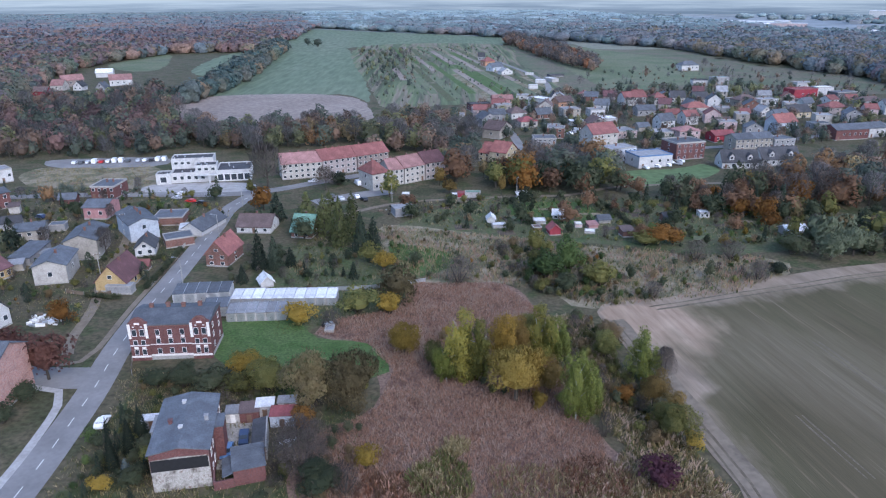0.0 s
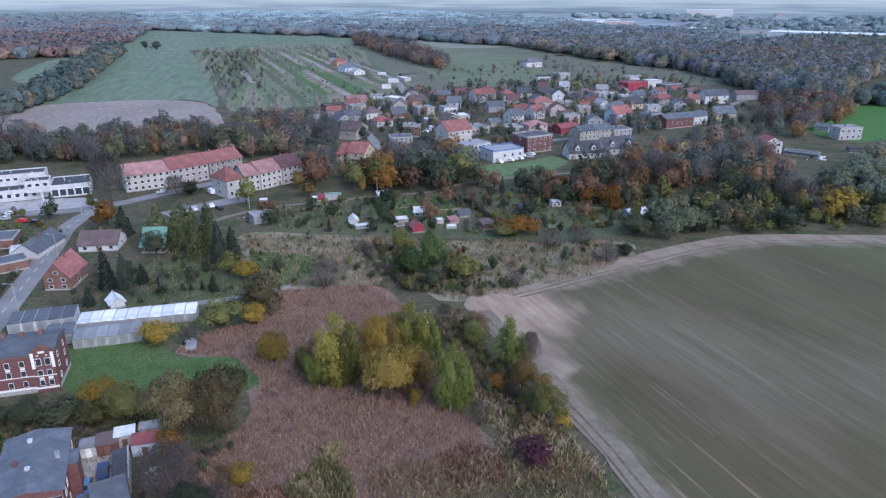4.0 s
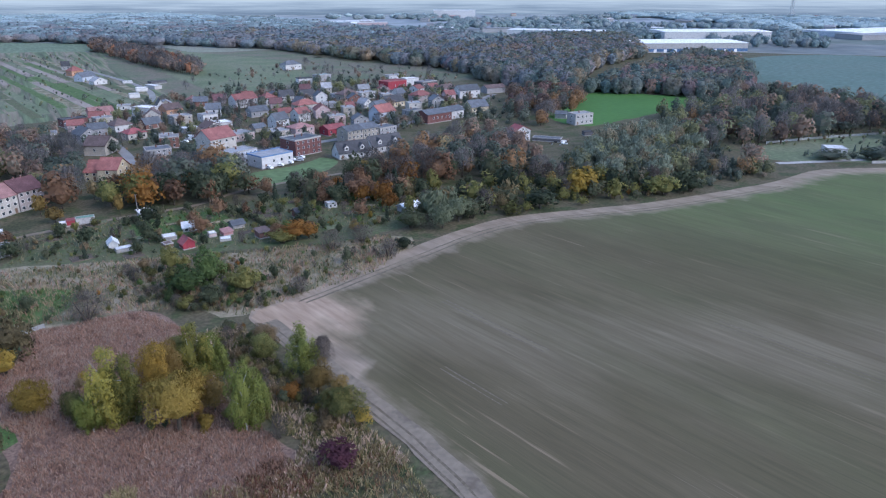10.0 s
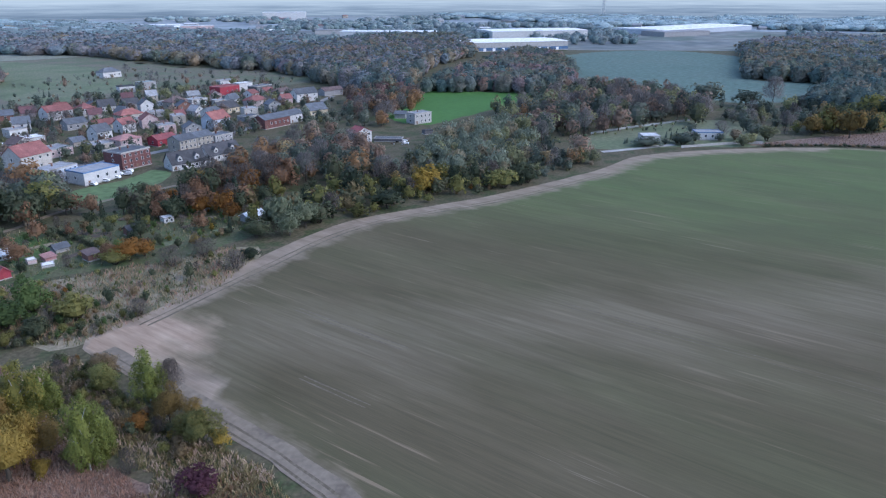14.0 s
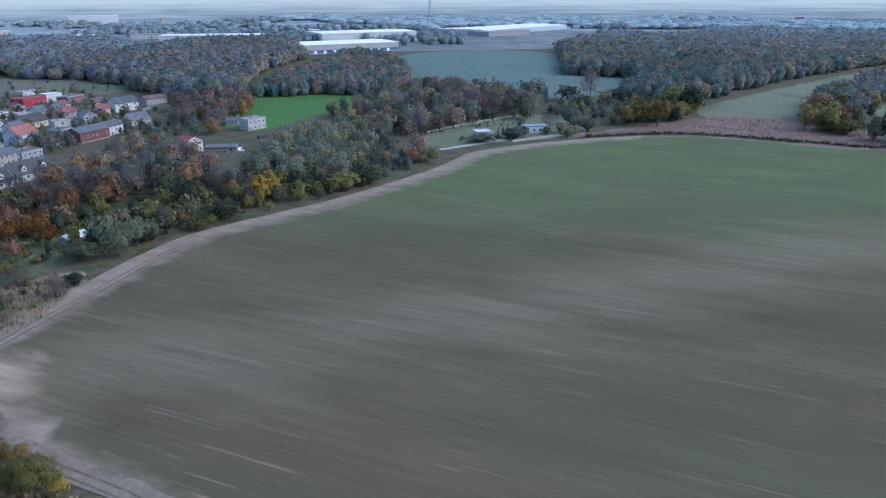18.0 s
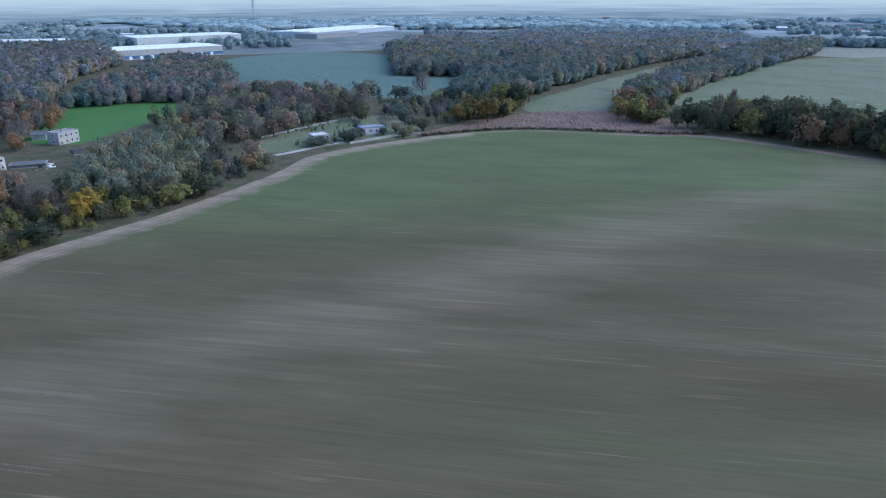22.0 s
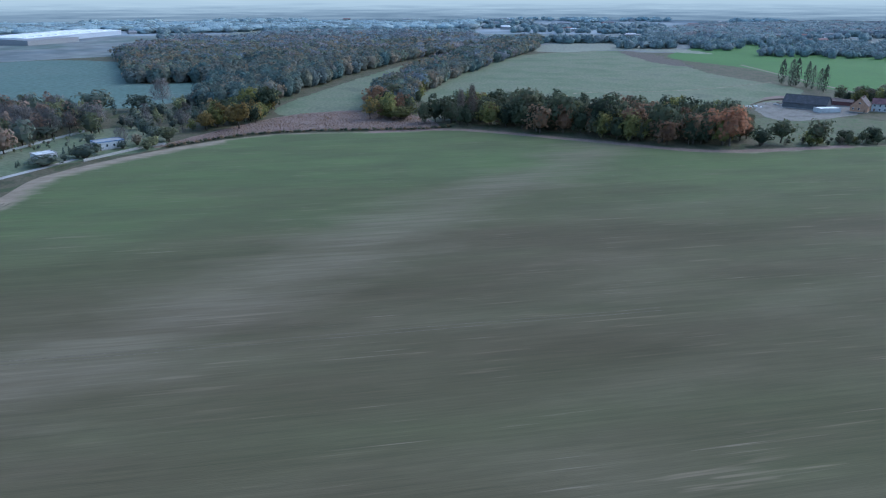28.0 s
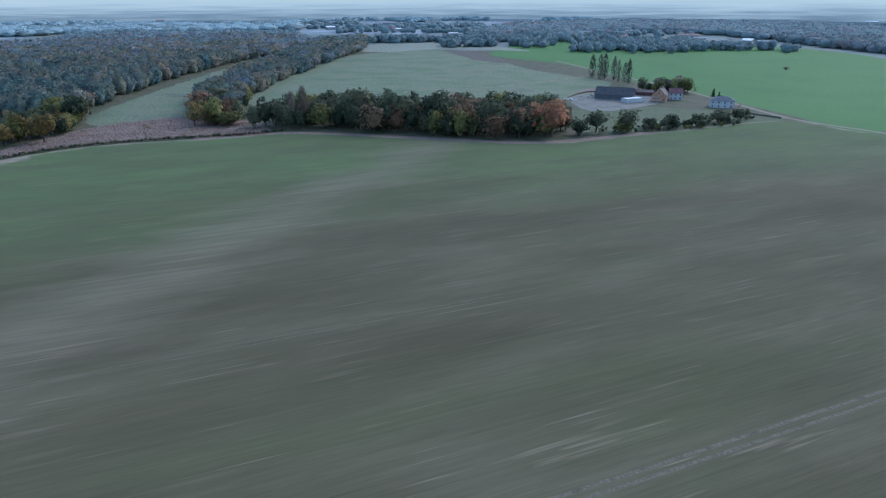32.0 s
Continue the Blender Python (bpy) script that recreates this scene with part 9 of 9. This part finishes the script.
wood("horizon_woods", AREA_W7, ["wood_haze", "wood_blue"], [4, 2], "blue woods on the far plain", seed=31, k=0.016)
scatter(AREA_WROW, 8.0, {"tree_russet": 4, "tree_bare": 3, "tree_rust": 1}, (10, 15), 32, joined="poplar_row", label="row of thinning reddish brown trees on the slope", lod=3)

# undergrowth and reeds
UNDER = {"bush_dark": 3, "bush_olive": 3, "bush_bare": 2, "bush_brown": 2, "bush_green": 2, "bush_orange": 0.3}
scatter(AREA_ALLOT, 3.6, UNDER, (1.6, 3.6), 41, keep=0.5, joined="allotment_shrubs", label="low garden shrubs and beds in the allotments", lod=3)
scatter(AREA_SCR, 3.0, UNDER, (2, 5), 42, keep=0.8, joined="thicket", label="tangled thicket of low shrubs", lod=2)
scatter(AREA_SCRUB, 3.8, UNDER | {"bush_bare": 4}, (1.2, 3.6), 43, keep=0.5, joined="scrub_bushes", label="scattered low scrub bushes", lod=2)
scatter(AREA_RBUSH, 2.6, UNDER, (1.5, 4.5), 44, keep=0.8, joined="bramble_bank", label="dark tangled bramble bank beside the field", lod=2)
scatter(AREA_UNDER, 4.5, UNDER, (1.5, 5), 45, keep=0.45, joined="garden_undergrowth", label="overgrown shrubs between the gardens", lod=3)
scatter(AREA_BELOW, 5.5, UNDER, (1.5, 6), 46, keep=0.6, joined="valley_undergrowth", label="low growth under the valley trees", lod=3)
scatter(AREA_VILL, 6.0, UNDER, (2, 5), 47, keep=0.4, joined="village_hedges", label="hedges and garden shrubs in the village", lod=3)
scatter(AREA_HAML, 4.0, UNDER | {"bush_dark": 6}, (1.5, 5), 48, keep=0.75, joined="hamlet_hedges", label="hedges and garden shrubs in the hamlet", lod=3)
scatter(AREA_EASTB, 6.0, UNDER, (2, 6), 49, keep=0.6, joined="east_undergrowth", label="low growth under the eastern trees", lod=3)
AREA_FARMB = [(-68, 126), (-60, 132), (-28, 131), (-22, 124), (-26, 119), (-46, 117), (-56, 119)]
scatter(AREA_FARMB, 3.4, UNDER | {"bush_dark": 7}, (2, 5), 50, keep=0.7, joined="farm_shrubs", label="dark shrubs behind the old farmhouse", lod=1)
scatter(AREA_STRIPB, 9.0, UNDER | {"tree_bare": 1}, (2, 5.5), 51, keep=0.3, joined="strip_bushes", label="bushes between the garden strips", lod=3)
scatter([(-119, 1011), (-43, 1008), (-23, 605), (-67, 629)], 11.0, {"bush_bare": 3, "tree_olive": 2, "tree_dark": 2, "bush_brown": 2, "tree_bare": 2}, (4, 7), 95, keep=0.75, joined="old_orchard", label="neglected orchard of grey-green trees on the slope", lod=3)
scatter([(-64, 120), (-55, 121), (-50, 92), (-66, 88)], 3.4, {"bush_dark": 5, "bush_green": 2, "spruce": 2, "bush_olive": 1}, (3, 7), 97, keep=0.7, joined="farm_evergreens", label="dark evergreen thicket along the farmhouse", lod=1)
scatter([(-30, 112), (-16, 118), (-14, 96), (-30, 92)], 3.2, {"bush_dark": 3, "bush_bare": 4, "bush_brown": 2}, (3, 6), 98, keep=0.6, joined="yard_thicket", label="dark bare thicket behind the yard", lod=1)
scatter([(-220, 339), (-142, 347), (-145, 364), (-92, 358), (-95, 399), (-158, 400), (-257, 402)], 8.5, {"tree_dark": 4, "tree_russet": 3, "tree_bare": 2, "bush_dark": 2, "tree_russetdark": 1}, (7, 13), 99, keep=0.85, joined="car_park_trees", label="dark and russet trees behind the car park", lod=2)
scatter([(108, 624), (158, 722), (298, 811), (345, 706), (410, 657), (354, 564), (255, 620), (174, 593)], 11.0, {"bush_bare": 4, "bush_brown": 3, "bush_dark": 3, "tree_bare": 2, "tree_russet": 1}, (3, 8), 100, keep=0.42, joined="heath_shrubs", label="brown heath shrubs behind the village", lod=3)
scatter([(460, 211), (539, 185), (567, 139), (470, 113), (420, 146), (409, 176)], 9.0, {"tree_dark": 4, "tree_olive": 2, "tree_bare": 2, "bush_dark": 3, "bush_bare": 2, "tree_yellow": 0.6}, (6, 12), 101, keep=0.7, joined="ditch_trees", label="mixed trees and shrubs beside the reeds", lod=2)
scatter([(10, 198), (18, 178), (45, 166), (60, 172), (40, 188), (22, 202)], 3.6, {"bush_dark": 4, "bush_bare": 3, "bush_olive": 2, "bush_brown": 1}, (2.5, 6), 102, keep=0.7, joined="corner_thicket", label="dark tangled thicket above the field corner", lod=1)
scatter([(77, 553), (160, 546), (150, 470), (76, 458)], 8.0, {"bush_bare": 3, "bush_brown": 3, "tree_russet": 2, "tree_bare": 3}, (4, 8), 103, keep=0.6, joined="village_thicket", label="brown bare thicket between village gardens", lod=2)
scatter([(-64, 182), (-44, 178), (-30, 184), (-26, 203), (-62, 208)], 4.2, {"bush_dark": 5, "bush_bare": 2, "spruce": 1, "tree_dark": 1, "bush_olive": 1}, (3, 7), 104, keep=0.45, joined="cottage_thicket", label="dark shrubs and young trees round the cottages", lod=1)
scatter([(-48, 120), (-26, 122), (-24, 114), (-29, 110), (-31, 117), (-46, 117)], 2.8, {"bush_dark": 4, "bush_brown": 2, "bush_bare": 2}, (2.5, 5), 105, keep=0.8, joined="shed_thicket", label="dark brown thicket behind the sheds", lod=1)
AREA_BELOWB = [(124, 248), (160, 247), (188, 231), (224, 254), (294, 236), (278, 187), (217, 185), (176, 196), (143, 200), (112, 206)]
scatter(AREA_BELOWB, 6.5, {"tree_dark": 3, "tree_olive": 3, "tree_bare": 2, "bush_dark": 2, "bush_olive": 2, "bush_bare": 1, "tree_yellow": 0.3, "willow_grey": 1}, (5, 10), 57, keep=0.85, joined="valley_thicket", label="dense olive and dark trees below the field edge", lod=2)
tufts("green_weeds", [(-6, 93), (-5, 100), (0, 104), (4, 101), (5, 94), (1, 90)], 0.6, ["weed", "weed", "drygrass"], (0.7, 1.5), "tall grey-green weeds among the reeds", 70, blades=6)
tufts("pale_reeds", [(-0.5, 104), (0.5, 108), (4, 109), (5, 105), (2, 103)], 0.5, ["drygrass", "drygrass"], (0.8, 1.6), "pale flattened dry reeds", 71, blades=6)
tufts("bracken", [(-16, 88), (-14, 98), (-8, 99), (-3, 95), (-4, 88)], 0.6, ["rust", "russet", "reed"], (0.5, 1.2), "rust-coloured bracken beside the reeds", 72, blades=6)
tufts("bracken_bank", [(21, 92), (20, 101), (26, 104), (32, 99), (30, 92)], 0.55, ["rust", "russet", "reed", "rust"], (0.5, 1.1), "orange-brown bracken at the edge of the reeds", 74, blades=6)
tufts("reeds", AREA_REEDS, 0.45, ["reeddark", "reed", "reed", "reedpale", "reed", "reedpale"], (0.3, 0.8), "dense brown standing reeds", 60)
tufts("tall_grass", AREA_BANK, 0.55, ["drygrass", "drygrass", "weed", "reedpale", "drygrass", "brown"], (0.4, 1.1), "pale tussocky dry grass and weeds", 61)
tufts("scrub_grass", AREA_SCRUB, 1.1, ["drygrass", "weed", "drygrass", "reed", "drygrass"], (0.5, 1.2), "pale dry tussocky scrub grass", 62, blades=4)
tufts("road_verge_grass", AREA_VERGE, 0.8, ["weed", "drygrass", "weed"], (0.25, 0.7), "uneven green and dry verge grass", 63, blades=4)
tufts("far_reeds", AREA_REEDB, 1.5, ["reedfar", "reedfar", "reedfar", "russet"], (0.4, 0.9), "brown reeds beyond the field", 64, blades=4)
# dark growth along the ditch at the field's far edge
DITCH = [(v.x, v.y) for v in spline([(381, 147), (414, 113), (426, 80), (431, 40), (432, 14), (440, -10)], 2.2)]
belt("ditch_growth", [(("bush_dark", "bush_brown")[i % 3 == 0], x, y, 3.2 + i % 2, 1.4 + 0.3 * (i % 4), 0.7 * i, i % 3) for i, (x, y) in enumerate(DITCH)], "dark low growth along the ditch", 3)

scatter([(-62, 112), (-53, 114), (-52, 94), (-62, 92)], 3.0, {"bush_dark": 4, "bush_olive": 1, "spruce": 1}, (3, 6), 52, keep=0.7, joined="farm_hedge", label="dark evergreen shrubs beside the farmhouse", lod=1)
scatter([(-30, 97), (-29, 106), (-20, 114), (-14, 108), (-18, 92), (-30, 90)], 3.2, {"bush_bare": 4, "bush_brown": 2, "bush_dark": 2, "bush_olive": 1}, (3, 6), 53, keep=0.75, joined="bare_thicket", label="tangled grey-brown thicket beside the yard", lod=1)
scatter([(-30, 124), (-16, 124), (-14, 138), (-20, 132), (-32, 134)], 3.4, {"bush_olive": 3, "bush_brown": 2, "bush_bare": 1}, (3, 6), 54, keep=0.8, joined="willow_scrub", label="olive willow scrub beside the lawn", lod=1)
scatter([(0, 150), (24, 152), (29, 132), (26, 116), (12, 121), (0, 130), (-6, 140)], 3.0, {"bush_olive": 5, "bush_yellow": 1, "bush_dark": 3, "bush_brown": 2}, (2.5, 6), 55, keep=0.6, joined="grove_shrubs", label="dense golden and olive shrubs under the grove", lod=1)
scatter([(38, 142), (44, 128), (47, 112), (42, 106), (36, 122)], 3.0, {"bush_olive": 4, "bush_yellow": 2, "bush_dark": 2, "bush_orange": 1}, (2.5, 5), 56, keep=0.5, joined="bank_shrubs", label="yellow and olive shrubs along the track", lod=1)
tufts("garden_weeds", AREA_UNDER, 1.2, ["weed", "weed", "drygrass"], (0.3, 0.8), "rough grass and weeds between gardens", 65, blades=4)
tufts("allotment_growth", AREA_ALLOT, 1.5, ["weed", "drygrass", "weed"], (0.3, 0.9), "beds and grass in the allotments", 66, blades=4, keep=0.7)
tufts("hamlet_grass", AREA_HAML, 1.3, ["weed", "drygrass", "weed"], (0.25, 0.7), "rough grass in the hamlet gardens", 67, blades=3, keep=0.7)
tufts("farm_grass", [(-70, 130), (-24, 133), (-16, 118), (-14, 90), (-66, 84), (-66, 120)], 0.9, ["weed", "drygrass", "weed"], (0.25, 0.7), "rough grass round the farmhouse", 68, blades=4, keep=0.8)
tufts("vacant_grass", [(-191, 318), (-141, 328), (-125, 287), (-174, 288)], 1.5, ["drygrass", "drygrass", "weed"], (0.3, 0.8), "dry grass on the vacant plot", 69, blades=4)


def bed(x, y, yaw, w, d, mat, label):
    """A raised garden bed with an earth or plant surface and board edging."""
    ob = thing("garden_bed", x, y, yaw, label, "garden bed", "beds in the allotments")
    part("soil", box(bmesh.new(), -w / 2, w / 2, -d / 2, d / 2, -0.1, 0.16), M[mat], ob)
    for sy in (-1, 1):
        part("edging", box(bmesh.new(), -w / 2 - 0.06, w / 2 + 0.06, sy * d / 2 - 0.04, sy * d / 2 + 0.04, -0.1, 0.24), M["wood"], ob)


g = random.Random(77)
for i in range(46):
    bx, by = g.uniform(-5, 125), g.uniform(215, 270)
    if inside(AREA_ALLOT, np.array([bx]), np.array([by]))[0] and clear_of(bx, by):
        k = g.choice(["plot", "plot", "grass", "meadow", "scrub"])
        bed(bx, by, g.choice([8, 12, -4]), g.uniform(3, 7), g.uniform(2, 5), k, {"plot": "dark dug garden bed with board edging", "grass": "overgrown garden bed with board edging", "meadow": "green planted garden bed with board edging", "scrub": "dry garden bed with board edging"}[k])


def copses(n, az0, az1, r0, r1, seed, label):
    """Strips of distant wood scattered over the plain, joined in one."""
    g = np.random.default_rng(seed)
    X, Y, W, H = [], [], [], []
    for i in range(n):
        a, r = radians(g.uniform(az0, az1)), math.exp(g.uniform(math.log(r0), math.log(r1)))
        cx, cy = r * math.sin(a), r * math.cos(a)
        ln, tk = g.uniform(0.05, 0.22) * r, g.uniform(0.006, 0.03) * r
        k = int(g.uniform(25, 60))
        t, q = g.uniform(-0.5, 0.5, k) * ln, g.normal(size=k) * tk
        b = a + g.uniform(-0.3, 0.3)
        X.append(cx + t * math.cos(b) + q * math.sin(a)), Y.append(cy - t * math.sin(b) + q * math.cos(a))
        W.append(np.full(k, 0.006 * r) * g.uniform(0.7, 1.4, k)), H.append(g.uniform(9, 15, k))
    X, Y, W, H = (np.concatenate(v) for v in (X, Y, W, H))
    ok = np.hypot(X, Y) < 2600
    for c in CLEARINGS:
        ok &= ~inside(c, X, Y)
    X, Y, W, H = (v[ok] for v in (X, Y, W, H))
    # colours hold painted haze, the paler palette beyond 2300 m
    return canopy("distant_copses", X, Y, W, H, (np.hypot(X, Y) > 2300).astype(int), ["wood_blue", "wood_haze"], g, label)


copses(22, 10, 70, 1500, 2560, 81, "copses scattered over the plain in haze-tinted blue-grey")
copses(34, 70, 140, 1600, 2560, 82, "copses and tree lines on the plain, haze-tinted blue-grey")
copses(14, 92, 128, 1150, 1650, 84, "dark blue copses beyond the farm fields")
copses(14, 24, 62, 1150, 1700, 83, "haze-tinted grey copses between the distant halls")


AREA_RUSSET = [(324, 440), (398, 480), (366, 398), (313, 361), (272, 335), (262, 350), (290, 400)]
scatter(AREA_RUSSET, 8.5, {"tree_russet": 5, "tree_russetdark": 3, "tree_orange": 1, "tree_dark": 2, "tree_bare": 2}, (8, 14), 90, keep=0.8, joined="village_edge_trees", label="russet brown trees at the village edge", lod=1)
AREA_VEDGE = [(230, 330), (262, 350), (290, 400), (324, 440), (330, 500), (300, 520), (262, 440), (222, 372)]
scatter(AREA_VEDGE, 9.0, {"bush_dark": 3, "tree_dark": 2, "tree_russet": 1, "bush_brown": 1, "tree_olive": 1}, (4, 9), 91, keep=0.6, joined="village_gardens", label="dark garden trees at the end of the village", lod=2)
scatter([(375, -190), (400, -195), (396, -245), (402, -292), (384, -296), (376, -240)], 5.5, {"bush_dark": 5, "bush_olive": 2, "tree_dark": 1, "bush_bare": 1}, (4, 8), 92, keep=0.7, joined="farm_hedgerow", label="dark uneven hedgerow below the farm paddock", lod=1)
scatter([(536, -322), (562, -322), (560, -356), (534, -360)], 6.0, {"tree_dark": 4, "tree_olive": 2, "tree_bare": 1}, (8, 13), 93, keep=0.8, joined="farm_trees", label="dark trees behind the farmhouse", lod=1)
scatter([(400, -312), (440, -340), (470, -352), (452, -345), (410, -322), (396, -318)], 4.0, {"bush_dark": 3, "bush_olive": 1}, (3, 5), 94, keep=0.9, joined="drive_hedge", label="dark clipped hedge along the farm drive", lod=2)
for px, py, w, h, k in ((349, 187, 5, 4, "bush_dark"), (356, 184, 9, 6, "bush_olive"), (362, 181, 8, 6, "bush_bare"), (369, 180, 7, 6, "bush_dark"), (378, 170, 7, 5, "bush_dark"), (388, 166, 9, 7, "bush_brown"), (392, 176, 12, 9, "bush_bare"), (334, 203, 2, 3, "spruce"), (338, 204, 2, 3, "spruce"), (366, 196, 2, 4, "spruce"), (370, 195, 2, 4, "spruce"), (374, 194, 2, 4, "spruce"), (384, 190, 9, 8, "tree_dark")):
    plant(k, px, py, w, h)

tufts("bank_grass", [(6, 66), (8, 101), (30, 99), (46, 97), (47, 66)], 0.75, ["drygrass", "weed", "drygrass", "russet", "drygrass", "brown"], (0.5, 1.2), "pale dry grass bank beside the field", 73, blades=5)
